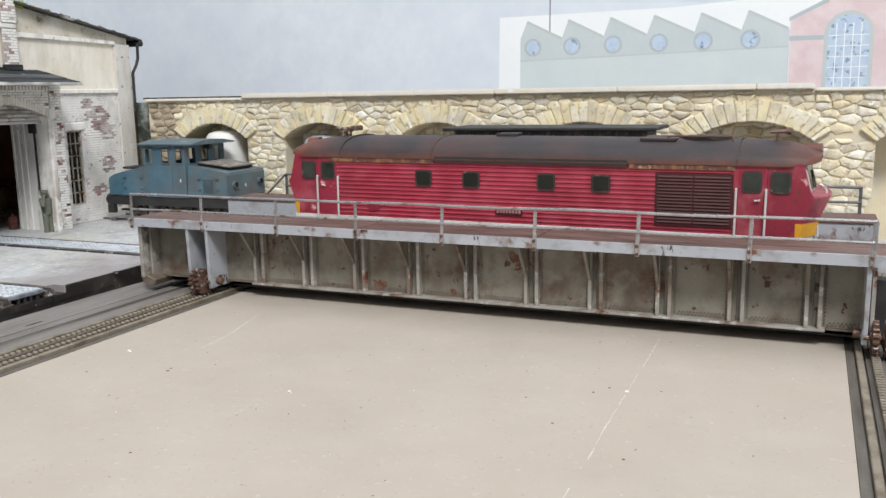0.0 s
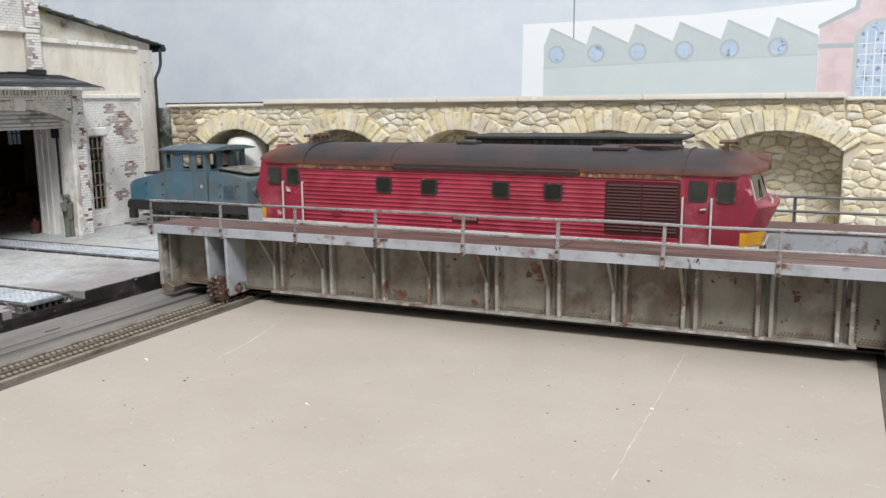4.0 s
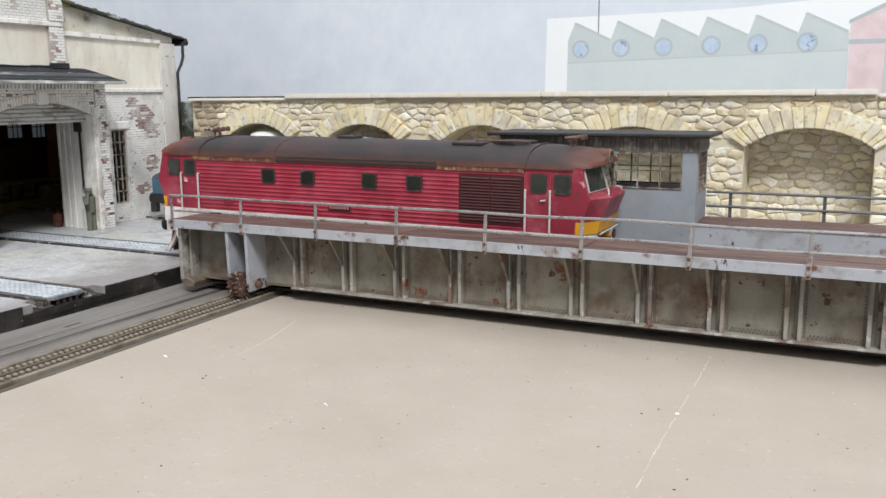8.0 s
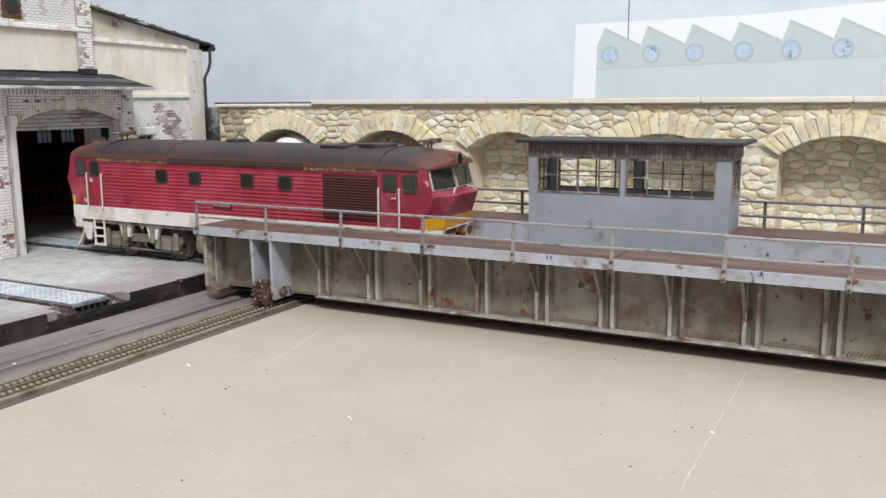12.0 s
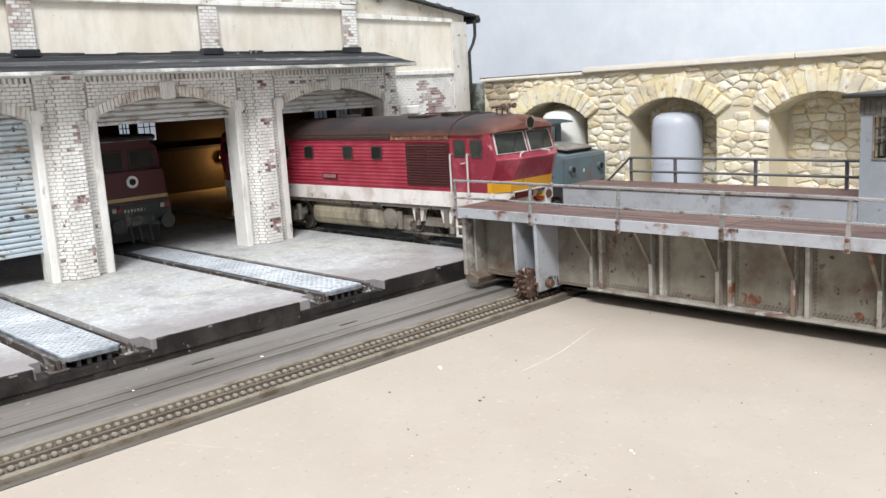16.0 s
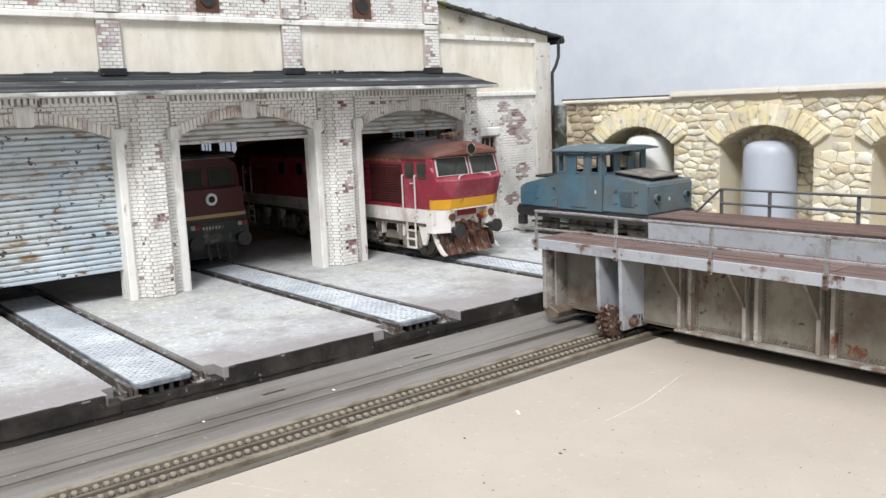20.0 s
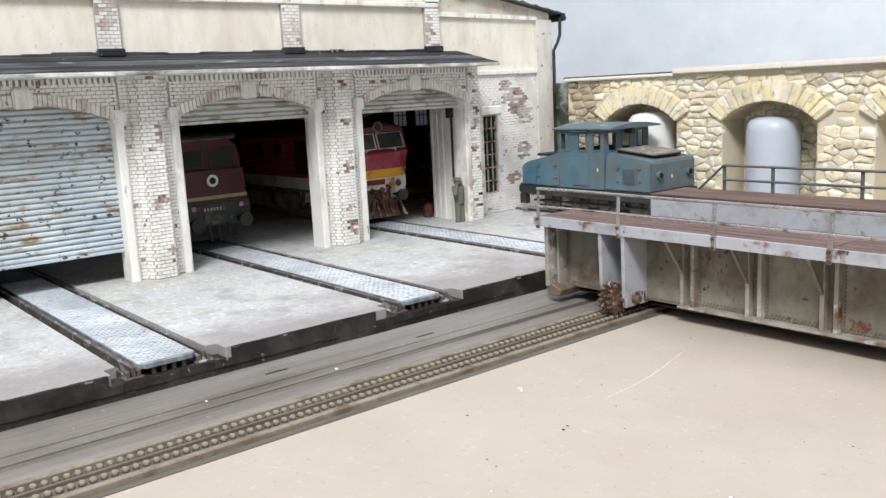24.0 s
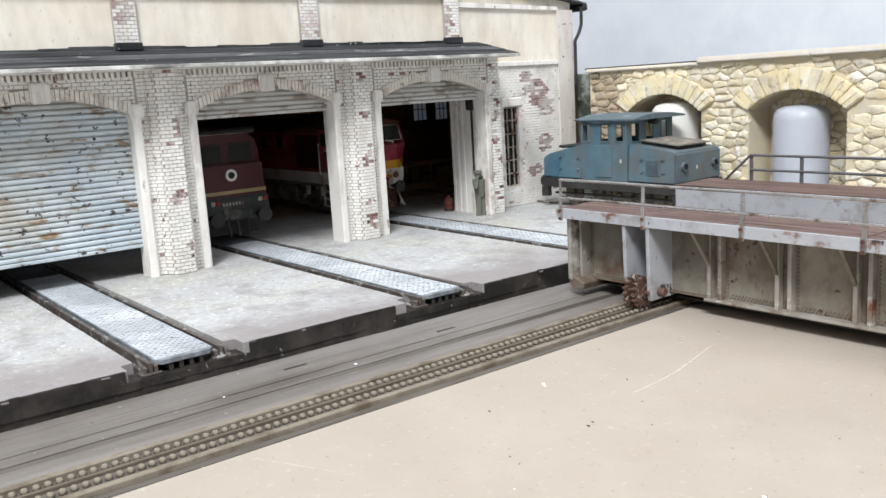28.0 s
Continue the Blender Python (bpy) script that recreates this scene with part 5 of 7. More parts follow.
    prism(bm, [(6.62, 9.38), (13.9, 9.2), (13.9, 9.545), (6.62, 10.74)], "x", T, WALLX - 0.045)
    part("wing_gable", bm, M_gable, s, "grey weathered gable strip")
    def wing_y(y):
        return 10.75 - (y - 6.6) * 0.165
    bm = bmesh.new()
    W0, W1, Z0, Z1 = 9.2, 10.15, 0.95, 4.75
    box(bm, T, WALLX - 0.03, 7.9, W0, 0, 6.62), box(bm, T, WALLX - 0.03, W1, 13.9, 0, 6.62), box(bm, T, WALLX - 0.03, W0, W1, 0, Z0), box(bm, T, WALLX - 0.03, W0, W1, Z1, 6.62)
    part("wing_wall", bm, M_oldplaster, s, "peeling whitewashed brick wall")
    wing = part("wing_bricks", block(WALLX - 0.03, WALLX - 0.026, 8.0, 12.8, 0.0, 0.02), M_joint, s, "brick courses showing through the whitewash")
    patches = [(11.4, 5.4, 0.9, 0.75), (12.0, 4.6, 0.5, 0.6), (10.7, 6.1, 0.4, 0.35), (11.9, 2.9, 0.55, 0.5), (11.2, 1.6, 0.5, 0.35), (12.3, 0.9, 0.4, 0.4), (8.7, 5.8, 0.35, 0.3)]
    brick_face(wing, 8.0, 12.82, 0.02, 6.6, WALLX - 0.045, 510, lambda y, z: not (W0 - 0.25 < y < W1 + 0.25 and Z0 - 0.15 < z < Z1 + 0.5), patches, 0.01, True, M_palebrick)
    part("band_course", block(WALLX - 0.03, WALLX + 0.12, 6.6, 12.85, 6.62, 6.84, 0.03), M_jamb, s, "white moulded band")
    bm = bmesh.new()
    prism(bm, [(6.6, 6.84), (13.9, 6.84), (13.9, 9.2), (6.6, 9.38)], "x", T, WALLX - 0.04)
    part("wing_upper_wall", bm, M_plaster, s, "cream plaster panel")
    bm = bmesh.new()
    prism(bm, [(6.6, 9.28), (12.9, 9.18), (12.9, 9.36), (6.6, 9.5)], "x", WALLX - 0.035, WALLX + 0.1)
    part("panel_cornice", bm, M_jamb, s)
    bm = bmesh.new()
    box(bm, WALLX - 0.035, WALLX + 0.12, 12.85, 13.9, 0, 9.2)
    part("corner_pilaster", bm, M_dirty, s, "dirty white corner pilaster")
    bm = bmesh.new()
    prism(bm, [(6.55, wing_y(6.6) + 0.02), (14.7, wing_y(14.7) + 0.02), (14.7, wing_y(14.7) + 0.1), (6.55, wing_y(6.6) + 0.12)], "x", T - 3, WALLX + 0.35)
    part("wing_roof", bm, M_felt, s, "grey mossy roof edge")
    rng = random.Random(12)
    bm = bmesh.new()
    for k in range(60):                  # moss and crumbled felt along the verge
        y = rng.uniform(6.6, 14.4)
        w, h = rng.uniform(0.06, 0.28), rng.uniform(0.03, 0.14)
        z = wing_y(y) + 0.1
        bmesh.ops.create_icosphere(bm, subdivisions=1, radius=1.0, matrix=Matrix.Translation((WALLX + 0.3 - rng.uniform(0, 0.25), y, z)) @ Matrix.Diagonal((0.1, w, h, 1)))
    tagged(part("moss", bm, M_moss, s, "clumps of moss on the roof edge"), kind="stuff")
    bm = bmesh.new()
    for k in range(26):                  # a tuft of weed in the corner of the gable
        y, h = rng.uniform(6.5, 7.1), rng.uniform(0.15, 0.5)
        rod(bm, (WALLX + 0.1, y, wing_y(y) - 0.1), (WALLX + 0.1 + rng.uniform(-0.05, 0.2), y + rng.uniform(-0.15, 0.15), wing_y(y) - 0.1 + h), 0.035, 5, 0.012)
    tagged(part("weed", bm, M_weed, s, "yellow-green tuft of weed"), kind="stuff")
    bm = bmesh.new()
    rod(bm, (T - 2, 14.55, 9.3), (WALLX + 0.4, 14.55, 9.3), 0.16, 10)
    part("gutter", bm, M_roofdark, s, "", True)
    bm = bmesh.new()
    for a, b in (((WALLX + 0.25, 14.4, 9.3), (WALLX + 0.25, 14.38, 8.5)), ((WALLX + 0.25, 14.38, 8.5), (WALLX + 0.25, 14.2, 8.1)), ((WALLX + 0.25, 14.2, 8.1), (WALLX + 0.2, 13.95, 7.7)), ((WALLX + 0.2, 13.95, 7.7), (WALLX + 0.2, 13.95, 5.6))):
        rod(bm, a, b, 0.08, 8)
    part("downpipe", bm, M_black, s, "dark downpipe", True)
    # wing window
    part("window_arch", block(WALLX - 0.03, WALLX + 0.06, W0 - 0.2, W1 + 0.2, Z1, Z1 + 0.42, 0.06), M_jamb, s)
    fr = bmesh.new()
    for a, b, c2, d in ((W0, W0 + 0.07, Z0, Z1), (W1 - 0.07, W1, Z0, Z1), (W0 + 0.07, W1 - 0.07, Z0, Z0 + 0.07), (W0 + 0.07, W1 - 0.07, Z1 - 0.07, Z1)):
        box(fr, WALLX - 0.25, WALLX - 0.12, a, b, c2, d)
    wf = part("window_frame", fr, M_frame, s, "rusty small-paned window frame")
    part("pane", block(WALLX - 0.24, WALLX - 0.22, W0 + 0.07, W1 - 0.07, Z0 + 0.07, Z1 - 0.07), M_darkglass, wf)
    for k in range(1, 3):
        part("glazing_bar", block(WALLX - 0.21, WALLX - 0.15, W0 + 0.32 * k - 0.025, W0 + 0.32 * k + 0.025, Z0, Z1), M_frame, wf)
    for k in range(1, 6):
        part("glazing_bar", block(WALLX - 0.2, WALLX - 0.14, W0, W1, Z0 + 0.63 * k - 0.025, Z0 + 0.63 * k + 0.025), M_frame, wf)
    # return wall of the gate front
    ret = part("return_wall", block(WALLX - 0.02, SX - 0.9, 7.4, 7.95, 0, 7.0), M_oldplaster, s)
    # inside: mostly unseen walls and roof, added and widened so windows fit the view
    part("inner_side_wall", block(-12.7, WALLX - 0.62, 7.15, 7.9, 0, 6.9), M_jamb, s, "whitewashed inner side wall")
    part("inner_side_wall", block(WALLX - 0.6, SX - 0.9, 7.15, 7.39, 0, 6.9), M_jamb, s, "whitewashed inner side wall")
    for a in (-12.66, -12.3, -11.9):
        part("wall_rib", block(a, a + 0.12, 7.09, 7.149, 0, 6.6), M_jamb, s)
    # thin brown sheet, the lamp's warm light on the floor put into its colour
    part("inner_floor", block(-34, -19, -31, 24, 0.0, 0.012), M_insidefloor, s)
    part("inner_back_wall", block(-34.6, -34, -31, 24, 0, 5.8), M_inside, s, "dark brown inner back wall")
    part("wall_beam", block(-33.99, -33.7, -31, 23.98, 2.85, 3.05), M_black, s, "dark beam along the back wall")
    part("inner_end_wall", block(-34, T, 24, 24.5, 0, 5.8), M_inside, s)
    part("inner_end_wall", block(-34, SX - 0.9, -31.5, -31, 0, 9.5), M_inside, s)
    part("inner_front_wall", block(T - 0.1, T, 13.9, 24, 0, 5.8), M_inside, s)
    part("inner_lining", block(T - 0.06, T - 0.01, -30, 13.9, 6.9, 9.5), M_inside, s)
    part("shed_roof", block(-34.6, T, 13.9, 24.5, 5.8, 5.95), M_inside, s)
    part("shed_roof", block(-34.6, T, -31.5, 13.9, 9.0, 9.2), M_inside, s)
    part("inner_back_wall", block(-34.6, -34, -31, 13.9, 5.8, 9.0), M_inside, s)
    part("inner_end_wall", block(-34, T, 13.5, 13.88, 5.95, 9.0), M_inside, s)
    # panes emit in place of light from behind; those past y 15 glow weaker
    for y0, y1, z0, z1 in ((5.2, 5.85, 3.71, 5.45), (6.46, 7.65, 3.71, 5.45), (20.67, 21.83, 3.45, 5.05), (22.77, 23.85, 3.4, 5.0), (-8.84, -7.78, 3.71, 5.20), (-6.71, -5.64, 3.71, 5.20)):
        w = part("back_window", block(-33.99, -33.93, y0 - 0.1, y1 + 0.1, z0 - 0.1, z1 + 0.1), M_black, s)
        part("pane", block(-33.92, -33.9, y0, y1, z0, z1), M_dimpane if y0 > 15 else M_daylight, w, "dim window pane with built-in glow" if y0 > 15 else "bright window pane with built-in glow")
        for k in (1, 2):
            part("glazing_bar", block(-33.89, -33.85, y0 + (y1 - y0) * k / 3 - 0.03, y0 + (y1 - y0) * k / 3 + 0.03, z0, z1), M_black, w)
        part("glazing_bar", block(-33.89, -33.84, y0, y1, (z0 + z1) / 2 - 0.03, (z0 + z1) / 2 + 0.03), M_black, w)


# weaker glow for panes with less light behind them
M_dimpane = bpy.data.materials.new("dim_window_glow")
M_dimpane.use_nodes = True
M_dimpane.node_tree.nodes["Principled BSDF"].inputs["Emission Color"].default_value = (0.7, 0.85, 1.0, 1)
M_dimpane.node_tree.nodes["Principled BSDF"].inputs["Emission Strength"].default_value = 0.045
M_daylight = bpy.data.materials.new("window_daylight")
M_daylight.use_nodes = True
M_daylight.node_tree.nodes["Principled BSDF"].inputs["Emission Color"].default_value = (0.75, 0.85, 1.0, 1)
M_daylight.node_tree.nodes["Principled BSDF"].inputs["Emission Strength"].default_value = 0.35


# ---- the red diesel locomotive (local: x along, near side at -y, rail top at 0) ----
def wheelset(parent, x, r=0.66, name="wheelset"):
    w = new(name)
    w.parent = parent
    w.location = Vector((x, 0, 0.575)) * CM
    w.empty_display_size = 0.005
    ORIGIN[w] = Vector((0, 0, 0))
    for s in (-1, 1):
        bm = bmesh.new()
        rod(bm, (0, s * 0.86, 0), (0, s * 0.70, 0), r, 24)
        rod(bm, (0, s * 0.72, 0), (0, s * 0.66, 0), r + 0.06, 24)
        wh = part("wheel", bm, M_bogie, w, "", True)
        for k in range(4):
            bm = bmesh.new()
            a = k * math.pi / 2
            rod(bm, (0.33 * math.cos(a), s * 0.87, 0.33 * math.sin(a)), (0.33 * math.cos(a), s * 0.855, 0.33 * math.sin(a)), 0.1, 8)
            part("wheel_hole", bm, M_black, wh)
    bm = bmesh.new()
    rod(bm, (0, -0.9, 0), (0, 0.9, 0), 0.09, 10)
    part("axle", bm, M_black, w)
    return w


CAB = ((1.15, 8.10, 1.16, 8.46, 8.50), (2.06, 8.11, 1.15, 8.52, 8.56), (2.46, 8.19, 1.12, 8.60, 8.64), (3.20, 8.47, 0.95, 8.90, 8.95), (3.25, 8.45, 0.95, 8.86, 8.92), (3.34, 8.36, 0.8, 8.45, 8.52), (4.16, 8.13, 0.8, 8.206, 8.27))


def cab_at(z):
    """The cab at a height: x of its side corner, half width of its front, x of the front's edge and of its middle."""
    for p, q in zip(CAB, CAB[1:]):
        if z <= q[0]:
            t = (z - p[0]) / (q[0] - p[0])
            return [u + (v - u) * t for u, v in zip(p[1:], q[1:])]
    return CAB[-1][1:]


def ring_at(z, sx, out=0.0, back=7.2):
    side, half, f, mid = cab_at(z)
    w = 1.75 + out
    return [(sx * x, y, z) for x, y in ((back, -w), (side + out, -w), (f + out, -half - out), (mid + out, 0), (f + out, half + out), (side + out, w), (back, w))]


def red_loco():
    L = thing("diesel_locomotive", (0, 0, 0), "weathered red diesel locomotive, sooty roof, white sill band, yellow stripe", "locomotive")
    part("body", block(-7.19, 7.19, -1.75, 1.75, 1.93, 4.12), M_red, L, "ribbed red body")
    for sx in (1, -1):
        bm = bmesh.new()
        loft(bm, [ring_at(z, sx) for z in (2.065, 2.46, 3.20, 3.25, 3.34, 4.16)])
        cab = part("cab", bm, M_redpatch, L, "red cab with faded, chipped paint")
        bm = bmesh.new()
        loft(bm, [ring_at(z, sx, 0.012, 8.0) for z in (2.06, 2.46)])
        part("warning_stripe", bm, M_yellow, L, "yellow warning stripe")
        bm = bmesh.new()
        rod(bm, (sx * 8.62, -1.1, 2.04), (sx * 8.62, 1.1, 2.04), 0.028, 8)
        part("front_handrail", bm, M_chrome, L, "pale handrail below the yellow stripe")
        part("front_panel", block(sx * 7.2, sx * 8.2, -1.74, 1.74, 1.5, 2.062), M_white, L, "dirty white front panel")
        for sy in (-1, 1):
            bm = bmesh.new()
            prism(bm, [(sx * 7.72, sy * 1.752), (sx * 8.11, sy * 1.752), (sx * 8.50, sy * 1.14), (sx * 8.50, sy * 0.9), (sx * 8.1, sy * 0.86), (sx * 7.72, sy * 1.3)], "z", 1.12, 2.058)
            part("buffer_panel", bm, M_white, L, "dirty white buffer panel")
        # windscreens
        for sy in (-1, 1):
            def on(y, z):
                side, half, f, mid = cab_at(z)
                return Vector((sx * (mid + (side - mid) * y / 1.75), sy * y, z))
            c = [on(0.06, 3.38), on(1.62, 3.38), on(1.58, 4.1), on(0.06, 4.1)]
            if sx * sy < 0:
                c = [c[1], c[0], c[3], c[2]]
            fr = part("windscreen_frame", quad_slab(bmesh.new(), c, 0.03), M_chrome, cab, "pale windscreen frame")
            mid = sum(c, Vector()) / 4
            n = (c[1] - c[0]).cross(c[3] - c[0]).normalized() * 0.032
            inner = [mid + (p - mid) * 0.93 + n for p in c]
            part("windscreen", quad_slab(bmesh.new(), inner, 0.01), M_cabglass, fr, "dark windscreen glass")
            bm = bmesh.new()
            rod(bm, inner[0] * 0.5 + inner[1] * 0.5 + n * 1.2, inner[2] * 0.45 + mid * 0.55 + n * 1.2, 0.018, 6)
            part("wiper", bm, M_black, fr)
            # handrails on the nose
            bm = bmesh.new()
            rod(bm, (sx * 8.78, sy * 0.85, 3.24), (sx * 8.78, sy * 0.82, 3.36), 0.03, 6)
            rod(bm, (sx * 8.78, sy * 0.82, 3.36), (sx * 8.68, sy * 0.5, 3.42), 0.03, 6)
            part("mirror_bracket", bm, M_chrome, L)
            # buffers
            bm = bmesh.new()
            rod(bm, (sx * 8.1, sy * 1.0, 1.22), (sx * 8.85, sy * 1.0, 1.22), 0.13, 12)
            bf = part("buffer", bm, M_black, L, "black round buffer", True)
            bm = bmesh.new()
            rod(bm, (sx * 8.85, sy * 1.0, 1.22), (sx * 8.96, sy * 1.0, 1.22), 0.27, 18)
            part("buffer_head", bm, M_black, bf, "", True)
            # lamps
            bm = bmesh.new()
            lx = 8.56
            rod(bm, (sx * (lx - 0.25), sy * 1.05, 1.74), (sx * (lx + 0.0), sy * 1.05, 1.74), 0.15, 14)
            part("lamp", bm, M_rustbar, L, "small round lamp")
            # rail guard: a curved pale blade with a rusty plate behind
            blade = [(7.72, 1.14), (7.86, 0.84), (8.06, 0.52), (8.30, 0.26), (8.46, 0.20)]
            bm = bmesh.new()
            prism(bm, [(sx * x, z) for x, z in blade] + [(sx * (x + 0.13), z + 0.05) for x, z in blade[::-1]], "y", *sorted((sy * 1.52, sy * 1.38)))
            part("rail_guard", bm, M_white, L, "pale chipped curved rail guard")
            bm = bmesh.new()
            prism(bm, [(sx * 7.9, 1.1), (sx * 8.2, 1.1), (sx * 8.36, 0.42), (sx * 8.2, 0.30), (sx * 7.98, 0.62)], "y", *sorted((sy * 1.37, sy * 1.28)))
            part("guard_plate", bm, M_guard, L, "rusty red guard plate")
        bm = bmesh.new()
        curve = [(8.0, 1.0), (8.02, 0.7), (8.14, 0.42), (8.36, 0.2), (8.42, 0.2), (8.24, 0.46), (8.14, 0.72), (8.12, 1.0)]
        prism(bm, [(sx * x, z) for x, z in curve], "y", -1.2, 1.2)
        pl = part("plough", bm, M_guard, L, "rusty brown plough below the buffers")
        for k in range(7):
            bm = bmesh.new()
            prism(bm, [(sx * 8.12, 0.95), (sx * 8.16, 0.72), (sx * 8.26, 0.46), (sx * 8.44, 0.2), (sx * 8.48, 0.2), (sx * 8.32, 0.5), (sx * 8.2, 0.95)], "y", -1.1 + k * 0.36, -1.05 + k * 0.36)
            part("plough_rib", bm, M_gear, pl)
        part("buffer_beam", block(sx * 7.75, sx * 8.16, -0.85, 0.85, 0.95, 1.5, 0.03), M_guard, L, "rusty red buffer beam")
        bm = bmesh.new()
        rod(bm, (sx * 8.1, 0, 1.15), (sx * 8.6, 0, 1.0), 0.08, 8), rod(bm, (sx * 8.3, 0.25, 1.35), (sx * 8.35, 0.25, 0.6), 0.05, 8), rod(bm, (sx * 8.3, -0.3, 1.35), (sx * 8.35, -0.35, 0.6), 0.05, 8)
        part("coupling_hoses", bm, M_rustbar, L)
        part("number_board", block(sx * 8.19, sx * 8.24, -0.5, 0.5, 1.72, 1.97), M_redcan, L, "small red number board")
        for y, z, m, r in ((0.62, 1.62, M_redcan, 0.09), (0.8, 1.72, M_yellow, 0.08), (0.3, 1.5, M_stiff, 0.12), (-0.25, 1.48, M_rustbar, 0.11)):
            bm = bmesh.new()
            rod(bm, (sx * 8.15, y, z), (sx * 8.5, y, z - 0.04), r, 10, r * 0.7)
            part("brake_cock", bm, m, L, "brake hose cock", True)
        # roof visor lamp
        bm = bmesh.new()
        rod(bm, (sx * 8.1, 0, 4.42), (sx * 8.60, 0, 4.40), 0.25, 24)
        hl = part("headlight", bm, M_sootroof, L, "round roof headlight sunk in the visor", True)
        bm = bmesh.new()
        rod(bm, (sx * 8.59, 0, 4.40), (sx * 8.62, 0, 4.40), 0.25, 24)
        part("lamp_ring", bm, M_stiff, hl)
        bm = bmesh.new()
        rod(bm, (sx * 8.61, 0, 4.40), (sx * 8.63, 0, 4.40), 0.2, 24)
        part("lens", bm, M_darkglass, hl)
    # white sill band
    for sy in (-1, 1):
        part("sill_band", block(-7.715, 7.715, sy * 1.71, sy * 1.785, 1.5, 2.055), M_white, L, "dirty white sill band")
    part("underframe", block(-7.7, 7.7, -1.7, 1.7, 1.35, 1.92), M_bogie, L)
    # roof
    def roof_ring(x, half, zb, top):
        pts = [(-1.0, 0.0), (-0.985, 0.25), (-0.9, 0.52), (-0.72, 0.77), (-0.45, 0.93), (-0.2, 0.99), (0.2, 0.99), (0.45, 0.93), (0.72, 0.77), (0.9, 0.52), (0.985, 0.25), (1.0, 0.0)]
        return [(x, half * y, zb + (top - zb) * z) for y, z in pts]
    bm = bmesh.new()
    loft(bm, [roof_ring(*a) for a in ((-8.6, 0.95, 4.2, 4.42), (-8.42, 1.58, 4.16, 4.46), (-8.2, 1.72, 4.12, 4.58), (-7.7, 1.78, 4.09, 4.69), (-6.7, 1.79, 4.08, 4.75), (-3, 1.79, 4.08, 4.78), (3, 1.79, 4.08, 4.78), (6.7, 1.79, 4.08, 4.75), (7.7, 1.78, 4.09, 4.69), (8.2, 1.72, 4.12, 4.58), (8.42, 1.58, 4.16, 4.46), (8.6, 0.95, 4.2, 4.42))])
    roof = part("roof", bm, M_sootroof, L, "sooty black roof with rusty brown edges", True)
    for x in (-6.75, -3.3, 6.35):
        bm = bmesh.new()
        loft(bm, [roof_ring(x - 0.025, 1.81, 4.08, 4.795), roof_ring(x + 0.025, 1.81, 4.08, 4.795)])
        part("roof_seam", bm, M_sootroof, roof)
    part("roof_hatch", block(3.4, 4.5, -0.95, 0.95, 4.70, 4.8, 0.02), M_sootroof, roof)
    bm = bmesh.new()
    rod(bm, (5.3, 0, 4.70), (5.3, 0, 4.84), 0.75, 32)
    part("fan_ring", bm, M_black, roof, "round fan housing", True)
    bm = bmesh.new()
    rod(bm, (5.3, 0, 4.84), (5.3, 0, 4.85), 0.62, 32)
    part("fan_grid", bm, M_sootroof, roof)
    part("exhaust", block(-1.5, -0.8, -0.35, 0.35, 4.74, 4.88, 0.03), M_black, roof)
    bm = bmesh.new()
    for a, b in (((4.2, -0.8, 4.72), (4.25, -0.8, 4.86)), ((4.25, -0.8, 4.86), (6.1, -0.8, 4.86)), ((6.1, -0.8, 4.86), (6.15, -0.8, 4.72))):
        rod(bm, a, b, 0.022, 6)
    part("roof_rail", bm, M_rustbar, roof)
    for sx in (-7.3, 7.35):
        part("horn_bar", block(sx - 0.03, sx + 0.03, -0.36, 0.36, 4.86, 4.92), M_gear, roof)
        for dy in (-0.3, 0.0, 0.3):
            bm = bmesh.new()
            rod(bm, (sx - 0.2, dy, 4.98), (sx + 0.25, dy, 5.0), 0.05, 8)
            rod(bm, (sx + 0.25, dy, 5.0), (sx + 0.36, dy, 5.005), 0.085, 8, 0.1)
            rod(bm, (sx, dy, 4.66), (sx, dy, 4.99), 0.03, 6)
            part("horn", bm, M_gear, roof, "dark rusty roof horn")
    # both sides
    for sy in (-1, 1):
        def side(a, b, z0, z1, out, m, name, parent=L, label="", bevel=0.0, y_in=1.74):
            return part(name, block(a, b, sy * y_in, sy * (1.75 + out), z0, z1, bevel), m, parent, label)
        for k in range(15):
            z = 2.02 + k * 0.142
            bm = bmesh.new()
            prism(bm, [(sy * 1.745, z - 0.042), (sy * 1.775, z - 0.014), (sy * 1.775, z + 0.014), (sy * 1.745, z + 0.042)], "x", -6.62, 6.2)
            part("body_rib", bm, M_red, L)
        for a in (-3.87, -2.17, 0.36, 2.1):
            w = part("window", prism(bmesh.new(), round_rect(a, a + 0.6, 3.16, 3.72, 0.11), "y", *sorted((sy * 1.74, sy * 1.80))), M_winframe, L, "small square engine-room window with rounded corners")
            part("pane", prism(bmesh.new(), round_rect(a + 0.06, a + 0.54, 3.22, 3.66, 0.07), "y", *sorted((sy * 1.79, sy * 1.806))), M_darkglass, w)
        # air slots
        part("air_slot", block(-3.15, 3.2, sy * 1.79, sy * 1.835, 4.10, 4.175), M_black, L)
        part("air_slot", block(-3.15, 3.2, sy * 1.76, sy * 1.835, 3.985, 4.06), M_black, L)
        part("slot_divider", block(-3.2, 3.25, sy * 1.78, sy * 1.845, 4.062, 4.098), M_rustbar, L)
        for k in range(1, 3):
            part("slot_bar", block(-3.15 + 2.12 * k - 0.02, -3.15 + 2.12 * k + 0.02, sy * 1.78, sy * 1.838, 4.0, 4.155), M_grille, L)
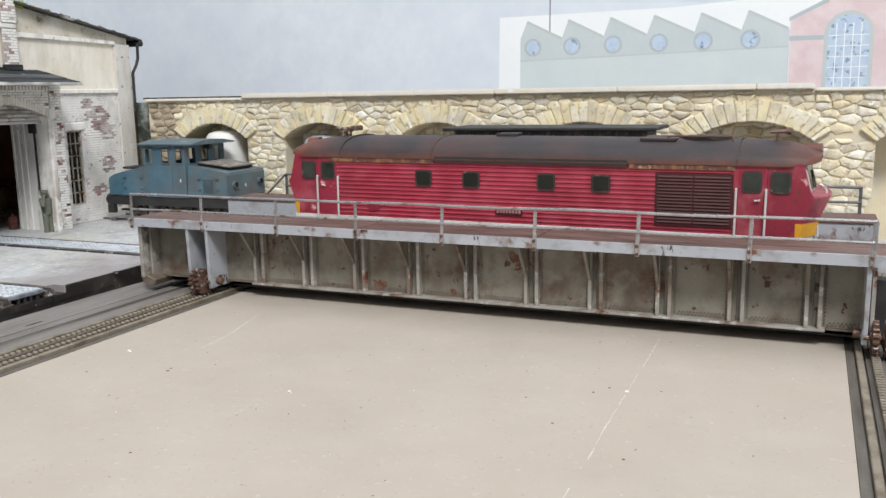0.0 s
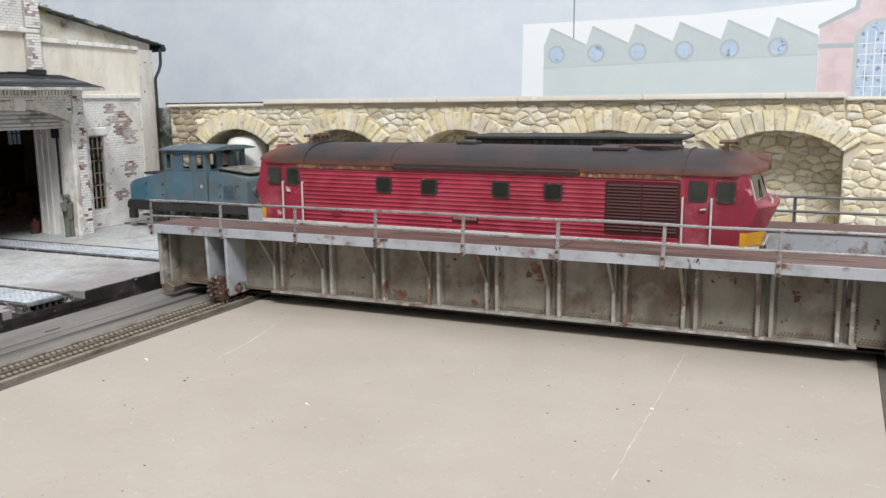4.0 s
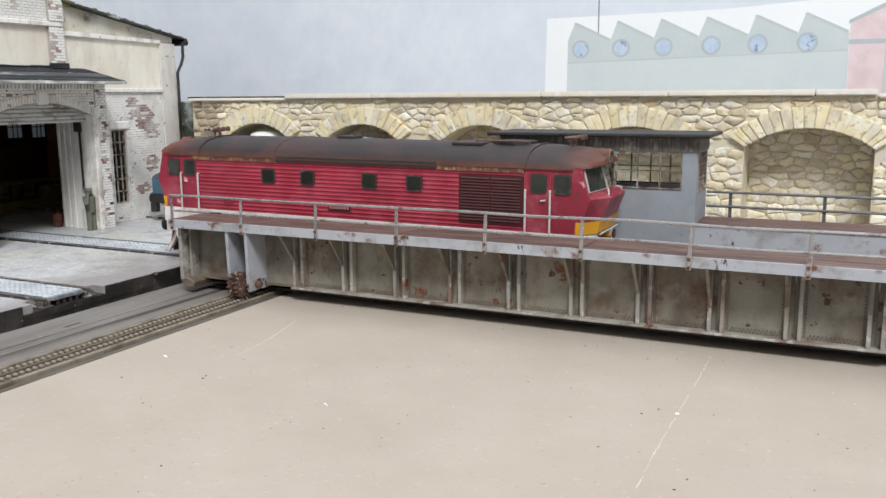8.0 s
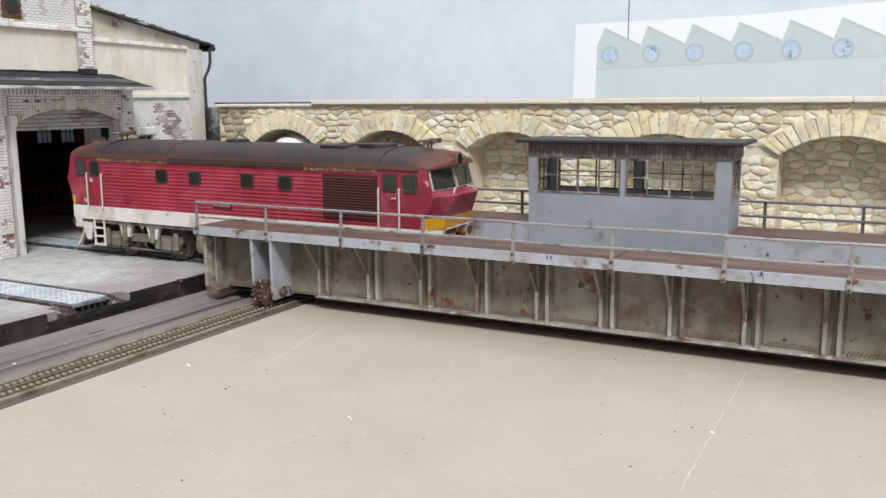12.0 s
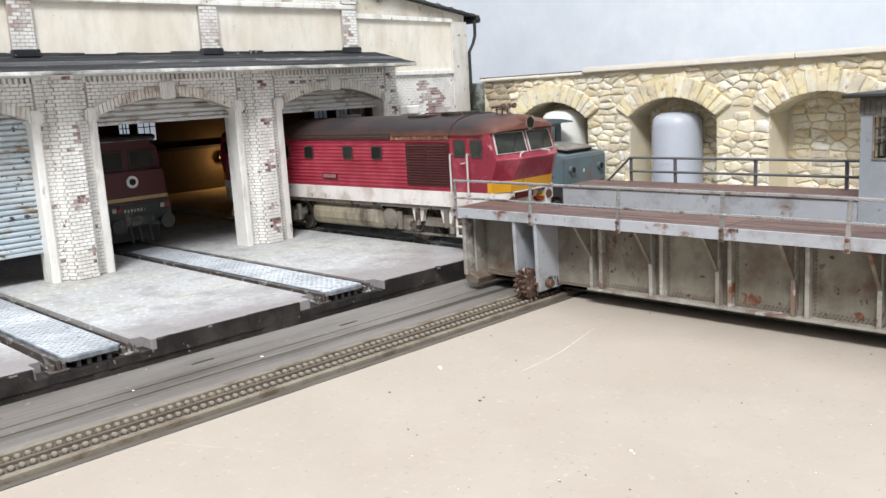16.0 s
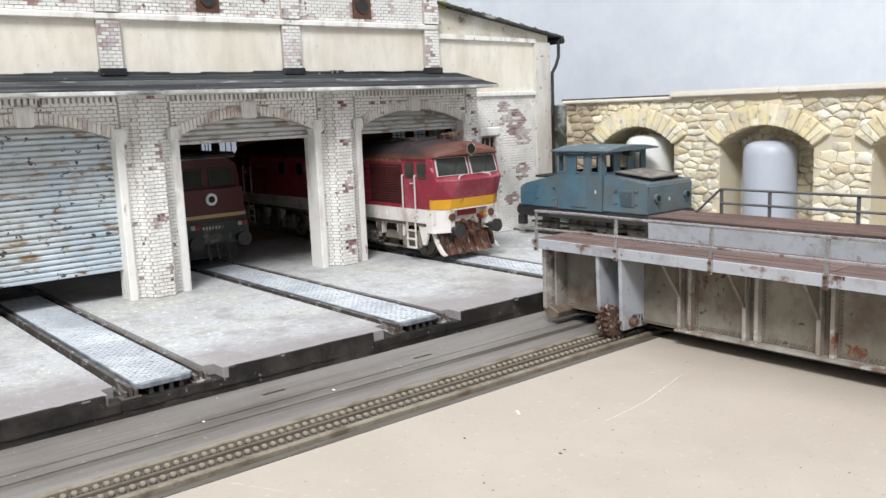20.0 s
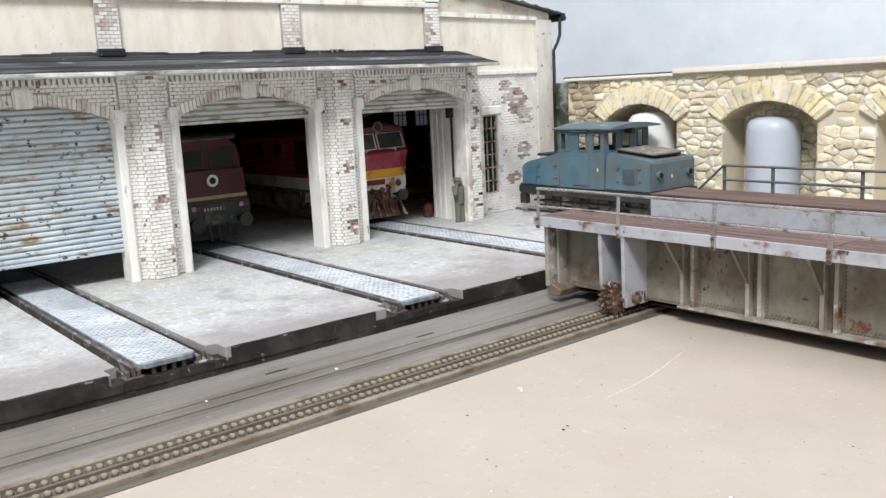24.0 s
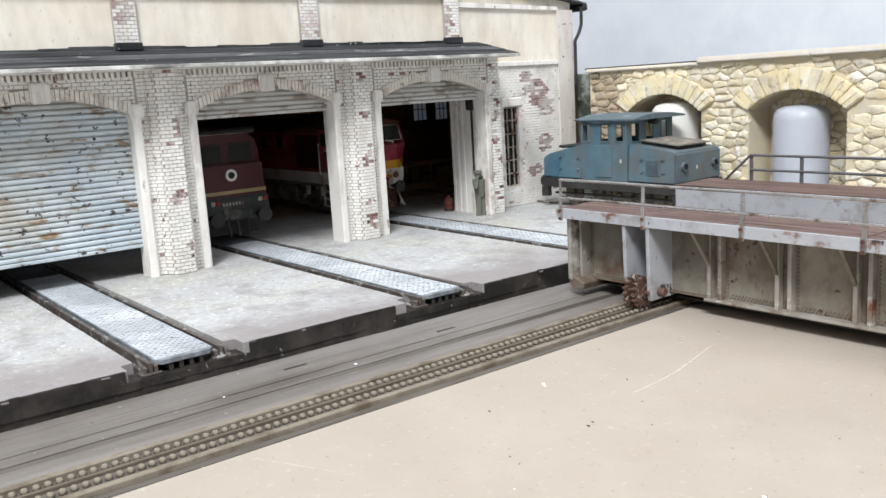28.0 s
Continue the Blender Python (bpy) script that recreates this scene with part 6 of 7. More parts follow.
        for a, b in ((-6.7, -3.2), (3.25, 6.3)):
            part("cant_rail", block(a, b, sy * 1.75, sy * 1.80, 3.93, 4.085), M_chipped, L, "rusty chipped strip below the roof")
        part("gutter_strip", block(-7.9, 7.9, sy * 1.77, sy * 1.82, 4.075, 4.1), M_rustbar, L)
        # radiator grille
        g = side(4.05, 6.28, 2.25, 3.82, 0.05, M_grille, "radiator_grille", L, "dark red radiator grille with slats")
        for part_x in ((4.13, 5.13), (5.2, 6.2)):
            for k in range(15):
                z = 2.33 + k * 0.097
                bm = bmesh.new()
                prism(bm, [(sy * 1.80, z), (sy * 1.84, z + 0.015), (sy * 1.80, z + 0.062)], "x", *part_x)
                part("slat", bm, M_grille, g)
        # cab doors, windows, handrails at both ends
        for sx in (-1, 1):
            a, b = sorted((sx * 6.42, sx * 7.14))
            d = side(a, b, 1.98, 4.0, 0.018, M_redpatch, "cab_door", L, "red cab door", 0.0)
            w = part("door_window", prism(bmesh.new(), round_rect(a + 0.09, b - 0.08, 3.3, 3.93, 0.1), "y", *sorted((sy * 1.76, sy * 1.792))), M_winframe, d)
            part("pane", prism(bmesh.new(), round_rect(a + 0.15, b - 0.14, 3.36, 3.87, 0.06), "y", *sorted((sy * 1.78, sy * 1.798))), M_cabglass, w)
            a, b = sorted((sx * 7.26, sx * 7.84))
            w = part("cab_window", prism(bmesh.new(), round_rect(sx * 7.28, sx * 7.84, 3.3, 3.93, 0.1), "y", *sorted((sy * 1.74, sy * 1.785))), M_winframe, L)
            part("pane", prism(bmesh.new(), round_rect(sx * 7.34, sx * 7.78, 3.36, 3.87, 0.06), "y", *sorted((sy * 1.77, sy * 1.791))), M_cabglass, w)
            for x in (sx * 6.36, sx * 7.18):
                bm = bmesh.new()
                rod(bm, (x, sy * 1.84, 1.98), (x, sy * 1.84, 3.42), 0.035, 8)
                rod(bm, (x, sy * 1.76, 3.4), (x, sy * 1.84, 3.42), 0.03, 6), rod(bm, (x, sy * 1.76, 2.0), (x, sy * 1.84, 1.98), 0.03, 6)
                part("handrail", bm, M_chrome, L, "whitish door handrail", True)
            bm = bmesh.new()
            rod(bm, (sx * 7.0, sy * 1.77, 3.1), (sx * 7.0, sy * 1.83, 3.1), 0.03, 8), rod(bm, (sx * 7.0, sy * 1.83, 3.1), (sx * 6.87, sy * 1.83, 3.08), 0.025, 6)
            part("door_handle", bm, M_chrome, d)
            # ladder
            bm = bmesh.new()
            for x in (6.45, 7.0):
                rod(bm, (sx * x, sy * 1.74, 0.42), (sx * x, sy * 1.74, 1.5), 0.045, 6)
            for z in (0.45, 0.8, 1.15):
                box(bm, min(sx * 6.45, sx * 7.0), max(sx * 6.45, sx * 7.0), min(sy * 1.68, sy * 1.82), max(sy * 1.68, sy * 1.82), z - 0.03, z + 0.03)
            part("ladder", bm, M_white, L, "dirty white cab ladder")
            # angled skirt beside the ladder
            bm = bmesh.new()
            prism(bm, [(sx * 7.1, 1.5), (sx * 7.71, 1.5), (sx * 7.71, 0.95), (sx * 7.55, 0.6), (sx * 7.35, 0.6)], "y", min(sy * 1.6, sy * 1.68), max(sy * 1.6, sy * 1.68))
            part("skirt", bm, M_white, L)
        # number plate and medallion
        pl = side(-1.02, -0.12, 2.34, 2.58, 0.06, M_grille, "number_plate", L, "small red plate with white numbers")
        for k in range(8):
            part("plate_mark", block(-0.97 + k * 0.105, -0.90 + k * 0.105, sy * 1.81, sy * 1.818, 2.40, 2.54), M_faded, pl)
        bm = bmesh.new()
        rod(bm, (-5.38, sy * 1.75, 2.42), (-5.38, sy * 1.79, 2.42), 0.16, 20)
        part("emblem", bm, M_redpatch, L, "round red emblem")
        bm = bmesh.new()
        rod(bm, (5.05, sy * 1.75, 1.72), (5.05, sy * 1.81, 1.72), 0.11, 14), rod(bm, (-5.0, sy * 1.75, 1.72), (-5.0, sy * 1.81, 1.72), 0.11, 14)
        part("filler_cap", bm, M_white, L)
        # fuel tank and drums
        bm = bmesh.new()
        belly = [(0.85, 1.22), (1.45, 1.22), (1.58, 1.14), (1.63, 0.98), (1.63, 0.66), (1.56, 0.48), (1.4, 0.38), (0.85, 0.38)]
        loft(bm, [[(x, sy * (0.85 + (y - 0.85) * k), 0.8 + (z - 0.8) * k) for y, z in belly] for x, k in ((-2.2, 0.8), (-2.1, 0.97), (-2.0, 1.0), (2.05, 1.0), (2.15, 0.97), (2.3, 0.75))])
        ft = part("fuel_tank", bm, M_tankdust, L, "dusty beige fuel tank")
        for a, c in ((-1.75, -0.55), (-0.45, 0.75), (0.85, 1.85)):
            part("tank_panel", block(a, c, sy * 1.6, sy * 1.65, 0.66, 0.98, 0.02), M_tankdust, ft)
        part("tank_strap", block(-2.0, 2.15, sy * 1.4, sy * 1.5, 1.225, 1.3), M_bogie, ft, "dark tank strap")
        bm = bmesh.new()
        rod(bm, (2.75, sy * 1.0, 0.85), (2.75, sy * 1.6, 0.85), 0.42, 18), rod(bm, (2.75, sy * 1.6, 0.85), (2.75, sy * 1.68, 0.85), 0.40, 18, 0.2)
        part("air_tank", bm, M_bogie, L, "round dusty air tank", True)
        # bogie sides
        for bx in (-5.1, 5.1):
            bm = bmesh.new()
            prism(bm, [(bx - 2.1, 1.0), (bx + 2.1, 1.0), (bx + 2.1, 0.75), (bx + 1.75, 0.4), (bx + 1.0, 0.4), (bx + 0.7, 0.65), (bx - 0.7, 0.65), (bx - 1.0, 0.4), (bx - 1.75, 0.4), (bx - 2.1, 0.75)], "y", min(sy * 1.25, sy * 1.42), max(sy * 1.25, sy * 1.42))
            fr = part("bogie_frame", bm, M_bogie, L, "dusty bogie side frame")
            for ax in (-1.38, 1.38):
                part("axle_box", block(bx + ax - 0.22, bx + ax + 0.22, sy * 1.36, sy * 1.58, 0.4, 0.86, 0.05), M_bogie, fr)
                for dx in (-0.5, 0.5):
                    bm = bmesh.new()
                    rod(bm, (bx + ax + dx, sy * 1.5, 0.45), (bx + ax + dx, sy * 1.5, 1.15), 0.12, 10)
                    part("spring", bm, M_bogie, fr)
            for dx in (-0.75, 0.75):
                bm = bmesh.new()
                prism(bm, [(bx + dx - 0.38, 1.5), (bx + dx + 0.38, 1.5), (bx + dx + 0.2, 0.85), (bx + dx - 0.2, 0.85)], "y", min(sy * 1.45, sy * 1.62), max(sy * 1.45, sy * 1.62))
                part("hanger", bm, M_white, fr, "dirty white bogie hanger")
                bm = bmesh.new()
                rod(bm, (bx + dx, sy * 1.64, 0.7), (bx + dx, sy * 1.64, 1.35), 0.11, 10)
                part("damper", bm, M_bogie, fr, "", True)
            part("brake_rod", block(bx - 2.0, bx + 2.0, sy * 1.3, sy * 1.36, 0.28, 0.36), M_bogie, fr)
    # rear cab pushed further out than the front one, to fit the camera's view
    fixed = ("bogie_frame", "axle_box", "spring", "hanger", "damper", "brake_rod", "fuel_tank", "tank_panel", "tank_strap", "air_tank", "window", "air_slot", "slot_divider", "slot_bar")
    for ob in L.children_recursive:
        if ob.name.split(".")[0] in fixed or (ob.parent and ob.parent.name.split(".")[0] in fixed):
            continue
        on_roof = ob.name.split(".")[0] == "roof" or (ob.parent and ob.parent.name.split(".")[0] == "roof")
        for v in ob.data.vertices:
            x = v.co.x / CM
            if on_roof:
                v.co.x -= CM * 0.33 * min(1, max(0, (-6.9 - x) / 1.3))
            elif x < -5.2:
                v.co.x -= CM * (0.45 * min(1, (-5.2 - x) / 1.0) - 0.12 * min(1, max(0, (-8.0 - x) / 0.95)))
    wheels = [wheelset(L, x) for x in (-6.48, -3.72, 3.72, 6.48)]
    return L, wheels


def soot_roof():
    m = mat("soot_roof", (0.022, 0.018, 0.020), (0.042, 0.034, 0.035), 10, 0.6, 0.6, 0, 0.15, [((0.07, 0.034, 0.03), 0.6, 0.12, 0.7)])
    nt = m.node_tree
    bsdf = nt.nodes["Principled BSDF"]
    old = bsdf.inputs["Base Color"].links[0].from_socket
    co = nt.nodes.new("ShaderNodeTexCoord")
    sep = nt.nodes.new("ShaderNodeSeparateXYZ")
    nt.links.new(co.outputs["Object"], sep.inputs[0])
    low = nt.nodes.new("ShaderNodeMapRange")      # rust creeping up from the gutter
    low.inputs[1].default_value, low.inputs[2].default_value, low.inputs[3].default_value, low.inputs[4].default_value = 0.0410, 0.0432, 0.65, 0.0
    nt.links.new(sep.outputs[2], low.inputs[0])
    ab = nt.nodes.new("ShaderNodeMath")
    ab.operation = "ABSOLUTE"
    nt.links.new(sep.outputs[0], ab.inputs[0])
    end = nt.nodes.new("ShaderNodeMapRange")      # and from the cab ends
    end.inputs[1].default_value, end.inputs[2].default_value = 0.072, 0.088
    nt.links.new(ab.outputs[0], end.inputs[0])
    mx = nt.nodes.new("ShaderNodeMath")
    mx.operation = "MAXIMUM"
    nt.links.new(low.outputs[0], mx.inputs[0]), nt.links.new(end.outputs[0], mx.inputs[1])
    nz = nt.nodes.new("ShaderNodeTexNoise")
    nz.inputs["Scale"].default_value, nz.inputs["Detail"].default_value = 260, 5
    nt.links.new(co.outputs["Object"], nz.inputs["Vector"])
    mul = nt.nodes.new("ShaderNodeMath")
    mul.operation = "MULTIPLY"
    nr = nt.nodes.new("ShaderNodeMapRange")
    nr.inputs[1].default_value, nr.inputs[2].default_value, nr.inputs[3].default_value = 0.3, 0.62, 0.45
    nt.links.new(nz.outputs[0], nr.inputs[0])
    nt.links.new(mx.outputs[0], mul.inputs[0]), nt.links.new(nr.outputs[0], mul.inputs[1])
    mix = nt.nodes.new("ShaderNodeMix")
    mix.data_type = "RGBA"
    nt.links.new(mul.outputs[0], mix.inputs[0])
    nt.links.new(old, mix.inputs[6])
    mix.inputs[7].default_value = (0.185, 0.06, 0.034, 1)
    nt.links.new(mix.outputs[2], bsdf.inputs["Base Color"])
    return m


M_sootroof = soot_roof()
M_chipped = mat("chipped_strip", (0.16, 0.062, 0.042), (0.10, 0.042, 0.034), 10, 1, 0.6, 0, 0.2, [((0.30, 0.15, 0.065), 3.5, 0.3, 0.4), ((0.40, 0.30, 0.20), 6, 0.06, 0.2)])


# ---- blue shunter on the siding ----
def shunter():
    x0, x1, yn, yf = -9.85, -2.35, 10.3, 13.42
    s = thing("blue_shunter", ((x0 + x1) / 2, 12, 0.1), "faded blue electric shunting locomotive with centre cab", "locomotive")
    part("frame", block(x0 - 0.15, x1 + 0.15, yn + 0.05, yf - 0.05, 0.95, 1.42, 0.03), M_black, s, "black frame")
    def hood(pts, name):
        bm = bmesh.new()
        loft(bm, [[(x, yn + ins, z) for x, z, ins in pts], [(x, yf - ins, z) for x, z, ins in pts]])
        return part(name, bevelled(bm, 0.05, 2), M_blue, s, "blue bonnet with hatches")
    h1 = hood([(x0, 1.42, 0), (-7.42, 1.42, 0), (-7.42, 2.98, 0.12), (x0 + 0.25, 2.5, 0.12), (x0, 2.3, 0)], "bonnet")
    h2 = hood([(-4.8, 1.42, 0), (x1, 1.42, 0), (x1, 2.66, 0), (x1 - 0.1, 2.76, 0.1), (-4.8, 3.02, 0.12)], "bonnet")
    bm = bmesh.new()
    prism(bm, [(-4.55, 3.0), (-2.65, 2.82), (-2.65, 2.93), (-4.55, 3.12)], "y", yn + 0.62, yf - 0.62)
    part("lid_base", bm, M_black, h2)
    bm = bmesh.new()
    prism(bm, [(-4.5, 3.122), (-2.5, 2.93), (-2.5, 2.98), (-4.5, 3.17)], "y", yn + 0.5, yf - 0.5)
    part("bonnet_lid", bm, M_hutboard, h2, "dark grey bonnet lid")
    part("bonnet_lid", block(-9.3, -7.5, yn + 0.5, yf - 0.5, 2.75, 2.86, 0.03), M_roofdark, h1)
    # louvres
    lo = part("louvre", block(-3.85, -3.1, yn - 0.03, yn + 0.02, 1.74, 2.44), M_blue, h2)
    for k in range(8):
        part("slat", block(-3.78, -3.17, yn - 0.06, yn - 0.03, 1.8 + k * 0.075, 1.84 + k * 0.075), M_blueroof, lo)
    part("hatch", block(-9.7, -8.9, yn - 0.02, yn + 0.03, 1.5, 2.15), M_blue, h1)
    for hx in (-8.75, -7.65, -4.05, -2.95):
        for hz in (1.85, 2.4):
            part("hinge", block(hx - 0.08, hx + 0.08, yn - 0.04, yn + 0.02, hz - 0.02, hz + 0.02), M_blueroof, h1 if hx < -6 else h2)
    # cab walls with windows
    cx0, cx1 = -7.42, -4.82
    cab = part("cab", block(cx0, cx1, yn, yf, 1.42, 2.85), M_blue, s, "blue cab")
    def posts(y, wins):
        xs = [cx0] + [v for w in wins for v in w] + [cx1]
        for a, b in zip(xs[::2], xs[1::2]):
            part("cab_post", block(a, b, y, y + 0.08, 2.85, 4.02), M_blue, cab)
        for (a, b) in wins:
            part("cab_rail", block(a, b, y, y + 0.08, 3.84, 4.02), M_blue, cab)
            part("cab_rail", block(a, b, y, y + 0.08, 2.85, 3.12), M_blue, cab)
    wins = [(-7.3, -6.84), (-6.27, -5.8), (-5.42, -4.96)]
    for a, b in wins:
        for p, q, r0, r1 in ((a - 0.05, a + 0.03, 3.07, 3.9), (b - 0.03, b + 0.05, 3.07, 3.9), (a + 0.03, b - 0.03, 3.07, 3.15), (a + 0.03, b - 0.03, 3.82, 3.9)):
            part("window_surround", block(p, q, yn - 0.03, yn - 0.003, r0, r1, 0.008), M_blueroof, cab)
    posts(yn, wins), posts(yf - 0.08, wins)
    for x in (cx0, cx1 - 0.08):
        ys = [yn + 0.08, yn + 0.35, yn + 0.85, yn + 1.3, yn + 1.8, yn + 2.28, yn + 2.75, yf - 0.08]
        for a, b in zip(ys[::2], ys[1::2]):
            part("cab_post", block(x, x + 0.08, a, b, 2.85, 4.02), M_blue, cab)
        for a, b in zip(ys[1:-1:2], ys[2:-1:2]):
            part("cab_rail", block(x, x + 0.08, a, b, 3.85, 4.02), M_blue, cab)
            part("cab_rail", block(x, x + 0.08, a, b, 2.85, 3.1), M_blue, cab)
    part("cab_door", block(-6.58, -5.65, yn - 0.05, yn - 0.003, 1.56, 2.95, 0.015), M_blue, cab, "blue cab door")
    part("door_hood", block(-6.62, -5.6, yn - 0.16, yn - 0.003, 3.93, 3.99, 0.012), M_blueroof, cab)
    bm = bmesh.new()
    pts = [(yn - 0.2, 4.02), (yn - 0.2, 4.08), (yn + 0.7, 4.22), (11.86, 4.27), (yf - 0.7, 4.22), (yf + 0.2, 4.08), (yf + 0.2, 4.02)]
    prism(bm, pts, "x", cx0 - 0.2, cx1 + 0.55)
    part("cab_roof", bm, M_blueroof, s, "pale blue-grey curved cab roof", True)
    bm = bmesh.new()
    rod(bm, (cx1 + 0.02, yn + 1.55, 3.9), (cx1 + 0.4, yn + 1.55, 3.88), 0.13, 12)
    part("roof_lamp", bm, M_black, s)
    for y in (yn + 0.55, yf - 0.5):
        bm = bmesh.new()
        rod(bm, (x1 - 0.02, y, 2.1), (x1 + 0.13, y, 2.1), 0.18, 16)
        lamp = part("headlamp", bm, M_blueroof, s, "round headlamp", True)
        bm = bmesh.new()
        rod(bm, (x1 + 0.13, y, 2.1), (x1 + 0.145, y, 2.1), 0.13, 16)
        part("lens", bm, M_darkglass, lamp)
    part("number_mark", block(-5.2, -5.12, yn - 0.012, yn - 0.002, 2.2, 2.36), M_chrome, s)
    part("number_mark", block(x1 + 0.002, x1 + 0.012, 11.7, 11.8, 1.93, 2.08), M_chrome, s)
    for x, d in ((x0 - 0.1, -1), (x1 + 0.1, 1)):
        for y in (yn + 0.65, yf - 0.65):
            bm = bmesh.new()
            rod(bm, (x, y, 1.15), (x + d * 0.4, y, 1.15), 0.13, 12), rod(bm, (x + d * 0.4, y, 1.15), (x + d * 0.5, y, 1.15), 0.28, 16)
            part("buffer", bm, M_black, s, "", True)
        part("step", block(min(x - d * 0.3, x + d * 0.1), max(x - d * 0.3, x + d * 0.1), yn + 0.05, yn + 0.3, 0.5, 0.95), M_black, s)
    for k, x in enumerate((-8.6, -6.9, -5.2, -3.5)):
        for y in (11.1, 12.9):
            bm = bmesh.new()
            rod(bm, (x, y - 0.08, 0.62), (x, y + 0.08, 0.62), 0.52, 20)
            part("wheel", bm, M_bogie, s, "", True)
        part("axle_box", block(x - 0.22, x + 0.22, 10.75, 10.98, 0.45, 0.9, 0.04), M_bogie, s)
    part("running_board", block(-9.4, -2.6, 10.6, 10.85, 0.62, 0.7), M_black, s)


# ---- dark red locomotive standing in the shed ----
def stabled_loco():
    xf, yc = -13.9, -3.6
    s = thing("stabled_locomotive", (xf - 8, yc, 0), "dark maroon locomotive with cream stripe and round headlight in the shed", "locomotive")
    def sec(x, half, zs):
        return [(x, yc - half, zs[0]), (x, yc + half, zs[0]), (x, yc + half, zs[1]), (x, yc + half * 0.92, zs[2]), (x, yc + half * 0.6, zs[3]), (x, yc - half * 0.6, zs[3]), (x, yc - half * 0.92, zs[2]), (x, yc - half, zs[1])]
    bm = bmesh.new()
    loft(bm, [sec(xf - 16, 1.7, (1.6, 3.7, 4.3, 4.7)), sec(xf - 0.9, 1.7, (1.6, 3.7, 4.3, 4.7)), sec(xf - 0.35, 1.5, (1.6, 3.7, 4.2, 4.55))])
    part("body", bm, M_maroon, s, "dark maroon body")
    bm = bmesh.new()
    prism(bm, [(yc - 1.5, 1.6), (yc + 1.5, 1.6), (yc + 1.45, 3.25), (yc - 1.45, 3.25)], "x", xf - 0.4, xf)
    part("nose", bm, M_maroon, s)
    part("roof", block(xf - 16, xf - 0.3, yc - 1.45, yc + 1.45, 4.45, 4.72, 0.1), M_black, s, "black roof")
    part("stripe", block(xf - 16, xf + 0.015, yc - 1.53, yc + 1.53, 2.06, 2.2), M_cream, s, "cream stripe")
    part("gutter_line", block(xf - 16, xf - 0.29, yc - 1.3, yc + 1.3, 4.49, 4.52), M_stiff, s)
    for a in (-1.25, 0.12):
        w = part("windscreen_frame", block(xf - 0.36, xf - 0.31, yc + a, yc + a + 1.13, 3.33, 4.12, 0.02), M_rubber, s)
        part("windscreen", block(xf - 0.309, xf - 0.3, yc + a + 0.07, yc + a + 1.06, 3.4, 4.05), M_darkglass, w)
    bm = bmesh.new()
    rod(bm, (xf, yc, 2.83), (xf + 0.1, yc, 2.83), 0.25, 24)
    hl = part("headlight", bm, M_chrome, s, "round headlight with white ring", True)
    bm = bmesh.new()
    rod(bm, (xf + 0.1, yc, 2.83), (xf + 0.12, yc, 2.83), 0.14, 20)
    part("lens", bm, M_darkglass, hl)
    part("buffer_beam", block(xf - 0.3, xf + 0.1, yc - 1.6, yc + 1.6, 0.95, 1.95, 0.08, 2), M_greygreen, s, "dark grey-green buffer beam")
    part("apron_step", block(xf - 0.2, xf + 0.22, yc - 0.6, yc + 0.6, 1.0, 1.45, 0.06, 2), M_greygreen, s)
    for k in range(7):
        part("number_mark", block(xf + 0.101, xf + 0.106, yc - 0.5 + k * 0.14, yc - 0.42 + k * 0.14, 1.6, 1.73), M_stiff, s)
    for y in (-1.05, 1.05):
        bm = bmesh.new()
        rod(bm, (xf + 0.1, yc + y, 1.15), (xf + 0.65, yc + y, 1.15), 0.14, 12), rod(bm, (xf + 0.65, yc + y, 1.15), (xf + 0.75, yc + y, 1.15), 0.3, 16)
        part("buffer", bm, M_black, s, "", True)
        part("tail_lamp", block(xf + 0.1, xf + 0.16, yc + y + 0.02, yc + y + 0.22, 1.64, 1.84, 0.04), M_stiff, s)
        part("tail_lamp", block(xf + 0.1, xf + 0.16, yc + y + 0.24, yc + y + 0.42, 1.64, 1.84, 0.04), M_redcan, s)
    for y in (-0.4, 0.0, 0.45):
        bm = bmesh.new()
        rod(bm, (xf + 0.12, yc + y, 1.3), (xf + 0.3, yc + y + 0.05, 0.35), 0.06, 6)
        part("brake_hose", bm, M_black, s)
    part("underframe", block(xf - 15.8, xf - 0.4, yc - 1.2, yc + 1.2, 0.35, 1.6), M_black, s)


# ---- small things at the shed ----
def figure():
    """A standing figurine with one arm raised to its cap, leaning back against the gate."""
    bm = bmesh.new()
    x, y = -10.45, 6.82
    for side, fx in ((-0.12, 0.0), (0.13, 0.06)):
        rod(bm, (x + fx, y + side, 0), (x + fx, y + side, 0.12), 0.13, 8), rod(bm, (x + fx, y + side, 0.1), (x, y + side * 0.8, 1.0), 0.12, 8, 0.16)
    rod(bm, (x, y, 0.9), (x + 0.02, y - 0.08, 1.66), 0.24, 10, 0.29)
    rod(bm, (x + 0.05, y - 0.36, 1.6), (x + 0.26, y - 0.44, 1.3), 0.1, 8), rod(bm, (x + 0.26, y - 0.44, 1.3), (x + 0.16, y - 0.26, 1.84), 0.085, 8)
    rod(bm, (x, y + 0.2, 1.6), (x + 0.06, y + 0.36, 1.05), 0.1, 8), rod(bm, (x + 0.06, y + 0.36, 1.05), (x + 0.2, y + 0.2, 0.92), 0.085, 8)
    bmesh.ops.create_icosphere(bm, subdivisions=2, radius=0.17, matrix=Matrix.Translation((x + 0.04, y - 0.12, 1.86)))
    rod(bm, (x + 0.05, y - 0.13, 1.95), (x + 0.05, y - 0.13, 2.06), 0.21, 12, 0.17)
    return solid("figurine", bm, M_figure, "small grey-green figurine leaning at the shed gate", "figurine", "", True)


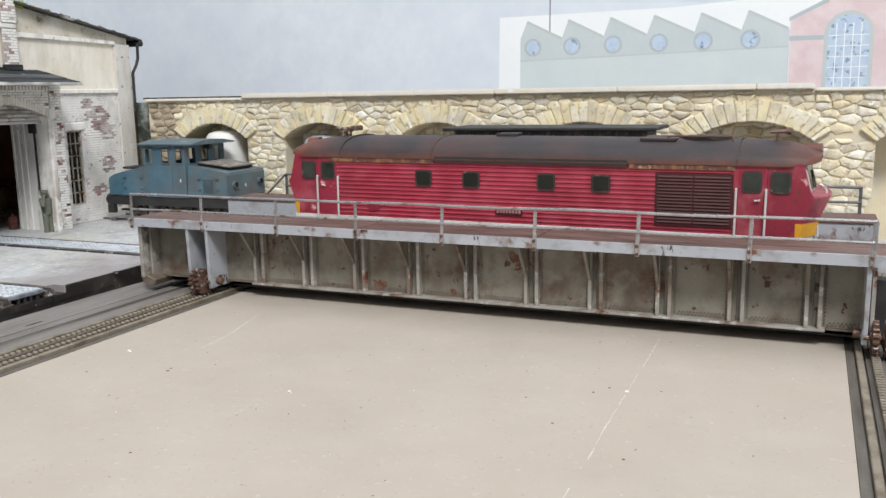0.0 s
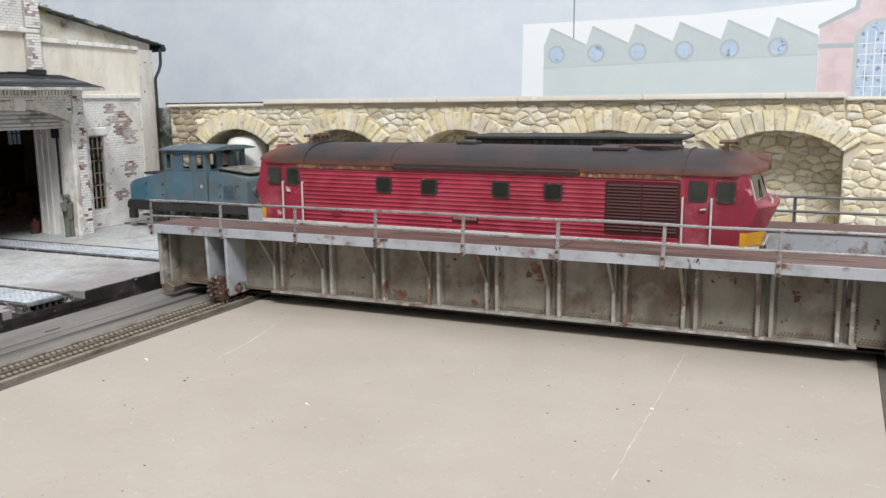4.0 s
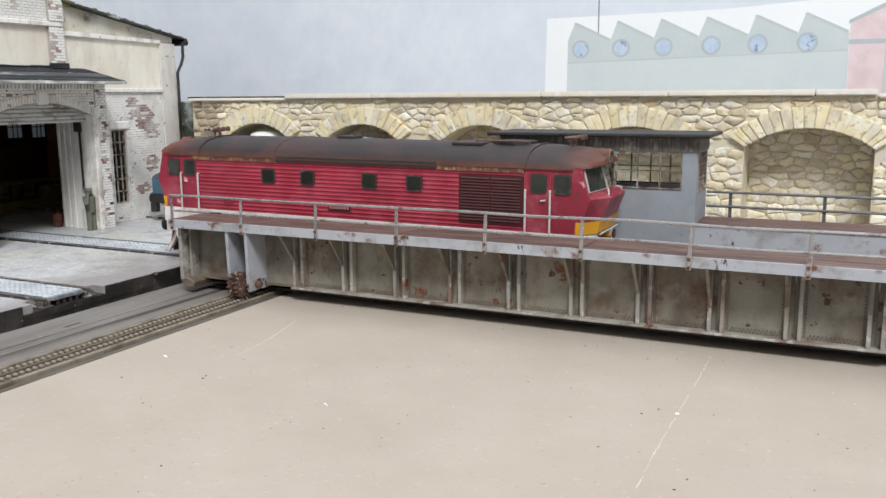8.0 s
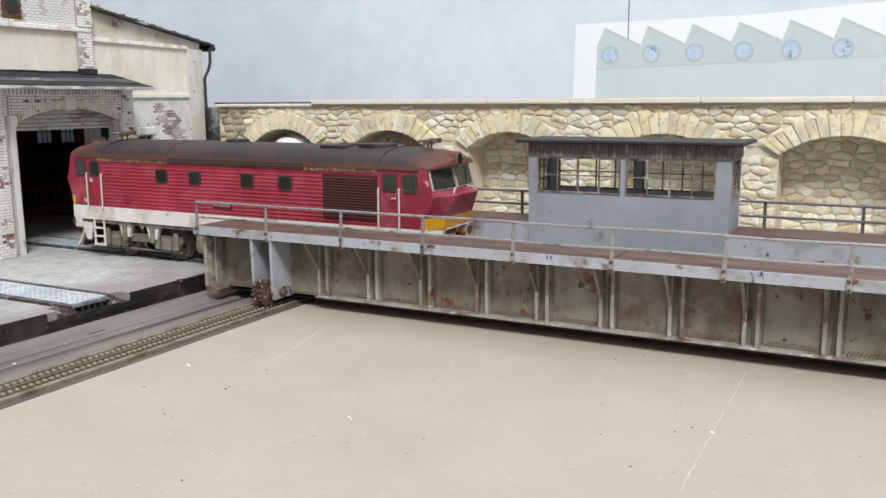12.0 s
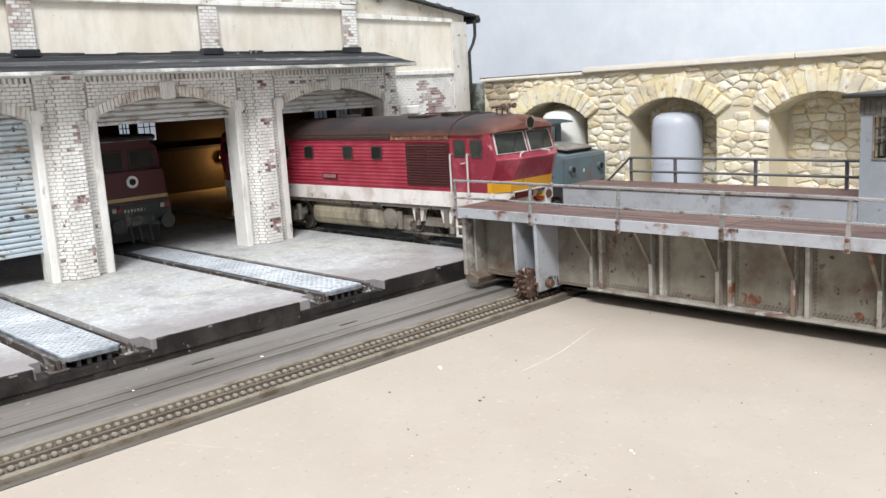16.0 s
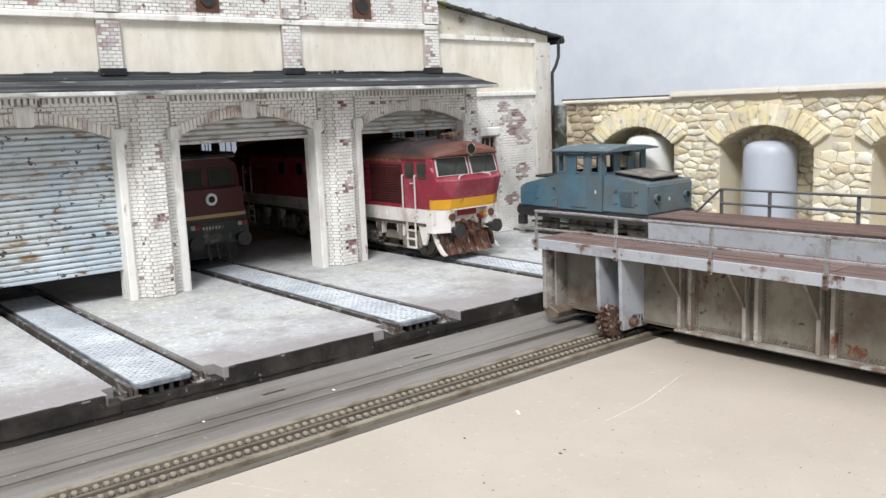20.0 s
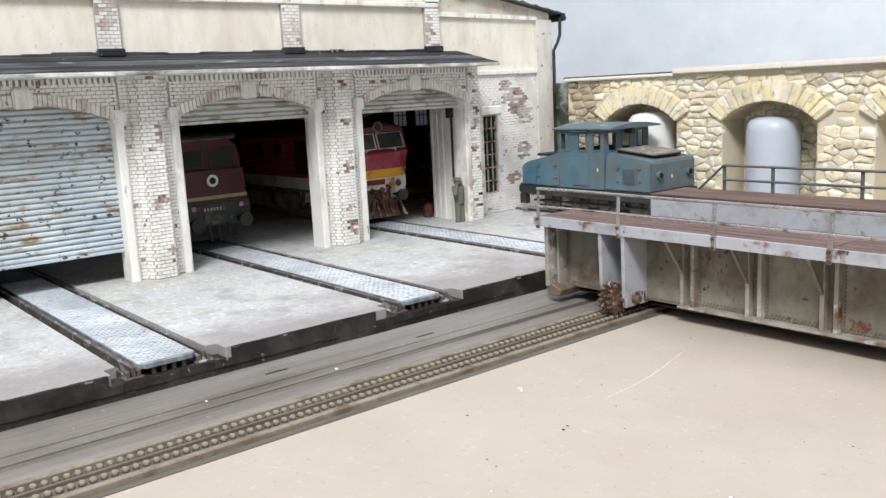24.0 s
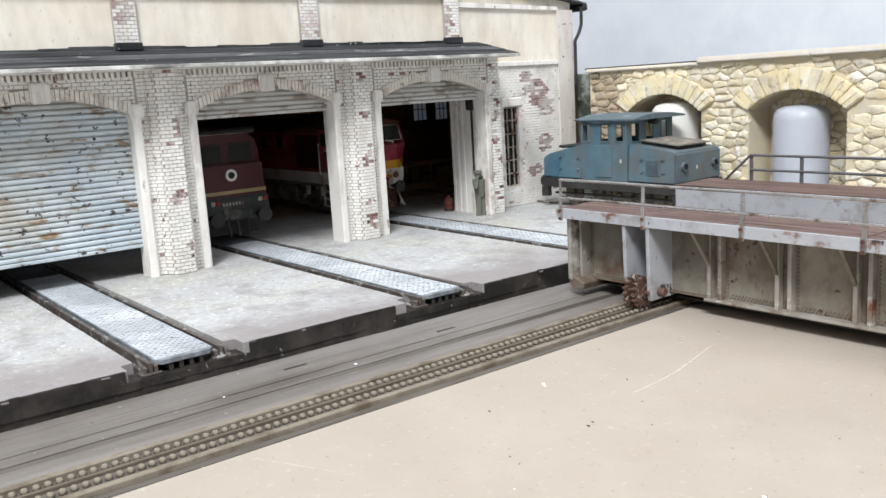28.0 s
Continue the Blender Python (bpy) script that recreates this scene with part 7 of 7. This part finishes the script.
def lamp_post():
    t = thing("wall_lamp", (-10.9, 7.1, 0), "dark wall lamp on a thin pole inside the gate", "lamp")
    bm = bmesh.new()
    rod(bm, (-11.1, 7.08, 2.0), (-11.1, 7.08, 5.0), 0.05, 8)
    part("pole", bm, M_black, t)
    part("lamp_box", block(-11.35, -10.85, 6.95, 7.14, 4.75, 5.25, 0.03), M_black, t)


def fire_bucket():
    x, y = -13.0, 6.98
    t = thing("red_canister", (x, y, 0), "small rusty red canister on the shed floor", "canister")
    bm = bmesh.new()
    loft(bm, [[(x + r * math.cos(k * math.pi / 8), y + r * math.sin(k * math.pi / 8), z) for k in range(16)] for r, z in ((0.22, 0.0), (0.23, 0.05), (0.23, 0.55), (0.18, 0.63), (0.08, 0.66))])
    part("body", bm, M_guard, t, "", True)
    for z in (0.18, 0.42):
        bm = bmesh.new()
        rod(bm, (x, y, z), (x, y, z + 0.03), 0.242, 16)
        part("hoop", bm, M_redcan, t)
    bm = bmesh.new()
    rod(bm, (x, y, 0.65), (x, y, 0.74), 0.07, 10)
    part("spout", bm, M_redcan, t)


def bench():
    """A low staging behind the tracks: a plinth, dark open frames on it and a board on top."""
    t = thing("work_bench", (-21.8, 11, 0), "long ochre work bench with dark open frames in the shed", "bench")
    part("plinth", block(-23.0, -21.3, 6.7, 19.0, 0.0, 0.42, 0.03), M_bench, t)
    part("bench_top", block(-23.0, -21.5, 6.7, 19.0, 1.36, 1.5, 0.02), M_bench, t)
    for k in range(8):
        y = 6.75 + 1.7 * k
        for a in (0.0, 0.9):
            part("post", block(-21.75, -21.6, y + a, y + a + 0.09, 0.421, 1.359), M_black, t)
        part("frame_rail", block(-21.74, -21.62, y + 0.091, y + 0.899, 0.82, 0.9), M_black, t)
        part("back_board", block(-22.9, -22.8, y, y + 1.6, 0.421, 1.359), M_bench, t)
    c = thing("wooden_crate", (-20.6, 13.4, 0), "pale ochre wooden crate on the shed floor", "crate")
    for k in range(4):
        part("board", block(-21.2, -20.2, 12.7, 14.1, 0.02 + 0.3 * k, 0.3 + 0.3 * k, 0.015), M_bench, c)
    for y in (12.64, 14.0):
        part("batten", block(-20.199, -20.12, y, y + 0.16, 0.0, 1.24), M_bench, c)


def inner_lamp():
    x, y, z = -33.7, 12.15, 2.15
    t = thing("shed_lamp", (x, y, z), "small glowing orange lamp on the back wall of the shed", "lamp")
    part("bracket", block(x - 0.28, x, y - 0.08, y + 0.08, z - 0.3, z + 0.3, 0.02), M_black, t)
    bm = bmesh.new()
    bmesh.ops.create_icosphere(bm, subdivisions=2, radius=0.2, matrix=Matrix.Translation((x + 0.22, y, z)))
    part("bulb", bm, M_bulb, t, "glowing orange bulb", True)
    data = bpy.data.lights.new("shed_lamp_light", "POINT")
    data.energy, data.color, data.shadow_soft_size = 0.011, (1.0, 0.58, 0.22), 0.0006
    new("shed_lamp_light", data).location = ((x + 0.6) * CM, y * CM, z * CM)


M_bulb = bpy.data.materials.new("bulb_glow")
M_bulb.use_nodes = True
M_bulb.node_tree.nodes["Principled BSDF"].inputs["Emission Color"].default_value = (1.0, 0.45, 0.05, 1)
M_bulb.node_tree.nodes["Principled BSDF"].inputs["Emission Strength"].default_value = 1.5
inner_lamp()
engine_shed()
shunter()
stabled_loco()
figure()
lamp_post()
fire_bucket()
bench()
loco, loco_wheels = red_loco()
stone_wall()


# ---- motion ----
LOCO_WAY = ((0.0, 15.2), (0.5, 15.14), (1.0, 14.99), (1.5, 14.78), (2.0, 14.5), (2.5, 14.2), (3.0, 13.87), (3.5, 13.45), (5.5, 10.92), (6.0, 10.12), (6.5, 9.34),
            (7.0, 8.66), (8.0, 7.3), (9.0, 5.74), (10.0, 4.23), (11.0, 2.74), (11.5, 1.88), (13.5, -2.31), (14.0, -3.34), (15.0, -5.5), (16.0, -7.7), (17.0, -9.8),
            (17.5, -10.98), (18.0, -11.97), (18.5, -12.83), (19.0, -13.6), (19.5, -14.37), (20.0, -15.02), (20.5, -15.79), (21.0, -16.75), (21.5, -17.55), (23.5, -20.75),
            (24.0, -21.5), (24.5, -22.1), (25.0, -22.5), (25.5, -22.8), (26.0, -22.97), (27.0, -23.12), (28.0, -23.3))


# DIPS and TURNS: small nose dips and turns of the locomotive,
# set so that it fits the camera's view
DIPS = ((0.0, 0.40), (3.5, 0.42), (8.0, 0.50), (11.0, 0.46), (13.5, 0.26), (14.0, 0.20), (15.0, 0.04), (16.0, 0.0), (28.0, 0.0))
TURNS = ((0.0, 0.3), (3.5, 0.5), (8.0, 0.8), (11.0, 1.15), (13.5, 2.2), (14.0, 2.3), (15.0, 2.1), (16.0, 1.7), (17.0, 1.2), (18.0, 0.7), (19.5, 0.2), (21.0, 0.0), (28.0, 0.0))


def turn_at(t, table=TURNS):
    for (t0, a), (t1, b) in zip(table, table[1:]):
        if t <= t1:
            return a + (b - a) * (t - t0) / (t1 - t0)
    return 0.0


def motions():
    rows = []
    for t, x in LOCO_WAY:
        dip = turn_at(t, DIPS)
        rows.append((t, pose((x - 0.1 * turn_at(t) * (0 if t > 17 else 1)) * CM, 4.2 * CM, (0.12 - 8.6 * math.sin(math.radians(dip))) * CM, 0, dip, turn_at(t))))
    walk(loco, rows)
    r = 0.66
    rows = []
    for (t0, x0), (t1, x1) in zip(LOCO_WAY, LOCO_WAY[1:]):
        n = max(1, math.ceil(abs(x1 - x0) / r / math.radians(70)))
        rows += [(t0 + (t1 - t0) * k / n, x0 + (x1 - x0) * k / n) for k in range(n)]
    rows.append(LOCO_WAY[-1])
    for w in loco_wheels:
        at = w.location.copy()
        walk(w, [(t, pose(at.x, at.y, at.z, 0, math.degrees((x - 15.2) / r), 0)) for t, x in rows])


motions()
